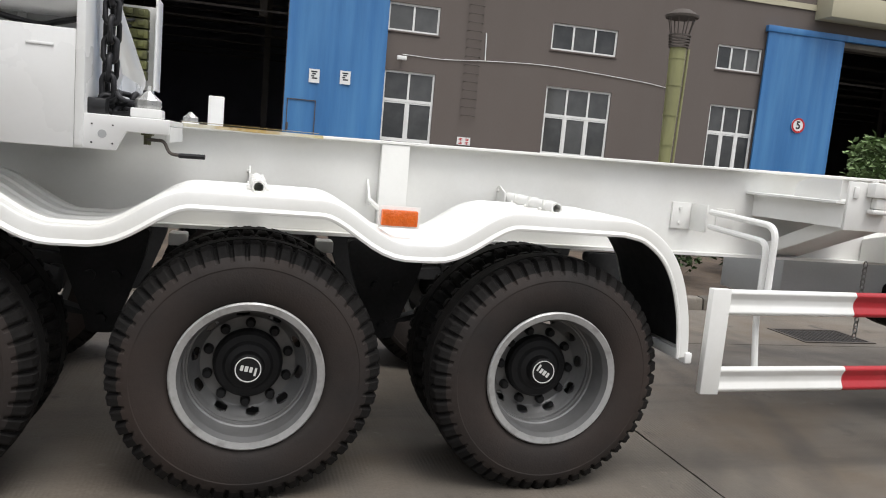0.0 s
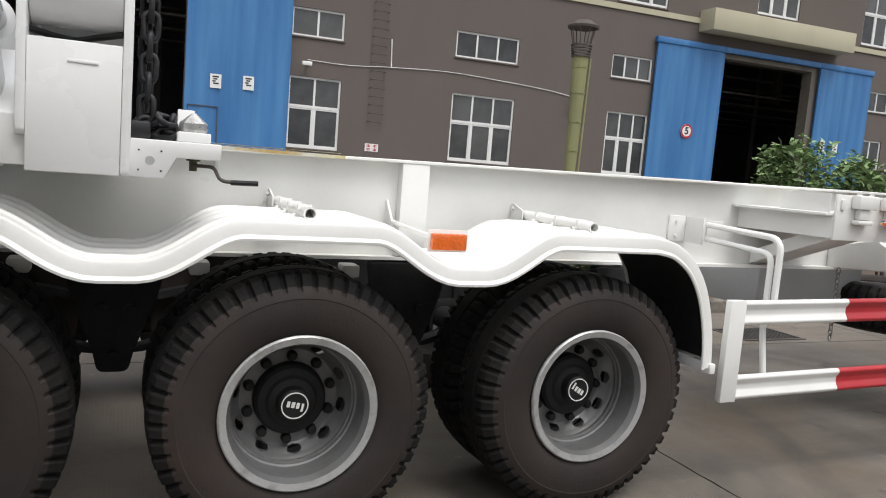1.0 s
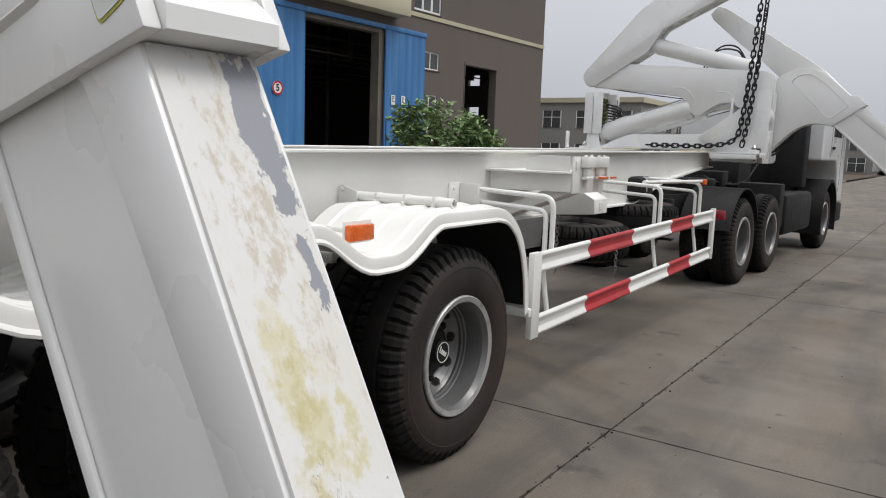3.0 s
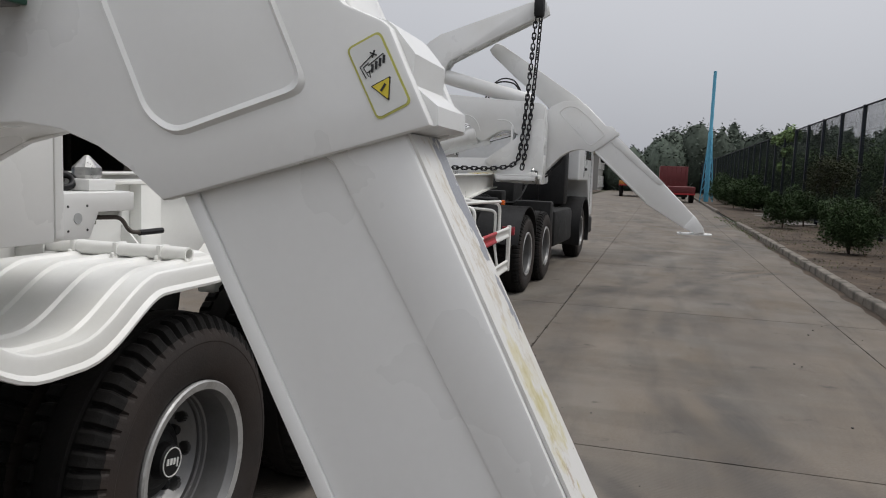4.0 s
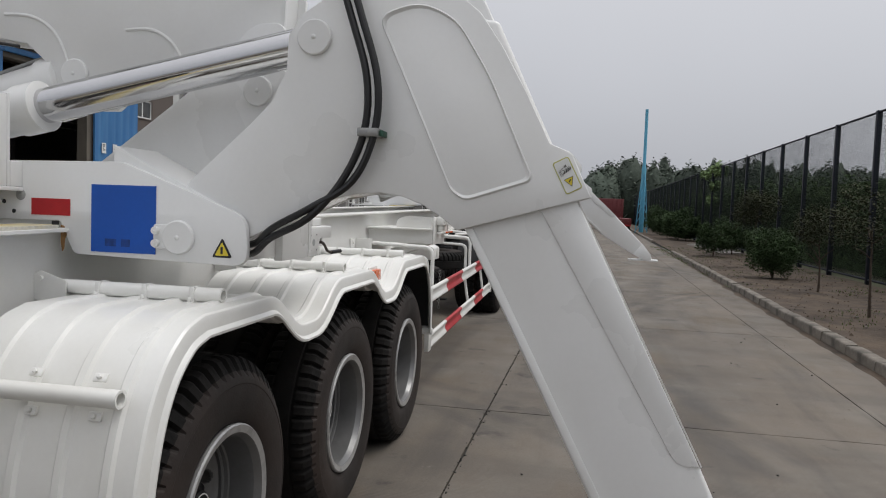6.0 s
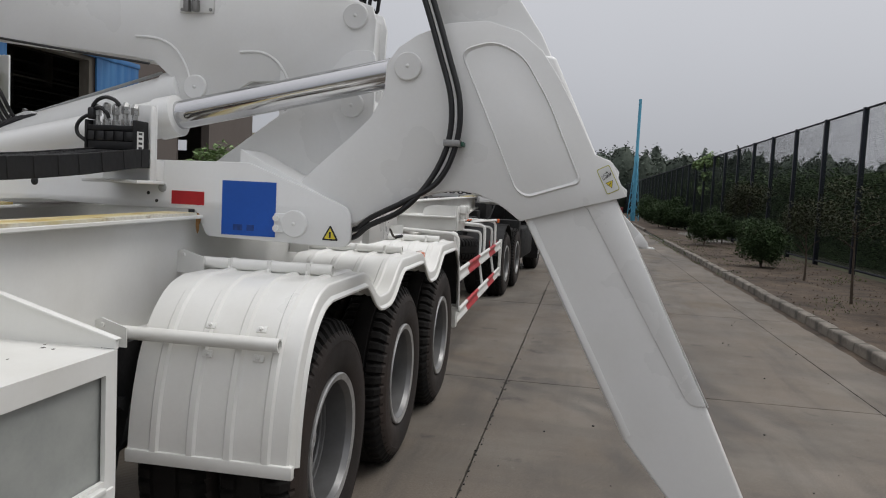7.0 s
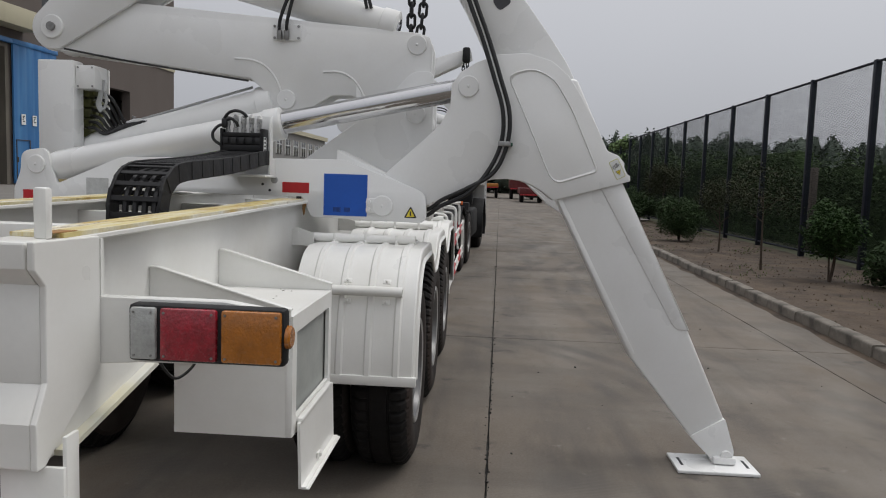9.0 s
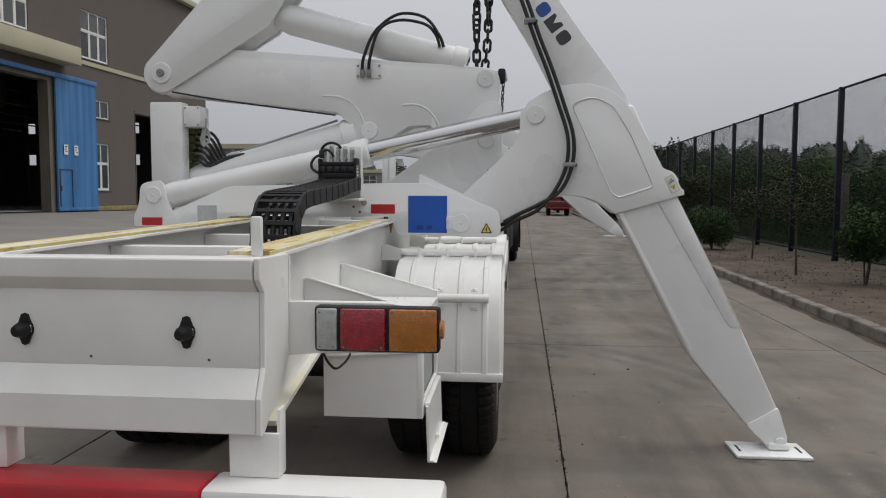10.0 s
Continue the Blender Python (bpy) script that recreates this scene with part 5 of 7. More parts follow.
# front splash flap and small brackets under the guard
for x in (-0.33, 0.33, 1.02, -1.0):
    part("bracket", boxes((x - 0.04, x + 0.04, -0.66, -0.56, 0.965, 1.022), bev=0.008), "white", trailer)
bm = B()
q = [(1.56, 1.255), (1.68, 1.225), (1.785, 1.15), (1.865, 1.04), (1.915, 0.90), (1.945, 0.70)]
bm_prism(bm, q + [(a - 0.012, b - 0.006) for a, b in reversed(q)], "y", -1.235, -0.68)
part("splash_flap", bm, "black_plastic", trailer, "black rubber splash lining")
m = part("side_marker", boxes((0.490, 0.642, -1.202, -1.174, 1.170, 1.236), bev=0.006), "orange_lens", trailer, "orange side marker reflector")
part("marker_backing", boxes((0.482, 0.655, -1.1735, -1.168, 1.160, 1.250), bev=0.001), "white", m)
bm = B()
bm_sweep(bm, [(0.545, -0.56, 1.222), (0.53, -0.90, 1.214), (0.52, -1.168, 1.212)], 0.012, 8)
part("marker_rod", bm, "white", m)
bm = B()
bm_prism(bm, [(-0.472, 1.20), (-0.472, 1.322), (-0.482, 1.322), (-0.60, 1.20)], "x", 0.535, 0.545)
part("gusset", bm, "white", trailer)


# side guard with red and white corrugated rails
def guard_rail(z, x0, x1, mat, name):
    prof = rounded([(-1.185, -0.062), (-1.205, -0.062), (-1.215, -0.045), (-1.196, -0.014), (-1.196, 0.014), (-1.215, 0.045), (-1.205, 0.062), (-1.185, 0.062)], 0.006, 2)
    bm = B()
    v = bm_prism(bm, prof, "x", x0, x1)
    for p in v:
        p.co.z += z + 0.014 * (p.co.x - 2.1)
    return part(name, bm, mat, trailer)


for z in (0.905, 0.528):
    x0 = 2.176
    for x1, mat in ((2.90, "white"), (3.735, "red"), (4.69, "white"), (5.345, "red"), (6.05, "white")):
        guard_rail(z, x0 + 0.0005, x1, mat, "red_guard_rail" if mat == "red" else "guard_rail")
        x0 = x1
part("guard_post", boxes((2.075, 2.175, -1.218, -1.180, 0.460, 0.970), bev=0.004), "white", trailer)
part("guard_post", boxes((6.051, 6.13, -1.218, -1.180, 0.515, 1.035), bev=0.004), "white", trailer)
for x in (2.42, 4.50, 5.72):
    d = 0.014 * (x - 2.1)
    bm = B()
    bm_sweep(bm, bent([(x, -0.63, 1.292 + d * 0.5), (x, -1.155, 1.272 + d * 0.5), (x, -1.155, 0.93 + d)], 0.075, 6), 0.017, 10)
    part("guard_tube", bm, "white", trailer)
    bm = B()
    bm_sweep(bm, bent([(x, -0.63, 1.212 + d * 0.5), (x - 0.005, -1.11, 1.19 + d * 0.5), (x - 0.005, -1.11, 0.80 + d), (x - 0.005, -1.15, 0.55 + d)], 0.06, 6), 0.016, 10)
    part("guard_tube", bm, "white", trailer)
    gb = part("guard_bracket", boxes((x - 0.15, x - 0.03, -0.486, -0.473, 1.18, 1.33), (x - 0.03, x - 0.018, -0.63, -0.473, 1.18, 1.33), bev=0.003), "white", trailer)
    part("bracket_pad", boxes((x + 0.14, x + 0.26, -0.484, -0.473, 1.20, 1.31), bev=0.003), "white", gb)
    for dz in (1.215, 1.295):
        bm = B()
        bm_sweep(bm, [(x - 0.10, -0.486, dz), (x - 0.10, -0.496, dz)], 0.010, 6)
        part("bolt", bm, "white", gb)
bm = B()
bm_sweep(bm, [(4.55, -0.98, 1.318), (5.70, -1.165, 1.318)], 0.016, 8)
part("guard_tube", bm, "white", trailer)
part("side_marker", boxes((5.685, 5.76, -1.202, -1.17, 1.285, 1.335), bev=0.005), "orange_lens", trailer, "small orange side marker")

# the twist-lock outrigger in the middle of the chassis
bm = B()
bm_prism(bm, [(2.74, -0.473), (2.84, -1.044), (3.43, -1.044), (3.43, -0.473)], "z", 1.406, 1.423)
part("outrigger", bevelled(bm, 0.003, 1), "white", trailer)
bm = B()
bm_prism(bm, [(2.80, -0.473), (2.90, -1.044), (2.914, -1.044), (2.814, -0.473)], "z", 1.285, 1.4055)
part("outrigger_web", bm, "white", trailer)
bm = B()
bm_prism(bm, rounded([(-0.72, 1.4235), (-0.72, 1.49), (-0.80, 1.528), (-1.044, 1.528), (-1.044, 1.4235)], [0, 0.05, 0.05, 0, 0], 5), "x", 2.862, 2.874)
part("outrigger_gusset", bm, "white", trailer)
bm = B()
bm_prism(bm, [(-0.473, 1.06), (-0.473, 1.14), (-1.03, 1.368), (-1.03, 1.278)], "x", 2.93, 3.16)
part("brace", bevelled(bm, 0.004, 1), "white", trailer)
part("lock_plate", boxes((2.90, 3.43, -1.060, -1.045, 1.276, 1.525), (3.415, 3.43, -1.044, -0.473, 1.30, 1.4055), bev=0.003), "white", trailer)
for x in (3.08, 3.31):
    lock = part("twist_lock", boxes((x - 0.075, x + 0.075, -1.115, -1.061, 1.452, 1.527), (x - 0.04, x + 0.04, -1.10, -1.062, 1.395, 1.452), (x - 0.06, x + 0.06, -1.110, -1.061, 1.368, 1.392), bev=0.008), "white", trailer)
    for dx in (-0.05, 0.05):
        bm = B()
        bm_sweep(bm, [(x + dx, -1.085, 1.527), (x + dx, -1.085, 1.540)], 0.012, 6)
        part("bolt", bm, "white", lock)
part("lock_handle", boxes((3.20, 3.36, -1.128, -1.112, 1.374, 1.390), (3.42, 3.52, -1.128, -1.112, 1.374, 1.388), bev=0.004), "orange_lens", trailer, "thin orange lock handle")
part("lock_lug", boxes((2.925, 2.955, -1.07, -1.061, 1.44, 1.50), bev=0.004), "white", trailer)
part("lock_lug", boxes((3.395, 3.425, -1.10, -1.061, 1.36, 1.53), bev=0.004), "white", trailer)
bm = B()
bm_prism(bm, [(-0.473, 1.05), (-0.93, 1.086), (-0.93, 1.202), (-0.80, 1.272), (-0.473, 1.19)], "x", 3.61, 3.87)
part("step_box", bevelled(bm, 0.006, 1), "white", trailer)
part("step_box_plate", boxes((3.70, 3.78, -0.936, -0.931, 1.115, 1.175), bev=0.002), "white", trailer)

# rear corner box, gussets, lamp and bumper
part("rear_panel", boxes((-3.845, -3.81, -0.535, 0.553, 1.112, 1.356), bev=0.004), "white", trailer)
bm = B()
bm_prism(bm, [(-3.79, 1.462), (-3.89, 1.462), (-3.89, 1.398), (-3.842, 1.352), (-3.79, 1.352)], "y", -0.53, 0.53)
part("rear_top_beam", bevelled(bm, 0.007, 2), "white", trailer, smooth=0.3)
bm = B()
bm_prism(bm, [(-3.79, 1.115), (-3.843, 1.115), (-3.892, 1.026), (-3.892, 0.914), (-3.79, 0.914), (-3.79, 0.930), (-3.876, 0.930), (-3.876, 1.015), (-3.832, 1.097), (-3.79, 1.097)], "y", -0.535, 0.535)
part("rear_lower_beam", bevelled(bm, 0.006, 2), "white", trailer, smooth=0.3)
bm = B()
bm_prism(bm, [(-3.788, 1.13), (-3.788, 0.93), (-3.10, 1.07), (-3.10, 1.13)], "y", -0.535, -0.50)
part("rear_gusset", bm, "white", trailer, "white gusset plate")
bm = B()
bm_prism(bm, [(-3.788, 0.914), (-3.788, 0.9295), (-3.10, 1.0695), (-3.10, 1.054)], "y", -0.565, -0.36)
part("gusset_flange", bm, "stained_white", trailer, "white flange with pale yellow stains")
for y in (-0.300, 0.238):
    bm = B()
    bm_prism(bm, [(math.cos(a) * 0.028 + y, math.sin(a) * (0.052 if abs(math.sin(a)) > 0.8 else 0.033) + 1.224) for a in (2 * math.pi * k / 16 for k in range(16))], "x", -3.853, -3.8455)
    k = part("plug_socket", bm, "black_plastic", trailer, "black round rear socket on an oval plate")
    bm = B()
    bm_sweep(bm, [(-3.853, y, 1.224), (-3.878, y + 0.004, 1.223), (-3.892, y + 0.008, 1.222)], [0.026, 0.024, 0.016], 12)
    part("plug", bm, "black_plastic", k)
    part("plug_label", boxes((-3.8555, -3.8535, y - 0.024, y - 0.008, 1.215, 1.238)), "sticker", k, "small pale label")
for y, z in ((-0.37, 1.137), (0.02, 1.14)):
    part("paint_chip", boxes((-3.8462, -3.8452, y - 0.004, y + 0.004, z - 0.004, z + 0.004)), "iron", trailer)
part("bumper_post", boxes((-3.86, -3.846, -0.598, -0.436, 0.769, 0.912), (-3.8455, -3.79, -0.598, -0.586, 0.769, 0.985), (-3.8455, -3.79, -0.448, -0.436, 0.769, 0.912), bev=0.003), "white", trailer)
part("bumper_post", boxes((-3.86, -3.77, 0.31, 0.46, 0.769, 0.9135), bev=0.004), "white", trailer)
bm = boxes((-3.97, -3.80, -1.12, -0.382, 0.63, 0.768), bev=0.02)
part("bumper", bm, "white", trailer)
part("red_bumper", boxes((-3.97, -3.80, -0.381, 0.62, 0.63, 0.768), bev=0.02), "red", trailer)
bm = B()
bm_sweep(bm, [(-3.971, -0.74, 0.735), (-3.982, -0.74, 0.735)], 0.022, 10)
part("reflector", bm, "red_lens", trailer)
part("stop_post", boxes((-3.80, -3.77, -0.527, -0.492, deck(-3.78) + 0.001, 1.588), bev=0.007), "white", trailer, "short white guide post with rust at its foot")
part("rust_patch", boxes((-3.768, -3.66, -0.525, -0.475, deck(-3.7) + 0.0125, deck(-3.7) + 0.0145)), "rust_stain", trailer)


arm = B()
bm_prism(arm, rounded([(-0.50, 1.292), (-0.50, 1.10), (-0.66, 1.113), (-0.90, 1.118), (-1.06, 1.13), (-1.06, 1.268), (-0.90, 1.292)], 0.004, 1), "x", -3.60, -3.565)
part("lamp_arm", bevelled(arm, 0.004, 1), "white", trailer)
bm = B()
bm_prism(bm, [(-3.601, 1.457), (-3.893, 1.464), (-3.893, 1.397), (-3.848, 1.353), (-3.848, 1.117), (-3.894, 1.028), (-3.894, 0.913), (-3.86, 0.913), (-3.601, 1.10)], "y", -0.5535, -0.5355)
part("end_plate", bevelled(bm, 0.004, 2), "white", trailer, smooth=0.3)
part("web_plate", boxes((-3.60, -3.585, -0.555, -0.473, 1.293, 1.45)), "white", trailer)
lamp = part("tail_lamp", boxes((-3.652, -3.601, -1.080, -0.655, 1.130, 1.285), bev=0.012), "black_plastic", trailer, "tail lamp with clear, red and amber lenses")
for y0, y1, mat in ((-0.735, -0.665, "clear_lens"), (-0.899, -0.746, "red_lens"), (-1.071, -0.911, "amber_lens")):
    lens = part(mat, boxes((-3.664, -3.640, y0, y1, 1.138, 1.278), bev=0.007), mat, lamp)
    for yy in (y0 + 0.012, y1 - 0.012):
        for zz in (1.150, 1.266):
            bm = B()
            bm_sweep(bm, [(-3.663, yy, zz), (-3.667, yy, zz)], 0.0035, 8)
            part("screw", bm, "steel", lens)
bm = B()
bm_sweep(bm, [(-3.625, -1.079, 1.208), (-3.625, -1.088, 1.208), (-3.625, -1.093, 1.208)], [0.032, 0.032, 0.026], 20)
part("side_lamp", bm, "amber_lens", lamp)
box = part("battery_box", wall_with_holes(-3.11, -2.50, 0.742, 1.163, [(-3.055, -2.55, 0.80, 1.10)], -0.957, -0.943), "white", trailer, "open white steel box beside the rear wheels")
for row in ((-3.11, -3.096, -0.942, -0.545, 0.742, 1.163), (-2.514, -2.50, -0.942, -0.545, 0.742, 1.163), (-3.095, -2.515, -0.942, -0.545, 0.742, 0.756), (-3.095, -2.515, -0.942, -0.473, 1.149, 1.163), (-3.095, -2.515, -0.559, -0.545, 0.757, 1.148)):
    part("box_panel", boxes(row), "white", box)
bm = B()
bm_box(bm, -3.07, -2.53, -0.005, 0.005, -0.235, 0.0)
bm_box(bm, -3.07, -2.53, -0.022, -0.005, -0.235, -0.228)
part("hanging_lid", bm, "white", box, "box lid hanging open", at=Matrix.Translation((0, -0.970, 0.78)) @ pose(0, 0, 0, -2, 0, 0))
bm = B()
bm_prism(bm, [(-0.947, 1.018), (-0.947, 1.028), (-0.56, 1.002), (-0.56, 0.992)], "x", -3.126, -3.1105)
part("fold_seam", bevelled(bm, 0.003, 2), "white", box)
part("corner_strip", boxes((-3.1125, -3.1105, -0.957, -0.935, 0.745, 1.016), bev=0.0005), "white", box)
part("lid_lip", boxes((-3.07, -2.53, -1.012, -0.983, 0.543, 0.549), bev=0.002), "white", box)
part("hinge", boxes((-3.05, -2.57, -0.980, -0.958, 0.775, 0.793), bev=0.005), "white", box)
part("latch", boxes((-2.84, -2.80, -0.992, -0.982, 0.566, 0.590), (-2.828, -2.812, -0.998, -0.9915, 0.570, 0.586), bev=0.003), "white", box)
part("inner_panel", boxes((-3.09, -2.52, -0.936, -0.926, 0.757, 1.148)), "box_grey", box, "grey-green inner panel")
for x in (-3.13, -2.495):
    bm = B()
    bm_prism(bm, [(-0.473, 1.164), (-0.473, 1.312), (-0.50, 1.312), (-0.954, 1.186), (-0.954, 1.164)], "x", x - 0.005, x + 0.005)
    g = part("gusset", bm, "white", trailer)
    bm = B()
    bm_prism(bm, [(-0.475, 1.3125), (-0.50, 1.3125), (-0.957, 1.1865), (-0.960, 1.194), (-0.50, 1.321), (-0.475, 1.321)], "x", x - 0.016, x + 0.012)
    part("gusset_lip", bevelled(bm, 0.003, 2), "white", g)
bm = B()
bm_sweep(bm, spline([(-3.40, -0.60, 1.12), (-3.37, -0.63, 1.03), (-3.34, -0.66, 1.00), (-3.30, -0.70, 1.05), (-3.32, -0.68, 1.13)], 6), 0.005, 6)
part("lamp_cable", bm, "hose", trailer, "thin black lamp cable in a loop")

rs = random.Random(21)
for i in range(14):
    x, y, r = rs.uniform(-3.08, -2.52), rs.choice((-0.50, -0.51, -0.60, -0.75, -0.80)) + rs.uniform(-0.02, 0.02), rs.uniform(0.002, 0.005)
    part("paint_chip", boxes((x - r * 1.6, x + r * 1.6, y - r, y + r, 1.1632, 1.1640)), "iron", box)
# spare wheels carried flat under the chassis
for x, y, z in ((4.55, -0.32, 0.77), (5.78, -0.38, 0.90)):
    w = mesh_part("spare_wheel", RIM, trailer, pose(x, y, z, 90, 0, 0))
    mesh_part("tyre", TYRE, w)
part("spare_carrier", boxes((3.9, 6.3, -0.3, -0.2, 1.055, 1.08), (4.5, 4.6, -0.9, 0.3, 0.57, 0.59), (5.73, 5.83, -0.9, 0.3, 0.70, 0.72), bev=0.005), "black", trailer)
for x, y, z0, z1 in ((3.42, -0.72, 0.62, 1.06), (4.35, -0.85, 0.5, 0.9)):
    bm = B()
    z, i = z1, 0
    while z > z0:
        pts = [(x + (math.cos(a) * 0.013 if i % 2 else 0), y + (0 if i % 2 else math.cos(a) * 0.013), z + math.sin(a) * 0.022) for a in (2 * math.pi * k / 8 for k in range(8))]
        bm_sweep(bm, pts, 0.004, 5, closed=True)
        z, i = z - 0.032, i + 1
    part("hanging_chain", bm, "steel", trailer, "thin steel chain hanging from the chassis")


# ---- the two side-lifting cranes ----
def turned(p, c, deg):
    a = radians(deg)
    d = (p[0] - c[0], p[1] - c[1])
    return (c[0] + d[0] * math.cos(a) - d[1] * math.sin(a), c[1] + d[0] * math.sin(a) + d[1] * math.cos(a))


PIVOT = (-1.0, 1.47)


def plate(bm, pts, x0, x1):
    return bm_prism(bm, pts, "x", x0, x1)


def crane(at, lift, mirror, label, slide=0.0):
    """A side lifter. Its own x runs from the outer face (0) to the face towards the container (0.59); lift swings the leg outwards and up."""
    c = thing("side_lifter_crane", at, label, "crane", "side-lifter cranes")

    def X(a, b):
        return (-b, -a) if mirror else (a, b)

    def T(p):
        return turned(p, PIVOT, -lift)

    def leg_plate(name, pts, x0, x1, mat="white_crane", lab="", bev=0.004, swing=True, parent=None):
        bm = B()
        plate(bm, [T(p) if swing else p for p in pts], *X(x0, x1))
        return part(name, bevelled(bm, bev, 2) if bev else bm, mat, parent or c, lab)

    # base frame across the chassis
    base = rounded([(1.255, 1.441), (1.252, 1.515), (1.213, 1.61), (1.204, 1.735), (1.045, 1.758), (1.018, 1.63), (0.985, 1.545), (0.80, 1.625), (0.585, 1.716), (-0.30, 1.735), (-0.75, 1.74), (-1.02, 1.64), (-1.232, 1.56), (-1.243, 1.385), (-0.56, 1.40), (-0.50, 1.52), (-0.115, 1.515), (0.29, 1.526), (0.58, 1.513), (0.62, 1.48), (0.80, 1.461), (1.05, 1.446)], [0.01, 0.01, 0.03, 0.05, 0.05, 0.02, 0.02, 0.05, 0.05, 0.03, 0.02, 0.05, 0.05, 0.06, 0.02, 0.01, 0.02, 0.02, 0.005, 0.01, 0.02, 0.02], 4)
    leg_plate("base_frame", base, 0.0, 0.025, swing=False)
    leg_plate("base_frame", [(max(y, -1.226), z) for y, z in base], 0.565, 0.59, swing=False)
    leg_plate("base_deck", [(0.98, 1.53), (0.60, 1.60), (0.55, 1.715), (-0.70, 1.715), (-0.70, 1.53)], 0.026, 0.564, swing=False)
    leg_plate("base_end", [(-0.70, 1.40), (-0.70, 1.80), (-1.20, 1.56), (-1.20, 1.40)], 0.026, 0.564, swing=False)
    # fixed bracket that carries the boom
    leg_plate("mast_bracket", rounded([(-0.38, 1.70), (-0.95, 2.12), (-1.10, 2.30), (-1.235, 2.30), (-1.235, 1.50), (-0.8, 1.45)], [0.02, 0.08, 0.1, 0.05, 0.02, 0.02]), 0.298, 0.326, swing=False)
    leg_plate("mast_bracket", rounded([(-0.38, 1.70), (-0.95, 2.12), (-1.10, 2.30), (-1.235, 2.30), (-1.235, 1.385), (-0.8, 1.39)], [0.02, 0.08, 0.1, 0.05, 0.02, 0.02]), 0.60, 0.63, swing=False)
    leg_plate("mast_face", [(-1.195, 1.385), (-1.195, 1.80), (-1.232, 1.80), (-1.232, 1.385)], 0.3265, 0.5995, swing=False)
    leg_plate("mast_web", [(-0.75, 1.72), (-0.75, 2.2), (-0.78, 2.2), (-0.78, 1.72)], 0.3265, 0.5995, swing=False)
    bm = B()
    s = -1 if mirror else 1
    bm_sweep(bm, [(s * 0.327, -1.095, 1.985), (s * 0.599, -1.095, 1.985)], 0.135, 32)
    part("pivot_tube", bevelled(bm, 0.004, 1), "white_crane", c)
    bm = B()
    bm_sweep(bm, spline([(s * 0.30, -1.15, 1.835), (s * 0.44, -1.10, 1.815), (s * 0.52, -1.12, 1.83), (s * 0.598, -1.16, 1.845)], 5), 0.011, 8)
    part("hydraulic_hose", bm, "hose", c)
    part("weld_strip", boxes((*X(0.44, 0.53), -1.2365, -1.2315, 1.732, 1.742), bev=0.002), "white_crane", c)
    # lower boom, folded across the chassis
    low = [(1.18 + 0.145 * math.cos(radians(a)), 2.52 + 0.145 * math.sin(radians(a))) for a in range(85, -106, -17)]
    low += [(0.05, 2.255), (-0.08, 2.235), (-0.17, 2.16), (-0.21, 2.05), (-0.28, 1.985), (-0.37, 1.985), (-0.46, 2.06), (-0.60, 2.145), (-0.72, 2.145), (-0.88, 2.07), (-1.0, 1.96), (-1.20, 1.93), (-1.222, 2.44), (-1.20, 2.51), (-1.13, 2.535), (0.68, 2.685)]
    leg_plate("lower_boom", low, 0.33, 0.355, swing=False, bev=0.006)
    leg_plate("lower_boom", low, 0.53, 0.555, swing=False, bev=0.006)
    leg_plate("boom_core", [(1.14, 2.60), (1.14, 2.44), (0.06, 2.285), (-0.15, 2.255), (-0.9, 2.20), (-1.18, 2.1), (-1.19, 2.47), (-1.12, 2.51), (0.68, 2.66)], 0.356, 0.529, swing=False)
    # upper boom, folded back over
    up = [(1.18 + 0.135 * math.cos(radians(a)), 2.52 + 0.135 * math.sin(radians(a))) for a in range(30, -122, -15)]
    up = up + [(0.62, 2.70), (0.40, 2.83), (0.20, 3.12), (-0.10, 3.27), (-1.05, 3.72), (-1.19, 3.80), (-1.17, 3.92), (-1.04, 3.96), (0.36, 3.50), (0.52, 3.40)]
    bm = B()
    plate(bm, [(y, z) for y, z in up], *X(0.300, 0.329))
    part("upper_boom", bevelled(bm, 0.006, 2), "white_crane", c)
    bm = B()
    plate(bm, [(y, z) for y, z in up], *X(0.556, 0.585))
    part("upper_boom", bevelled(bm, 0.006, 2), "white_crane", c)
    leg_plate("upper_boom_core", [(1.12, 2.62), (1.08, 2.46), (0.62, 2.715), (0.41, 2.84), (0.23, 3.14), (-0.10, 3.30), (-1.03, 3.75), (-1.03, 3.92), (0.36, 3.47), (0.50, 3.38)], 0.330, 0.555, swing=False)

    for pts in (((0.02, 2.355), (-0.10, 2.345), (-0.19, 2.30), (-0.25, 2.22), (-0.285, 2.12)), ((-0.54, 2.285), (-0.65, 2.285), (-0.735, 2.24), (-0.79, 2.16), (-0.81, 2.10))):
        for xx in (0.3275, 0.5575):
            bm = B()
            bm_sweep(bm, spline([(-xx if mirror else xx, y, z) for y, z in pts], 5), 0.007, 8)
            part("weld_bead", bm, "white_crane", c)

    def disc(y, z, x, r, name="pin", mat="white_crane", t=0.016, lab="", parent=None):
        bm = B()
        s = -1 if not mirror else 1
        x = -x if mirror else x
        bm_sweep(bm, [(x, y, z), (x + s * t, y, z)], [r, r * 0.96], 24)
        bm_sweep(bm, [(x + s * t, y, z), (x + s * (t + 0.006), y, z)], [r * 0.16, r * 0.12], 10)
        return part(name, bevelled(bm, 0.003, 1), mat, parent or c, lab)

    disc(1.18, 2.52, 0.300, 0.075)
    disc(1.18, 2.52, 0.284, 0.028, mat="steel")
    disc(-1.122, 2.462, 0.33, 0.062)
    disc(-0.31, 2.11, 0.33, 0.062)
    disc(-1.13, 2.04, 0.298, 0.06)
    disc(1.108, 1.657, 0.0, 0.056)
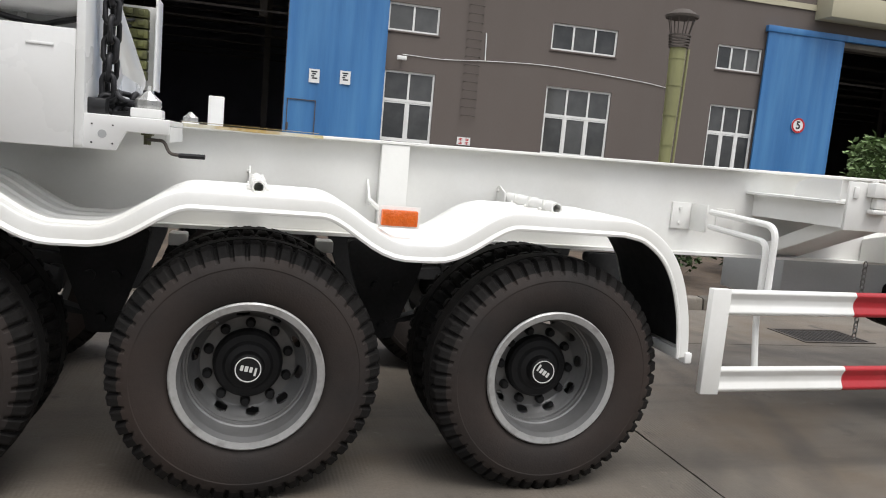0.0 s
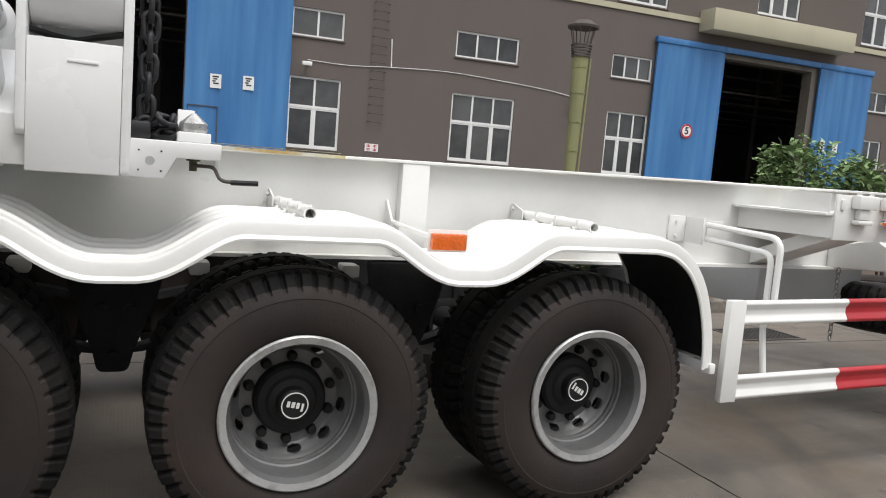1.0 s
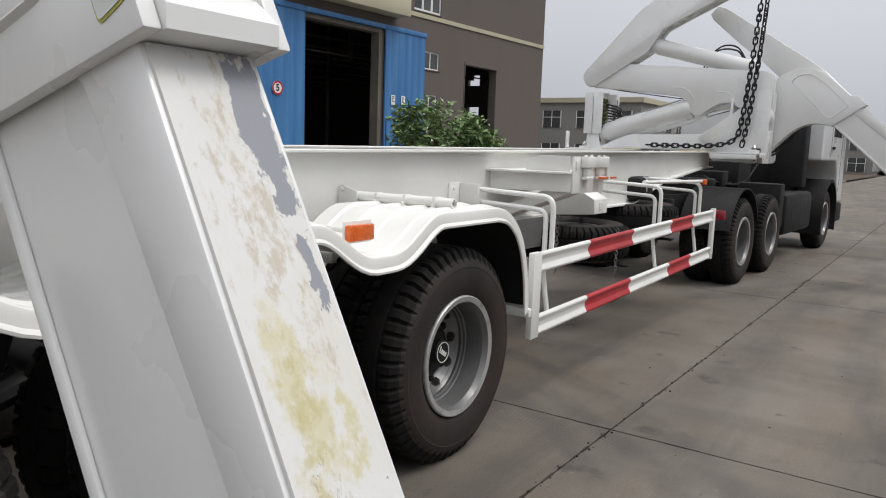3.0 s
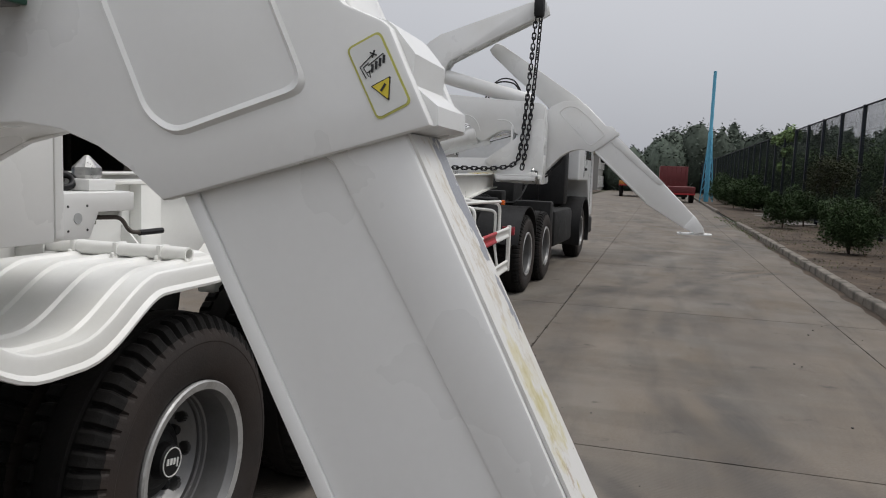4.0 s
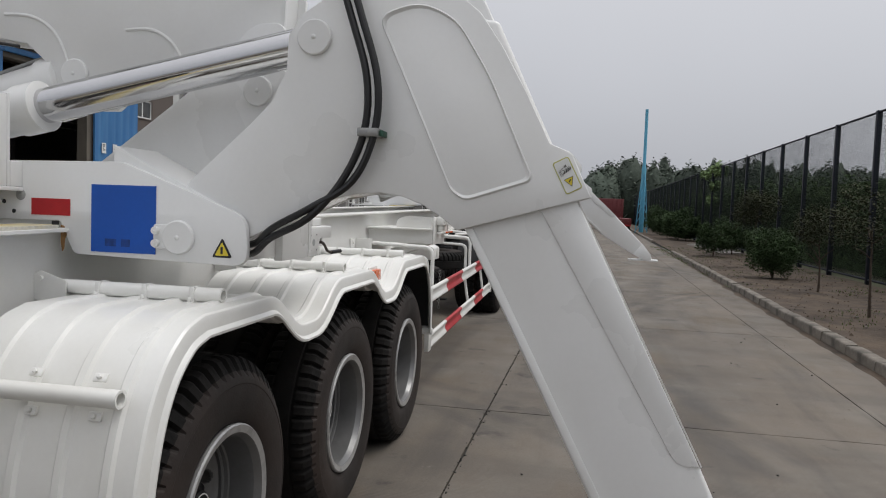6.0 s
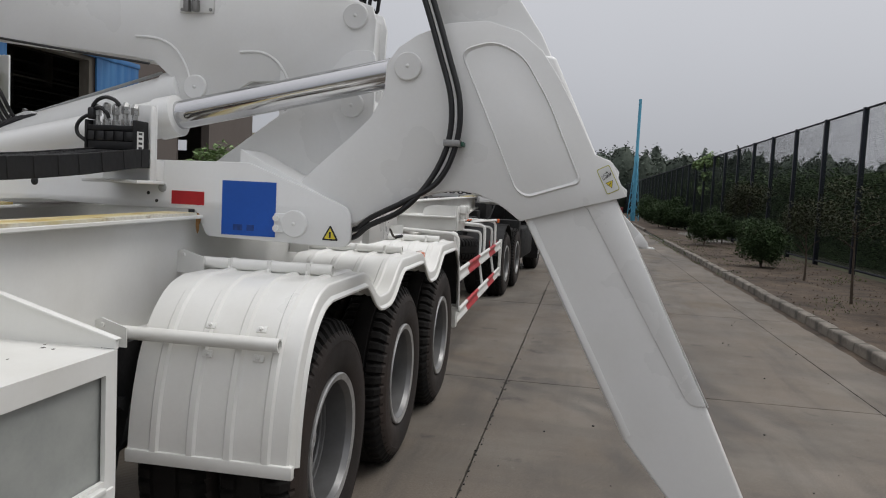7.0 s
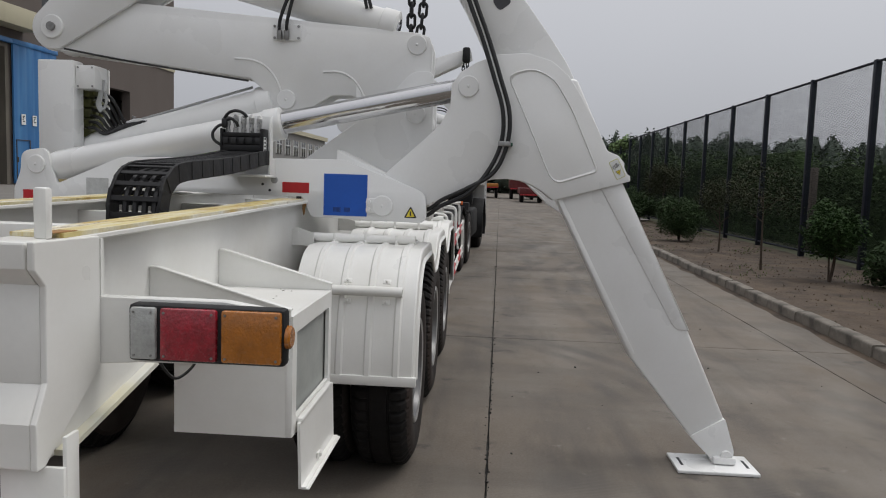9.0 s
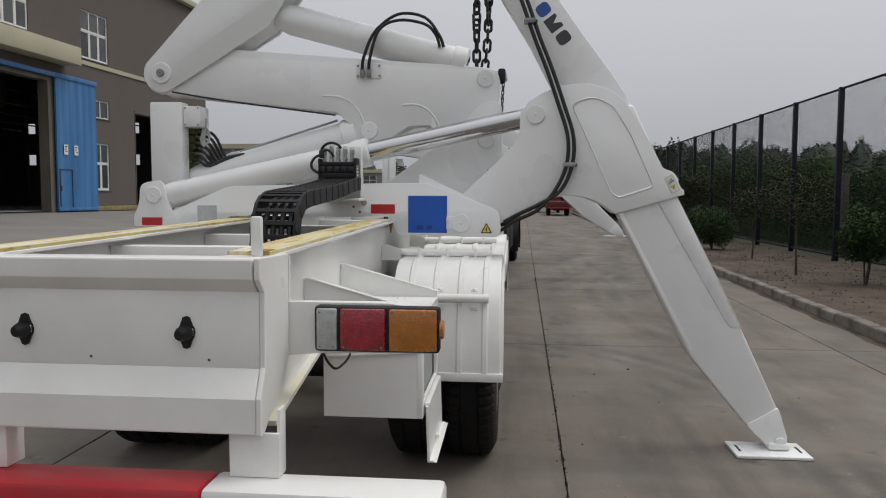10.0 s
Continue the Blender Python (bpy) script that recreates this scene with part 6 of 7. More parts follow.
    disc(-0.98, 1.478, 0.0, 0.062)
    part("pin_lock", boxes((*X(-0.014, -0.0005), -0.97, -0.885, 1.435, 1.522), bev=0.01), "white_crane", c)
    for yy, zz in ((-0.90, 1.50), (-0.90, 1.455)):
        disc(yy, zz, -0.014, 0.014)

    def cylinder(p, q, x, r, rod_r, split, nm):
        """A hydraulic cylinder from its base eye p to the rod end q; split is the barrel's share of the length."""
        s = -1 if mirror else 1
        P, Q = Vector((s * x, *p)), Vector((s * x, *q))
        S = P.lerp(Q, split)
        d = (Q - P).normalized()
        bm = B()
        bm_sweep(bm, [P, P + d * 0.05, P + d * 0.10, S - d * 0.06], [r * 0.8, r * 0.9, r, r], 28)
        bm_sweep(bm, [S - d * 0.10, S - d * 0.095, S, S + d * 0.008], [r * 1.0, r * 1.10, r * 1.10, r * 0.9], 28)
        barrel = part(nm, bm, "white_crane", c)
        bm = B()
        bm_sweep(bm, [S, Q - d * 0.03], rod_r, 28)
        part("piston_rod", bm, "chrome", barrel, "polished chrome piston rod")
        return barrel

    # leg cylinder (outer) with its chrome rod, boom lift cylinder, boom fold cylinder
    rod_end = T((-1.457, 2.181))
    length = math.dist((1.11, 1.635), rod_end)
    cylinder((1.11, 1.635), rod_end, 0.10, 0.088, 0.066, min(0.985, 1.497 / length), "leg_cylinder")
    cylinder((1.05, 1.73), (-0.31, 2.11), 0.44, 0.125, 0.075, 0.93, "boom_cylinder")
    cylinder((0.36, 2.93), (-1.02, 2.56), 0.44, 0.105, 0.07, 0.97, "fold_cylinder")
    bm = B()
    s = -1 if mirror else 1
    bm_sweep(bm, [(s * 0.44, 0.80, 1.932), (s * 0.44, -0.06, 2.193)], 0.0085, 8)
    part("cylinder_pipe", bm, "grey_panel", c)
    bm = B()
    bm_prism(bm, [(0.85, 1.862), (0.66, 1.925), (0.655, 1.972), (0.70, 1.968), (0.84, 1.915)], "x", *X(0.38, 0.50))
    lug = part("pipe_block", bevelled(bm, 0.006, 1), "white_crane", c)
    for yy, zz in ((0.80, 1.925), (0.72, 1.955)):
        bm = B()
        bm_sweep(bm, [(s * 0.41, yy, zz), (s * 0.41, yy - 0.01, zz + 0.03)], 0.012, 8)
        part("bolt", bm, "steel", lug)

    # leg: pivoting plate, sleeve, sliding tube, foot
    neck = [(-0.86, 1.47), (-0.90, 1.40), (-1.0, 1.385), (-1.10, 1.42), (-1.243, 1.493), (-1.40, 1.572), (-1.52, 1.630), (-1.62, 1.654), (-1.70, 1.660), (-1.78, 1.650), (-1.85, 1.625), (-1.91, 1.590), (-1.972, 1.543), (-2.405, 1.668), (-2.372, 1.735), (-2.340, 1.803), (-2.328, 1.813), (-2.267, 1.838), (-2.185, 2.0), (-2.10, 2.15), (-2.025, 2.258), (-1.93, 2.335), (-1.79, 2.378), (-1.62, 2.366), (-1.49, 2.315), (-1.41, 2.262), (-1.36, 2.19), (-1.355, 2.07), (-1.30, 1.96), (-1.22, 1.88), (-1.0, 1.68)]
    leg_plate("leg_sleeve", neck, 0.03, 0.055, bev=0.005)
    leg_plate("leg_sleeve", neck, 0.218, 0.243, bev=0.005)
    leg_plate("sleeve_web", [(-1.955, 1.558), (-2.39, 1.682), (-2.38, 1.697), (-1.96, 1.575)], 0.056, 0.217, bev=0)
    leg_plate("sleeve_web", [(-2.375, 1.697), (-2.245, 1.805), (-2.155, 2.005), (-2.075, 2.14), (-1.995, 2.235), (-2.015, 2.255), (-2.095, 2.155), (-2.178, 2.005), (-2.26, 1.825), (-2.393, 1.687)], 0.056, 0.217, bev=0)
    leg_plate("neck_web", [(-1.32, 1.54), (-1.54, 1.640), (-1.70, 1.668), (-1.83, 1.640), (-1.95, 1.565), (-1.97, 1.585), (-1.84, 1.670), (-1.70, 1.698), (-1.54, 1.670), (-1.32, 1.58)], 0.056, 0.217, bev=0)
    # pressed panel on the sleeve's outer face
    ring = rounded([(-1.675, 2.255), (-1.815, 2.300), (-1.945, 2.245), (-2.065, 2.055), (-2.222, 1.714), (-1.997, 1.640), (-1.948, 1.668), (-1.80, 1.99)], [0.05, 0.06, 0.07, 0.06, 0.03, 0.03, 0.05, 0.05], 4)
    inner = [((p[0] + 1.94) * 0.93 - 1.94, (p[1] - 1.97) * 0.95 + 1.97) for p in ring]
    for xo, xi in ((0.0215, 0.0305), (0.2515, 0.2425)):
        xo, xi = (-xo, -xi) if mirror else (xo, xi)
        bm = B()
        o = [bm.verts.new((xi, *T(p))) for p in ring]
        q = [bm.verts.new((xo, *T(p))) for p in [((p[0] + 1.94) * 0.975 - 1.94, (p[1] - 1.97) * 0.98 + 1.97) for p in ring]]
        w = [bm.verts.new((xi, *T(p))) for p in inner]
        k = len(ring)
        for i in range(k):
            j = (i + 1) % k
            bm.faces.new((o[i], o[j], q[j], q[i]))
            bm.faces.new((q[i], q[j], w[j], w[i]))
        part("panel_ridge", bm, "white_crane", c, smooth=1.0)
    # cuffs where the tube leaves the sleeve
    nose = leg_plate("sleeve_nose", [(-2.17, 1.615), (-2.408, 1.670), (-2.407, 1.697), (-2.367, 1.728), (-2.371, 1.770), (-2.339, 1.808), (-2.328, 1.817), (-2.255, 1.836)], 0.0555, 0.2175, bev=0)
    for f in nose.data.polygons:
        f.use_smooth = False
    tube = [(-1.975, 1.58), (-2.459, 0.638), (-2.845, 0.170), (-3.033, 0.292), (-2.790, 0.812), (-2.358, 1.66), (-2.08, 2.24), (-1.75, 2.29)]
    dy, dz = -0.455 * slide, -0.89 * slide
    tube = [(y + dy, z + dz) if z < 1.0 else (y, z) for y, z in tube]
    bm = B()
    plate(bm, [T(p) for p in tube], *X(0.06, 0.213))
    tb = part("leg_tube", bevelled(bm, 0.016, 4), "white_crane", c)
    for x0, x1, e0 in ((0.051, 0.074, 0.0), (0.2135, 0.222, 0.002)):
        leg_plate("tube_rib", [(-2.225, 1.625), (-2.250, 1.61), (-2.695, 0.845), (-2.715, 0.822), (-2.74, 0.812), (-2.789 + e0, 0.812), (-2.360 + e0, 1.66), (-2.330, 1.665)], x0, x1, bev=0.007, parent=tb)
        leg_plate("tube_rib", [(-1.988, 1.565), (-2.012, 1.573), (-2.489, 0.662), (-2.468, 0.645)], x0, x0 + 0.009, bev=0.003, parent=tb)
    leg_plate("wear_face", [(-2.361, 1.656), (-2.792, 0.812), (-2.797, 0.814), (-2.366, 1.658)], 0.0585, 0.207, "scuffed", "scuffed white face with yellow stains and bare metal", bev=0, parent=tb)
    # upper end of the tube
    leg_plate("leg_tube_head", [(-1.63, 2.24), (-2.13, 2.06), (-2.08, 2.21), (-2.02, 2.33), (-1.92, 2.475), (-1.765, 2.68), (-1.60, 2.912), (-1.19, 3.46), (-1.10, 3.53), (-0.98, 3.47), (-0.99, 3.39), (-1.24, 2.919), (-1.42, 2.63), (-1.55, 2.38)], 0.07, 0.198, bev=0.012)
    # foot
    leg_plate("foot_fork", rounded([(y + dy, z + dz) for y, z in ((-2.838, 0.178), (-3.036, 0.300), (-3.105, 0.085), (-3.07, 0.028), (-2.985, 0.035))], [0.02, 0.02, 0.05, 0.05, 0.03]), 0.046, 0.222, bev=0.006)
    fy, fz = T((-3.052 + dy, 0.072 + dz))
    pad = part("foot_pad", boxes((*X(-0.085, 0.20), fy - 0.162, fy + 0.305, fz - 0.070, fz - 0.050), bev=0.005), "white_crane", c, "flat white steel foot pad")
    part("pad_lug", boxes((*X(0.02, 0.20), fy - 0.06, fy + 0.08, fz - 0.050, fz + 0.0), bev=0.02), "white_crane", pad)
    disc(fy, fz, 0.046, 0.036, parent=pad)
    for yy in (fy - 0.12, fy + 0.26):
        part("pad_slot", boxes((*X(0.0, 0.12), yy - 0.008, yy + 0.008, fz - 0.0505, fz - 0.0485)), "ink", pad)
    disc(*rod_end, 0.03, 0.062)

    # hoses down the leg with clamps
    for off in (0.0, 0.040):
        pts = [(0.10, -1.17, 1.42), (0.05, -1.245, 1.435), (0.01, -1.32, 1.49), (-0.028, -1.47, 1.565), (-0.025, -1.585, 1.695), (-0.02, -1.655, 1.857), (-0.02, -1.66, 2.035), (-0.015, -1.60, 2.235), (-0.01, -1.52, 2.465), (-0.008, -1.44, 2.665), (-0.008, -1.35, 2.915), (-0.008, -1.22, 3.215)]
        bm = B()
        path = [(X(x, x)[0], *T((y - off * (0.9 if z > 1.6 else 0.2), z + (off * 0.9 if z <= 1.6 else 0)))) for x, y, z in pts]
        bm_sweep(bm, spline(path, 6), 0.0125, 10)
        part("hydraulic_hose", bm, "hose", c, "black rubber hydraulic hose")
    for yy, zz in ((-1.672, 1.857), (-1.41, 2.762)):
        yy, zz = T((yy, zz))
        part("hose_clamp", boxes((*X(-0.045, 0.03), yy - 0.038, yy + 0.034, zz - 0.014, zz + 0.014), bev=0.004), "steel", c, "small steel hose clamp")
        part("clamp_bracket", boxes((*X(-0.03, 0.03), yy - 0.050, yy - 0.0385, zz - 0.012, zz + 0.008), bev=0.003), "bracket_green", c, "green clamp bracket")
    # hose loop over the fold cylinder
    hp = part("hose_plate", boxes((*X(0.318, 0.329), -0.40, -0.22, 2.47, 2.57), bev=0.004), "white_crane", c)
    for yy, zz in ((-0.385, 2.485), (-0.385, 2.555), (-0.235, 2.485), (-0.235, 2.555)):
        disc(yy, zz, 0.318, 0.008, "bolt", "steel", 0.006, parent=hp)
    for off in (0.0, 0.045):
        bm = B()
        path = [(0.30, -0.27 - off, 2.50), (0.285, -0.28 - off, 2.60), (0.29, -0.36 - off * 0.6, 2.78 + off * 0.2), (0.31, -0.52, 2.90 - off * 0.9), (0.33, -0.70, 2.88 - off), (0.34, -0.80 + off * 0.5, 2.76), (0.345, -0.83 + off * 0.6, 2.68)]
        bm_sweep(bm, spline([(X(x, x)[0], y, z) for x, y, z in path], 6), 0.011, 8)
        part("hydraulic_hose", bm, "hose", c, "black rubber hydraulic hose")
        part("hose_fitting", boxes((*X(0.285, 0.316), -0.285 - off, -0.255 - off, 2.47, 2.53), bev=0.006), "steel", c)
    bm = B()
    bm_sweep(bm, spline([(X(0.29, 0.29)[0], y, z) for y, z in ((1.10, 2.385), (0.80, 2.335), (0.45, 2.285), (0.15, 2.245), (-0.08, 2.215))], 6), 0.0065, 8)
    part("cable", bm, "hose", c)
    # valve post at the far end
    vp = part("valve_post", boxes((*X(0.22, 0.34), 1.003, 1.235, 1.72, 2.307), bev=0.01), "white_crane", c, "white valve column")
    part("valve_box", boxes((*X(0.24, 0.40), 0.879, 1.002, 2.135, 2.280), bev=0.008), "white_crane", vp)
    part("valve_shield", boxes((*X(0.345, 0.62), 1.115, 1.13, 1.72, 2.25), (*X(0.605, 0.62), 0.98, 1.25, 1.72, 2.30), bev=0.004), "white_crane", vp)
    for i in range(7):
        z = 1.78 + i * 0.064
        part("valve", boxes((*X(0.41, 0.56), 1.0, 1.105, z, z + 0.055), (*X(0.43, 0.47), 0.975, 1.0, z + 0.01, z + 0.045), (*X(0.50, 0.54), 0.98, 1.0, z + 0.01, z + 0.045), bev=0.006), "valve", vp, "yellow-green hydraulic valve")
    for yy, zz in ((0.893, 2.15), (0.893, 2.265), (0.985, 2.15), (0.985, 2.265)):
        disc(yy, zz, 0.24, 0.006, "screw", "steel", 0.004, parent=vp)
    rr = random.Random(5)
    s = -1 if mirror else 1
    for i in range(7):
        y0 = 0.985 - 0.02 * i
        bm = B()
        bm_sweep(bm, spline([(s * (0.36 + 0.02 * i), 0.99, 1.90 + i * 0.04), (s * 0.34, y0 - 0.05, 1.90 + 0.03 * i), (s * (0.33 + 0.01 * i), y0 - 0.13, 1.865 + 0.008 * i), (s * 0.36, 0.72 - 0.03 * i, 1.90 + rr.uniform(0, 0.05)), (s * 0.42, 0.55 - 0.03 * i, 1.93)], 5), 0.011, 6)
        part("valve_hose", bm, "hose", vp, "thin black hydraulic hose")
    for i in range(4):
        bm = B()
        cy, w = 0.868 + 0.006 * i, 0.022 + 0.004 * i
        bm_sweep(bm, spline([(s * (0.33 + 0.008 * i), cy, 2.135), (s * 0.325, cy - w, 2.10 - 0.01 * i), (s * 0.325, cy - w * 0.8, 2.04), (s * 0.32, cy, 2.02 - 0.006 * i), (s * 0.325, cy + w * 0.8, 2.05), (s * 0.33, cy + w * 0.4, 2.11), (s * 0.335, cy, 2.20)], 5), 0.0055, 6)
        part("cable_coil", bm, "grey_panel", vp, "grey cable tied in a coil")
    if not mirror:
        # plates, stickers and the cable carrier on the outer face
        bp = part("blue_plate", boxes((-0.004, -0.0005, -0.889, -0.633, 1.413, 1.656)), "blue_plate", c, "plain blue reflective plate")
        part("plate_marks", boxes((-0.0055, -0.0042, -0.735, -0.69, 1.435, 1.462), (-0.0055, -0.0042, -0.79, -0.755, 1.435, 1.462)), "plate_dark", bp)
        part("red_strip", boxes((-0.004, -0.0005, -0.545, -0.386, 1.538, 1.599)), "red_plate", c, "red reflective strip")
        part("red_strip", boxes((-0.004, -0.0005, 1.052, 1.195, 1.45, 1.503)), "red_plate", c, "red reflective strip")
        part("type_plate", boxes((-0.003, -0.0005, 0.668, 0.803, 1.468, 1.586)), "type_plate", c, "grey type plate")
        bm = B()
        plate(bm, rounded([(-1.184, 1.414), (-1.108, 1.414), (-1.146, 1.483)], 0.008), -0.003, -0.0005)
        tri = part("warning_triangle", bm, "ink", c, "black and yellow warning triangle")
        bm = B()
        plate(bm, rounded([(-1.172, 1.421), (-1.120, 1.421), (-1.146, 1.469)], 0.005), -0.0045, -0.0031)
        part("triangle_field", bm, "yellow", tri)
        part("triangle_mark", boxes((-0.006, -0.0047, -1.150, -1.142, 1.426, 1.452)), "ink", tri)
        bm = B()
        plate(bm, rounded([(-0.507, 1.44), (-0.507, 1.505), (-0.522, 1.50), (-0.532, 1.47), (-0.524, 1.45), (-0.522, 1.42), (-0.514, 1.405)], 0.005), -0.002, -0.0005)
        part("rust_run", bm, "rust_stain", c, "brown rust run below the slide rail")
        part("notch", boxes((-0.0025, -0.0006, -0.50, -0.47, 1.475, 1.518)), "ink", c)
        for yy, zz in ((-0.268, 1.582), (-0.310, 1.548)):
            disc(yy, zz, 0.0, 0.008, "bolt_hole", "ink", 0.002)
        # grey disc added in place of a see-through hole
        disc(-0.338, 1.609, 0.0, 0.021, "round_plug", "grey_panel", 0.002)
        disc(0.32, 1.61, 0.0, 0.020, "round_hole", "ink", 0.002)
        # sticker on the sleeve: yellow border, white field, hook sketch and triangle
        S = pose(0.0295, -2.3265, 1.7355, -27, 0, 0) @ Matrix.Diagonal((1, 0.63, 0.66, 1))

        def sticker(name, pts, x, mat, parent):
            bm = B()
            plate(bm, pts, x - 0.0012, x)
            return part(name, bm, mat, parent, at=S)
        st = sticker("warning_sticker", rounded([(-0.045, -0.085), (0.045, -0.085), (0.045, 0.085), (-0.045, 0.085)], 0.015), 0.0, "yellow_green", c)
        bm = B()
        plate(bm, rounded([(-0.040, -0.080), (0.040, -0.080), (0.040, 0.080), (-0.040, 0.080)], 0.012), -0.0026, -0.0014)
        part("sticker_field", bm, "sticker", st)
        bm = B()
        plate(bm, rounded([(0.026, -0.013), (-0.026, -0.013), (0.0, -0.059)], 0.003), -0.004, -0.0028)
        tri = part("sticker_triangle", bm, "ink", st)
        bm = B()
        plate(bm, rounded([(0.022, -0.0155), (-0.022, -0.0155), (0.0, -0.0545)], 0.002), -0.0054, -0.0042)
        part("triangle_field", bm, "yellow", tri)

        def stroke(bm, p, q, w, x=-0.004):
            d = Vector((q[0] - p[0], q[1] - p[1])).normalized() * w / 2
            plate(bm, [(-p[0] + d.y, p[1] + d.x), (-q[0] + d.y, q[1] + d.x), (-q[0] - d.y, q[1] - d.x), (-p[0] - d.y, p[1] - d.x)], x, x + 0.0012)
        bm = B()
        stroke(bm, (-0.007, -0.033), (0.009, -0.024), 0.0045, -0.0068)
        part("triangle_mark", bm, "ink", tri)
        for k in range(4):
            bm = B()
            stroke(bm, (-0.010 + 0.011 * k, 0.012 + 0.002 * k), (-0.001 + 0.011 * k, 0.027 + 0.002 * k), 0.0055)
            part("sketch_stripe", bm, "ink", st)
        for p, q in (((0.004, 0.052), (0.016, 0.040)), ((0.004, 0.040), (0.016, 0.052)), ((-0.031, 0.034), (0.006, 0.045)), ((-0.031, 0.034), (-0.028, 0.006)), ((-0.024, 0.030), (-0.021, 0.008)), ((-0.024, 0.030), (-0.008, 0.034)), ((-0.018, 0.004), (-0.014, 0.018)), ((-0.020, 0.016), (-0.010, 0.018)), ((-0.012, 0.029), (0.032, 0.037))):
            bm = B()
            stroke(bm, p, q, 0.0016 if q[0] < 0 or q[0] == 0.006 or q[0] == 0.032 else 0.0032)
            part("sketch_line", bm, "ink", st)
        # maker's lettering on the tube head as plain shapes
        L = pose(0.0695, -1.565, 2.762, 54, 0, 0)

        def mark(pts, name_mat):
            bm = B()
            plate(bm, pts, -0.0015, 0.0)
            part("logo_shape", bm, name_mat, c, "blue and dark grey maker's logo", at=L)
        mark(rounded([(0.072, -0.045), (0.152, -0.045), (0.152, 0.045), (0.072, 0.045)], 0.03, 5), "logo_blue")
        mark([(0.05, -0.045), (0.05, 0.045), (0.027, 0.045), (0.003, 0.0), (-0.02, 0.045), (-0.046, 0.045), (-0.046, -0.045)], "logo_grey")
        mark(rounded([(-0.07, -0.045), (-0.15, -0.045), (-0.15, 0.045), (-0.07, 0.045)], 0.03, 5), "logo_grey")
        # cable carrier from the chassis up to the crane
        part("carrier_bracket", boxes((-0.075, -0.060, -0.345, -0.085, 1.638, 1.972), (-0.22, -0.0005, -0.350, -0.085, 1.622, 1.6375), (-0.0595, -0.0005, -0.345, -0.330, 1.638, 1.73), (-0.11, -0.0755, -0.345, -0.333, 1.638, 1.965), bev=0.003), "white_crane", c, "white bracket of the cable carrier")
        line = spline([(-0.10, -0.228, 1.732), (-0.20, -0.227, 1.728), (-0.38, -0.224, 1.708), (-0.58, -0.220, 1.686), (-0.82, -0.215, 1.666), (-1.06, -0.210, 1.650), (-1.25, -0.205, 1.634), (-1.345, -0.203, 1.600), (-1.398, -0.20, 1.535), (-1.412, -0.198, 1.46), (-1.400, -0.197, 1.38), (-1.35, -0.197, 1.32)], 8)
        even, acc = [line[0]], 0.0
        for p, q in zip(line, line[1:]):
            acc += (q - p).length
            if acc > 0.052:
                even.append(q)
                acc = 0.0
        links = []
        for inset in (0.0, 0.0025):
            bm = B()
            for y0, y1 in ((-0.112 + inset, -0.098 + inset), (0.098 - inset, 0.112 - inset)):
                bm_prism(bm, rounded([(-0.044, -0.041), (0.044, -0.041), (0.044, 0.041), (-0.044, 0.041)], 0.012, 3), "y", y0, y1)
            bm_box(bm, -0.011, 0.011, -0.10, 0.10, 0.028, 0.036)
            bm_box(bm, -0.011, 0.011, -0.10, 0.10, -0.036, -0.028)
            links.append(bevelled(bm, 0.002, 1))
        firsts = []
        for i, (p, q) in enumerate(zip(even, even[1:])):
            d = (q - p).normalized()
            rot = Matrix((d, Vector((0, 1, 0)), d.cross(Vector((0, 1, 0))))).transposed().to_4x4()
            rot.translation = (p + q) / 2
            if i < 2:
                firsts.append(part("carrier_link", links[i], "black_plastic", c, "black plastic cable carrier link", at=rot))
            else:
                again(firsts[i % 2], c, rot)
        for yy in (-0.07, -0.03, 0.01, 0.05):
            bm = B()
            bm_sweep(bm, [p + Vector((0, yy, 0)) for p in line], 0.013, 6)
            part("carrier_hose", bm, "hose", c)
        blk = part("carrier_block", boxes((-0.20, -0.115, -0.313, -0.097, 1.765, 1.800), (-0.195, -0.12, -0.313, -0.097, 1.800, 1.845), (-0.20, -0.115, -0.313, -0.097, 1.845, 1.868), (-0.205, -0.11, -0.332, -0.3135, 1.70, 1.892), (-0.205, -0.11, -0.0965, -0.085, 1.74, 1.89), bev=0.004), "black_plastic", c, "black plastic clamp block for hoses")
        for i in range(5):
            yy = -0.298 + i * 0.046
            part("hose_slot", boxes((-0.2015, -0.1955, yy - 0.016, yy + 0.016, 1.803, 1.842), bev=0.002), "hose", blk)
        part("block_label", boxes((-0.198, -0.150, -0.3335, -0.3323, 1.745, 1.845)), "sticker", blk, "white label strip")
        for i in range(5):
            zz = 1.749 + i * 0.0205
            part("label_bar", boxes((-0.188, -0.162, -0.3345, -0.3337, zz, zz + 0.010)), "ink", blk)
        for i in range(5):
            yy = -0.295 + i * 0.045
            lift_ = (0.0, 0.006, 0.0, 0.004, -0.004)[i]
            bm = B()
            bm_sweep(bm, [(-0.158, yy, 1.868), (-0.158, yy, 1.890 + lift_), (-0.158, yy, 1.891 + lift_)], [0.017, 0.017, 0.013], 6)
            bm_sweep(bm, [(-0.158, yy, 1.890 + lift_), (-0.158, yy, 1.915 + lift_), (-0.158, yy, 1.916 + lift_)], [0.012, 0.012, 0.0175], 12)
            bm_sweep(bm, [(-0.158, yy, 1.916 + lift_), (-0.158, yy, 1.945 + lift_), (-0.152, yy, 1.960 + lift_)], [0.0175, 0.0175, 0.014], 6)
            part("hose_fitting", bm, "fitting", c, "bright steel hose fitting", smooth=0.4)
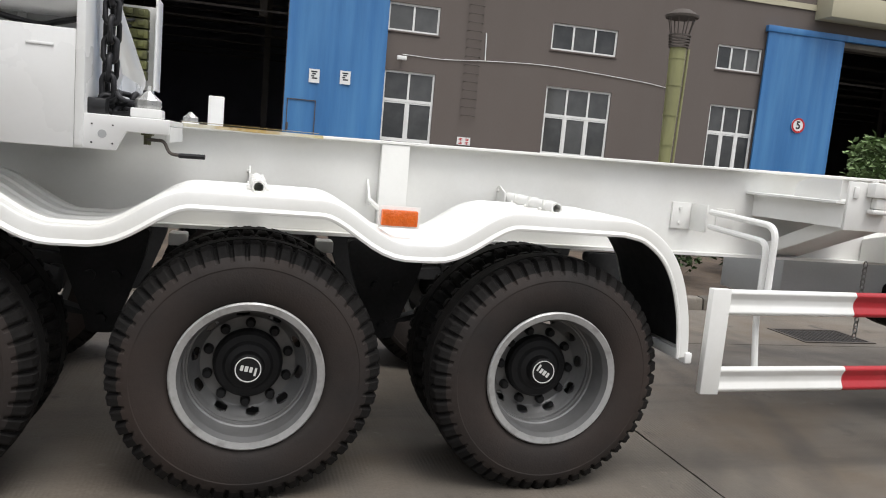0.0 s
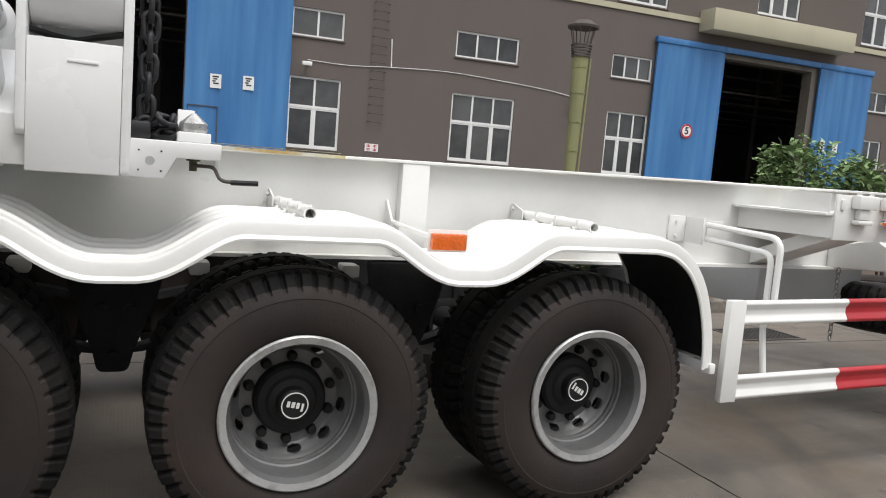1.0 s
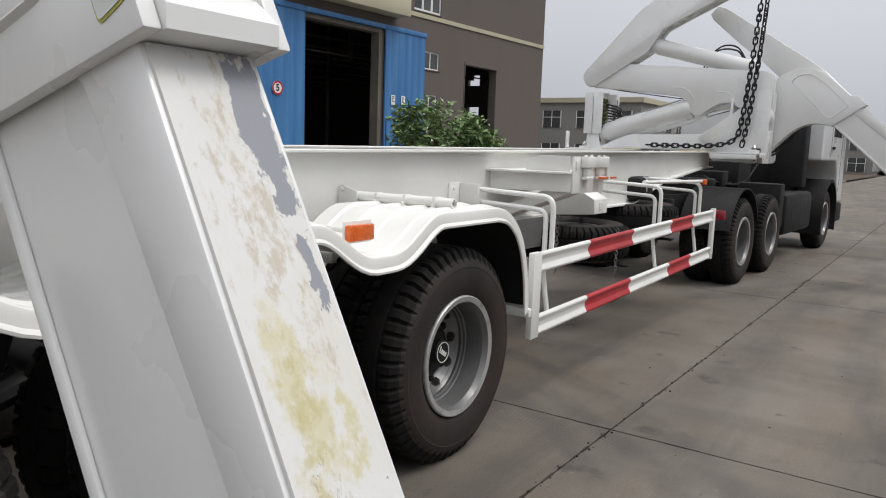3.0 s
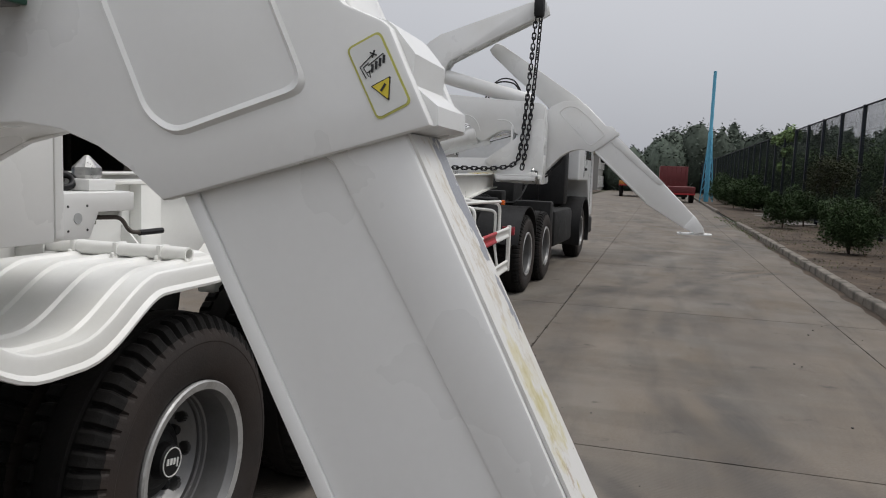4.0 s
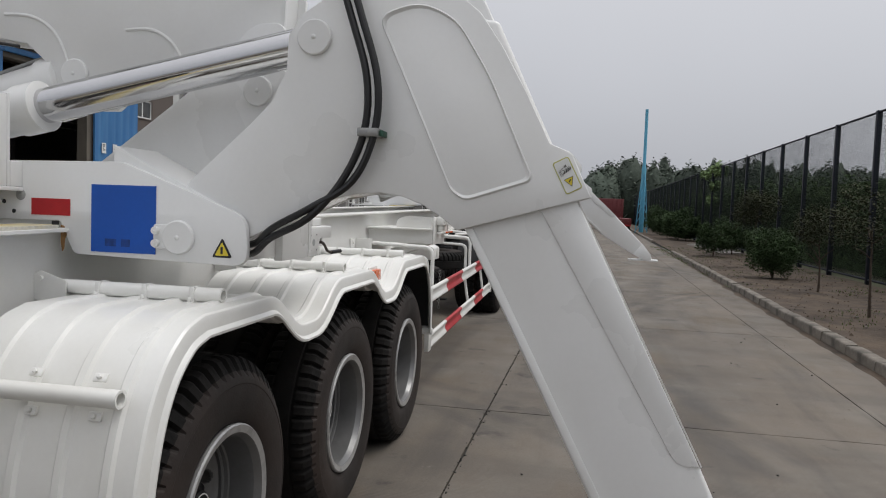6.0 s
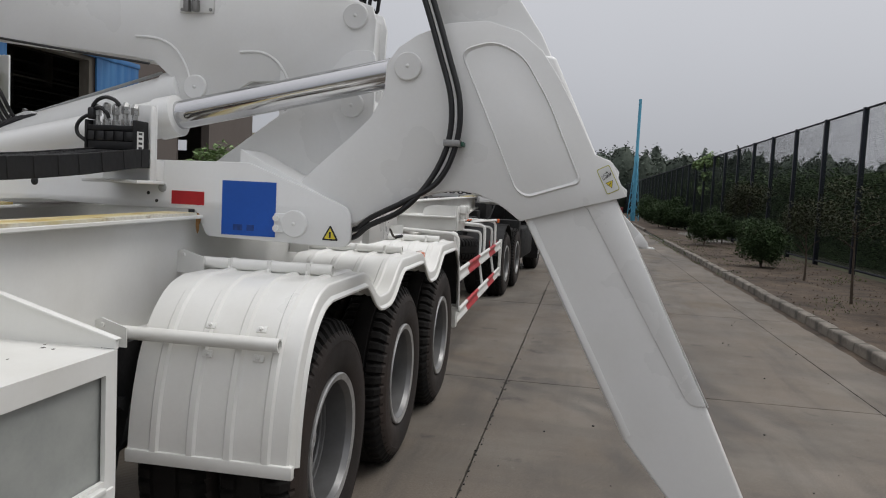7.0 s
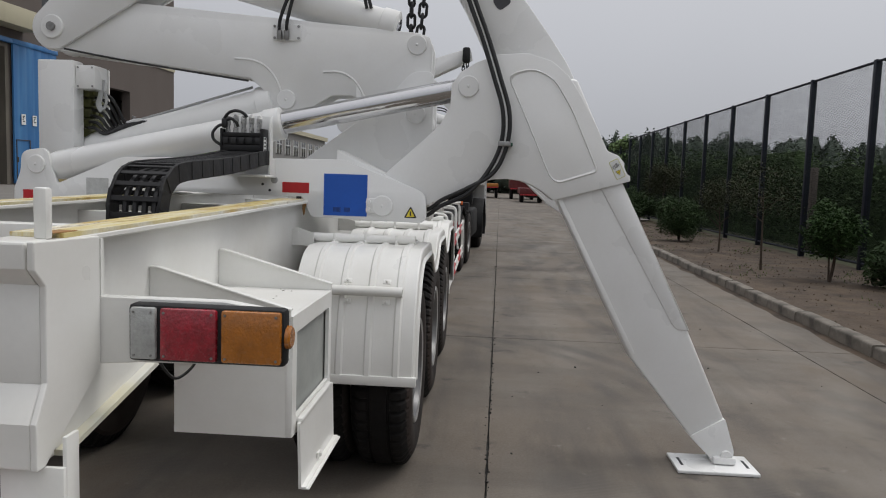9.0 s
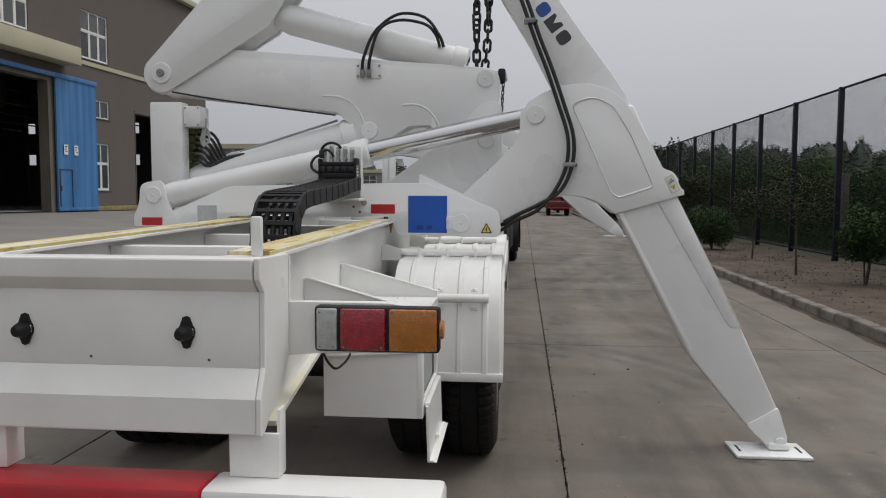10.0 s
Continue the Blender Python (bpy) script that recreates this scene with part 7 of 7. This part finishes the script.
        for pts in (((-0.165, -0.100, 1.90), (-0.168, -0.098, 1.945), (-0.17, -0.125, 1.978), (-0.17, -0.165, 1.990), (-0.168, -0.205, 1.978), (-0.16, -0.225, 1.955)),
                    ((-0.168, -0.105, 1.93), (-0.172, -0.135, 1.945), (-0.17, -0.165, 1.925), (-0.165, -0.175, 1.90)),
                    ((-0.17, -0.100, 1.915), (-0.18, -0.065, 1.900), (-0.19, -0.040, 1.865), (-0.19, -0.045, 1.825), (-0.18, -0.085, 1.795))):
            bm = B()
            bm_sweep(bm, spline(pts, 6), 0.0085, 8)
            part("hydraulic_hose", bm, "hose", c, "black rubber hydraulic hose")
        part("corner_fitting", boxes((-0.19, -0.15, -0.118, -0.086, 1.892, 1.945), bev=0.008), "hose", c)
    # twist-lock shelf on the container side with cone and handle
    part("lock_shelf", boxes((*X(0.591, 0.92), -1.21, -0.60, 1.490, 1.513), (*X(0.902, 0.92), -1.18, -0.62, 1.43, 1.4895), bev=0.004), "white_crane", c)
    bm = B()
    s = -1 if mirror else 1
    bm_prism(bm, [(s * a, b) for a, b in ((0.591, 1.512), (0.591, 1.386), (0.738, 1.386), (0.772, 1.457), (0.918, 1.457), (0.92, 1.512))], "y", -1.222, -1.2105)
    part("shelf_side", bevelled(bm, 0.004, 2), "white_crane", c)
    bm = B()
    bm_sweep(bm, [(s * 0.691, -1.2215, 1.443), (s * 0.691, -1.2235, 1.443)], 0.015, 16)
    part("shelf_plug", bm, "grey_panel", c, "grey round plug")
    for dx, dz in ((-0.035, 0.033), (0.035, 0.033), (-0.035, -0.033), (0.035, -0.033)):
        bm = B()
        bm_sweep(bm, [(s * (0.691 + dx), -1.2215, 1.443 + dz), (s * (0.691 + dx), -1.2232, 1.443 + dz)], 0.0035, 8)
        part("bolt_hole", bm, "ink", c)
    part("cone_base", boxes((*X(0.777, 0.887), -1.185, -1.075, 1.513, 1.548), bev=0.006), "white_crane", c)
    # the same shelf at the far end, with its cone and guide plate
    part("lock_shelf", boxes((*X(0.591, 1.036), 0.80, 1.334, 1.490, 1.513), bev=0.004), "white_crane", c)
    part("guide_plate", boxes((*X(0.930, 1.036), 1.318, 1.333, 1.5135, 1.739), bev=0.007), "white_crane", c)
    part("cone_base", boxes((*X(0.777, 0.887), 1.075, 1.185, 1.513, 1.540), bev=0.006), "white_crane", c)
    for y, z in ((-1.13, 1.548), (1.13, 1.540)):
        bm = B()
        bm_lathe(bm, [(0.0, 0.068), (0.006, 0.066), (0.034, 0.032), (0.035, 0.010), (0.030, 0.0), (0.0, 0.0)], 8, y=False, closed=False)
        part("lock_cone", bm, "fitting", c, "faceted steel twist-lock cone", smooth=0.2, at=Matrix.Translation((s * 0.832, y, z)) @ Matrix.Diagonal((1.4, 0.95, 1, 1)))
    bm = B()
    bm_sweep(bm, bent([(s * 0.835, -1.15, 1.435), (s * 0.90, -1.19, 1.435), (s * 0.92, -1.205, 1.390), (s * 0.97, -1.215, 1.386)], 0.018, 4), 0.0065, 8)
    h = part("lock_handle", bm, "iron", c, "bent iron lock handle with black grip")
    bm = B()
    bm_sweep(bm, [(s * 0.955, -1.212, 1.386), (s * 1.048, -1.224, 1.388)], 0.0095, 10)
    part("grip", bm, "black_plastic", h)
    bm = B()
    bm_sweep(bm, [(s * 0.835, -1.14, 1.4895), (s * 0.835, -1.14, 1.450), (s * 0.835, -1.14, 1.449), (s * 0.835, -1.14, 1.415)], [0.024, 0.024, 0.014, 0.013], 8)
    part("lock_bolt", bm, "olive_bolt", h, "dull olive lock bolt")
    part("rubber_block", boxes((*X(0.612, 0.692), -1.17, -1.09, 1.5135, 1.572), bev=0.008), "hose", c, "black rubber block on the shelf")
    # chain head at the boom's tip
    part("chain_head", boxes((*X(0.56, 0.72), -1.15, -1.01, 3.70, 3.98), bev=0.04), "black", c, "black chain anchor at the boom tip")
    return c


crane(Matrix.Translation((-1.25, 0, 0)), 0, False, "white hydraulic side-lifter crane with leg standing on the road")
crane(Matrix.Translation((8.95, 0, 0.11)), 20.0, True, "white hydraulic side-lifter crane with its leg held raised", 0.05)


# chains
def chain_link_mesh(L, W, r):
    bm = B()
    pts = [(W * math.cos(a), 0, (L - W) * (1 if math.sin(a) >= 0 else -1) + W * math.sin(a)) for a in (2 * math.pi * (i + 0.5) / 14 for i in range(14))]
    bm_sweep(bm, pts, r, 8, closed=True)
    return finish("link", bm, "chain", 1.0)


LINK = chain_link_mesh(0.047, 0.024, 0.0105)


def chain(path, label):
    t = thing("lifting_chain", path[0], label, "chain", "lifting chains")
    pts = [Vector(p) - Vector(path[0]) for p in spline(path, 40)]
    step, acc, k = 0.071, 0.0, 0
    for a, b in zip(pts, pts[1:]):
        acc += (b - a).length
        if acc >= step:
            acc -= step
            d = (b - a).normalized()
            q = Vector((0, 0, 1)).rotation_difference(d).to_matrix().to_4x4()
            ob = mesh_part("link", LINK, t, Matrix.Translation(b) @ q @ pose(0, 0, 0, 0, 0, 90 * (k % 2) + 8))
            k += 1
    return t


chain([(-0.56, -1.04, 3.75), (-0.555, -1.04, 2.8), (-0.565, -1.05, 1.9), (-0.57, -1.06, 1.60), (-0.54, -1.06, 1.545), (-0.49, -1.10, 1.54), (-0.485, -1.02, 1.545), (-0.55, -0.97, 1.55), (-0.58, -1.02, 1.575), (-0.52, -1.07, 1.585), (-0.48, -0.98, 1.575), (-0.52, -0.90, 1.54), (-0.58, -0.85, 1.54)], "black steel lifting chain hanging onto the lock shelf")
chain([(-0.56, -1.11, 3.75), (-0.555, -1.12, 2.8), (-0.57, -1.0, 1.9), (-0.575, -0.97, 1.60), (-0.55, -0.93, 1.57), (-0.46, -0.90, 1.545), (-0.45, -0.82, 1.54), (-0.52, -0.78, 1.54), (-0.58, -0.75, 1.54)], "black steel lifting chain hanging onto the lock shelf")
chain([(8.30, -1.04, 3.86), (8.29, -0.98, 2.8), (8.27, -0.92, 2.05), (8.26, -0.84, 1.78), (8.25, -0.55, 1.70), (8.24, -0.1, 1.69), (8.22, 0.25, 1.69)], "black steel lifting chain hanging onto the chassis")
chain([(8.30, -1.11, 3.86), (8.27, -1.06, 2.8), (8.25, -1.0, 2.05), (8.24, -0.95, 1.70)], "black steel lifting chain hanging onto the chassis")


# ---- the tractor ----
tractor = thing("tractor_truck", (0, 0, 0), "tractor truck with white cab and black chassis under the trailer", "truck")
tractor.matrix_basis = Matrix.Translation((8.6, 0, 0)) @ Matrix.Rotation(radians(-3.0), 4, "Z") @ Matrix.Translation((-8.0, 0, 0))
for x in (7.35, 8.72):
    for s in (1, -1):
        wheel(tractor, x, -1.03 * s, 0.533, 30, True, s, False)
        wheel(tractor, x, -0.70 * s, 0.533, 50, False, s)
for s in (1, -1):
    w = wheel(tractor, 12.55, -1.03 * s, 0.533, 10, True, s, True)
    part("frame_rail", boxes((6.4, 13.6, min(0.38 * s, 0.46 * s), max(0.38 * s, 0.46 * s), 0.82, 1.08), bev=0.004), "black", tractor)
    bm = B()
    q = arc(7.35, 0.533, 0.66, 165, 20, 14)
    bm_prism(bm, q + [(7.35 + (a - 7.35) * 0.975, 0.533 + (b - 0.533) * 0.975) for a, b in reversed(q)], "y", min(-1.18 * s, -0.58 * s), max(-1.18 * s, -0.58 * s))
    part("mudguard", bm, "black_plastic", tractor)
    part("fuel_tank", boxes((9.7, 11.5, min(-1.15 * s, -0.55 * s), max(-1.15 * s, -0.55 * s), 0.42, 1.05), bev=0.08), "black", tractor)
    bm = B()
    q = arc(12.55, 0.533, 0.70, 200, -20, 16)
    bm_prism(bm, q + [(12.55 + (a - 12.55) * 0.93, 0.533 + (b - 0.533) * 0.93) for a, b in reversed(q)], "y", min(-1.25 * s, -0.8 * s), max(-1.25 * s, -0.8 * s))
    part("wheel_arch", bm, "black_plastic", tractor)
part("tail_crossbar", boxes((6.36, 6.46, -0.60, 0.60, 0.80, 1.05), bev=0.01), "black", tractor)
part("tail_light", boxes((6.56, 6.62, -1.16, -1.00, 0.84, 0.95), bev=0.012), "red_lens", tractor, "red tail light")
part("fifth_wheel", boxes((7.55, 8.5, -0.45, 0.45, 1.10, 1.26), bev=0.03), "black", tractor)
part("air_intake", boxes((11.05, 11.4, -1.05, -0.55, 1.10, 2.55), bev=0.05), "black_plastic", tractor)
part("tool_carrier", boxes((9.45, 9.7, -1.1, -0.5, 0.55, 1.2), bev=0.03), "black", tractor)
part("air_tank", boxes((5.55, 5.95, -0.62, -0.3, 1.1, 1.33), bev=0.05), "black", trailer)
bm = B()
bm_prism(bm, rounded([(11.6, 1.56), (11.6, 2.52), (11.85, 2.64), (13.2, 2.62), (13.75, 2.05), (13.85, 0.80), (13.30, 0.80), (13.2, 1.25), (12.95, 1.56)], [0.05, 0.15, 0.1, 0.25, 0.15, 0.08, 0.05, 0.1, 0.1], 5), "y", -1.22, 1.22)
cab = part("cab", bevelled(bm, 0.05, 3), "cab_white", tractor, "white truck cab")
part("lower_skirt", boxes((11.65, 13.2, -0.70, 0.70, 1.0, 1.55), bev=0.04), "black_plastic", cab, "black lower skirt")
part("side_window", boxes((12.45, 13.2, -1.228, -1.219, 1.98, 2.45), bev=0.003), "glass", cab)
for x, z in ((12.30, 2.55), (13.35, 2.4)):
    part("door_seam", boxes((x, x + 0.01, -1.224, -1.2195, 1.62 if x < 13 else 1.0, z)), "ink", cab)
part("door_handle", boxes((12.38, 12.56, -1.245, -1.221, 1.76, 1.81), bev=0.006), "black_plastic", cab)
part("bumper", boxes((13.25, 13.9, -1.23, 1.23, 0.42, 0.79), bev=0.05), "black_plastic", cab)
bm = B()
bm_sweep(bm, bent([(13.55, -1.22, 2.55), (13.65, -1.46, 2.55), (13.65, -1.46, 2.1)], 0.06), 0.018, 8)
mirror_arm = part("mirror_arm", bm, "black_plastic", cab)
part("mirror", boxes((13.58, 13.70, -1.56, -1.38, 1.95, 2.45), bev=0.03), "black_plastic", mirror_arm)
bm = B()
rr = random.Random(9)
for i in range(7):
    y = -0.35 + 0.11 * i
    bm_sweep(bm, spline([(11.55, y, 1.75), (10.5, y + rr.uniform(-.1, .1), 1.25 + 0.05 * i), (9.7, y, 1.15), (9.2, y * 0.6, 1.2), (8.9, y * 0.4, 1.28)], 5), 0.016, 6)
part("air_lines", bm, "hose", tractor)
part("gearbox", boxes((9.9, 10.6, -0.36, 0.36, 1.09, 1.5), bev=0.03), "black", tractor)
part("air_reservoir", boxes((9.3, 9.6, -0.3, 0.3, 1.09, 1.35), bev=0.03), "black", tractor)
part("rear_axle_housing", boxes((6.6, 7.2, -0.35, 0.35, 0.6, 0.82), bev=0.03), "black", tractor)


# ---- far vehicles and buildings ----
def far_lorry(at, body_mat, label, w, l, h, z):
    t = thing("lorry", at, label, "truck", "far vehicles")
    part("body", boxes((0, l, -w / 2, w / 2, z, z + h), bev=0.03), body_mat, t)
    n = 6
    for i in range(n):
        y = -w / 2 + w * (i + 0.5) / n
        part("rib", boxes((-0.05, -0.002, y - 0.05, y + 0.05, z + 0.08, z + h - 0.08)), body_mat, t)
    part("frame", boxes((0.1, l, -0.45, 0.45, z - 0.3, z - 0.002)), "black", t)
    part("tail_bar", boxes((-0.08, 0.05, -w / 2, w / 2, z - 0.12, z - 0.003)), "red", t)
    for s in (-1, 1):
        for x in (0.9, 2.2):
            mesh_part("wheel", TYRE, t, Matrix.Translation((x, s * (w / 2 - 0.2), 0.533)))
    return t


far_lorry((72, -1.2, 0), "truck_orange", "low orange flatbed trailer parked far down the road", 2.6, 8, 0.35, 1.2)
far_lorry((70, -4.9, 0), "truck_red", "dull red tipper lorry parked far down the road", 2.5, 6, 1.9, 1.15)
far_lorry((58, -5.2, 0), "truck_red", "low red trailer parked far down the road", 2.0, 6, 0.5, 0.75)


def block(at, w, d, h, cols, rows, label):
    t = thing("far_building", at, label, "building", "far buildings")
    part("wall", boxes((0, w, 0, d, 0, h)), "far_wall", t)
    part("roof", boxes((-0.3, w + 0.3, -0.3, d + 0.3, h, h + 0.45)), "cream", t)
    win = None
    for side in (0, 1):
        for i in range(cols if side == 0 else max(2, int(cols * d / w))):
            for j in range(rows):
                span = w if side == 0 else d
                n = cols if side == 0 else max(2, int(cols * d / w))
                u, z = span * (i + 0.5) / n, h * (j + 0.5) / rows
                m = Matrix.Translation((u, -0.05, z)) if side == 0 else Matrix.Translation((-0.05, u, z)) @ pose(0, 0, 0, 0, 0, -90)
                if win is None:
                    win = part("window", boxes((-0.9, 0.9, -0.04, 0.04, -0.8, 0.8)), "glass", t, at=m)
                    fr = part("window_frame", boxes((-0.03, 0.03, -0.07, -0.042, -0.8, 0.8), (-0.9, 0.9, -0.07, -0.042, 0.15, 0.21), (-0.96, -0.9, -0.07, 0.05, -0.8, 0.8), (0.9, 0.96, -0.07, 0.05, -0.8, 0.8)), "frame_white", win)
                else:
                    x = again(win, t, m)
                    again(fr, x, Matrix.Identity(4))
    return t


block((64, 20, 0), 26, 14, 6.2, 8, 2, "grey two-storey building far behind the factory")
block((100, 4, 0), 20, 24, 5.0, 6, 2, "low grey building at the end of the road")


# ---- kerbs and road slabs ----
kerb = thing("kerb", (0, 0, 0), "worn concrete kerb along the soil verge", "kerb", kind="structure")
rk = random.Random(11)
stones = []
for v in range(4):
    bm = B()
    prof = rounded([(-0.075, -0.05), (0.068, -0.05), (0.075, 0.02), (0.066, 0.145), (-0.075, 0.150)], [0, 0, 0.0, 0.028, 0.012], 3)
    rows = []
    for k in range(9):
        x = 0.006 + 0.982 * k / 8
        rows.append([bm.verts.new((x, y + 0.006 * noise.noise((x * 5, z * 9, v)), z - (0.010 * max(0.0, noise.noise((x * 6, y * 20, 7 + v))) + (0.008 if k in (0, 8) else 0) if z > 0.1 else 0))) for y, z in prof])
    for p, q in zip(rows, rows[1:]):
        for i in range(len(prof)):
            j = (i + 1) % len(prof)
            bm.faces.new((p[i], p[j], q[j], q[i]))
    bm.faces.new(rows[0][::-1])
    bm.faces.new(rows[-1])
    bmesh.ops.recalc_face_normals(bm, faces=bm.faces[:])
    stones.append(part("kerbstone", bm, "kerb", kerb, at=pose(-12 + v, kerb_line(-12 + v), 0, 0, 0, -1.26)))
ks = stones[0]
for i in range(4, 90):
    x = -12 + i
    if not 28.5 < x < 40.5:
        again(stones[rk.randrange(4)], kerb, pose(x, kerb_line(x) + rk.uniform(-0.008, 0.008), rk.uniform(-0.012, 0.006), rk.uniform(-1, 1), 0, -1.26 + rk.uniform(-0.4, 0.4)))
bm = B()
for k in range(400):
    x = -4 + k * 0.1
    w = 0.05 + 0.09 * max(0.0, 0.5 + noise.noise((x * 1.3, 0, 3)))
    y = kerb_line(x) + 0.075
    row = [(x, y, 0.016), (x, y + w * 0.5, 0.007), (x, y + w, 0.0006)]
    new_row = [bm.verts.new(p) for p in row]
    if k:
        for a, b in ((0, 1), (1, 2)):
            bm.faces.new((old_row[a], new_row[a], new_row[b], old_row[b]))
    old_row = new_row
solid("gutter_dirt", bm, "soil", "line of soil washed against the kerb", "soil", "stuff")
bm = B()
bm_prism(bm, [(29.0, -6.10), (41.0, -6.45), (40.4, -9.2), (29.8, -9.2)], "z", 0.0, 0.13)
for v in bm.verts:
    if v.co.y > -7 and v.co.z > 0.1:
        v.co.z = 0.02
solid("driveway", bm, "apron", "pale concrete driveway crossing the verge", "driveway", "structure")
bm = B()
for _ in range(110):
    x, y, r = rk.uniform(-3.5, 14), rk.uniform(-5.1, -1.3), 0.003 + 0.008 * rk.random() ** 3
    k = rk.uniform(0, 3)
    bm_prism(bm, [(x + r * math.cos(a + k) * rk.uniform(0.7, 1.6), y + r * math.sin(a + k)) for a in (0, 1.2, 2.6, 3.9, 5.2)], "z", -0.002, r * 0.9)
for _ in range(260):
    x, r = rk.uniform(-4, 9), 0.002 + 0.006 * rk.random() ** 2
    y, k = inner_joint(x) + rk.gauss(0, 0.016), rk.uniform(0, 3)
    bm_prism(bm, [(x + r * math.cos(a + k) * rk.uniform(0.7, 1.6), y + r * math.sin(a + k)) for a in (0, 1.2, 2.6, 3.9, 5.2)], "z", -0.004, r * 0.7)
solid("road_grit", bm, "joint", "loose dark grit and pebbles on the concrete", "grit", "stuff", smooth=0)
kerb2 = thing("kerb", (0, 3.03, 0), "worn concrete kerb along the planting bed", "kerb", kind="structure")
for i in range(70):
    again(ks, kerb2, pose(-8 + i + 1, rk.uniform(-0.006, 0.006), rk.uniform(-0.01, 0.004), 0, 0, 180 + rk.uniform(-0.3, 0.3)))

drain = thing("drain_grate", (5.63, 1.86, 0.0), "dark rectangular iron drain grate set in the road", "drain")
part("frame", boxes((-0.42, 0.42, -0.27, -0.23, 0.001, 0.008), (-0.42, 0.42, 0.23, 0.27, 0.001, 0.008), (-0.42, -0.38, -0.23, 0.23, 0.001, 0.008), (0.38, 0.42, -0.23, 0.23, 0.001, 0.008)), "iron", drain)
part("pit", boxes((-0.38, 0.38, -0.23, 0.23, 0.0008, 0.0015)), "black", drain)
bm = boxes((-0.006, 0.006, -0.23, 0.23, 0.0016, 0.006))
bar = part("bar", bm, "iron", drain, at=Matrix.Translation((-0.34, 0, 0)))
for i in range(1, 13):
    again(bar, drain, Matrix.Translation((-0.34 + i * 0.0567, 0, 0)))

road = thing("road", (0, 0, 0), "grey concrete slab road with dark joints", "road", kind="structure")
strips = ((lambda x: kerb_line(x) + 0.07, lambda x: joint_line(x) - 0.0035), (lambda x: joint_line(x) + 0.0035, lambda x: inner_joint(x) - 0.004), (lambda x: inner_joint(x) + 0.004, lambda x: 1.48), (lambda x: 1.49, lambda x: 2.955))


def slab(x0, lo, hi, seed):
    """A concrete slab whose edges wander slightly, as broken joints do."""
    bm = B()
    near = -8 < x0 < 12
    nx, ny = (150 if near else 34), max(3, int((hi(x0) - lo(x0)) * (9 if near else 5)))
    grid = []
    for a in range(nx + 1):
        row = []
        for b in range(ny + 1):
            x = 4.991 * a / nx
            y = lo(x0 + x) + (hi(x0 + x) - lo(x0 + x)) * b / ny
            w = 0.009 * noise.noise((x * 4, y * 4, seed)) + (0.012 * max(0.0, noise.noise((x * 13, y * 13, seed)) - 0.1) + 0.005 * noise.noise((x * 40, y * 40, seed)) if near else 0.0)
            if b in (0, ny):
                y += abs(w) if b == 0 else -abs(w)
            if a in (0, nx):
                x += abs(w) if a == 0 else -abs(w)
            row.append(bm.verts.new((x, y, -0.002 if a in (0, nx) or b in (0, ny) else 0.0)))
        grid.append(row)
    for a in range(nx):
        for b in range(ny):
            bm.faces.new((grid[a][b], grid[a + 1][b], grid[a + 1][b + 1], grid[a][b + 1]))
    edge = [e for e in bm.edges if e.is_boundary]
    ret = bmesh.ops.extrude_edge_only(bm, edges=edge)
    for v in ret["geom"]:
        if isinstance(v, bmesh.types.BMVert):
            v.co.z = -0.03
    return bm


shapes = {}
for i in range(-7, 36):
    x0 = 2.2 + i * 5.0
    for j, (lo, hi) in enumerate(strips):
        if hi(x0) - lo(x0) < 0.2:
            continue
        if j < 3:
            part("slab", slab(x0, lo, hi, i), "concrete", road, at=Matrix.Translation((x0, 0, 0)))
        elif j not in shapes:
            shapes[j] = part("slab", slab(x0, lo, hi, j), "concrete", road, at=Matrix.Translation((x0, 0, 0)))
        else:
            again(shapes[j], road, Matrix.Translation((x0, 0, 0)))
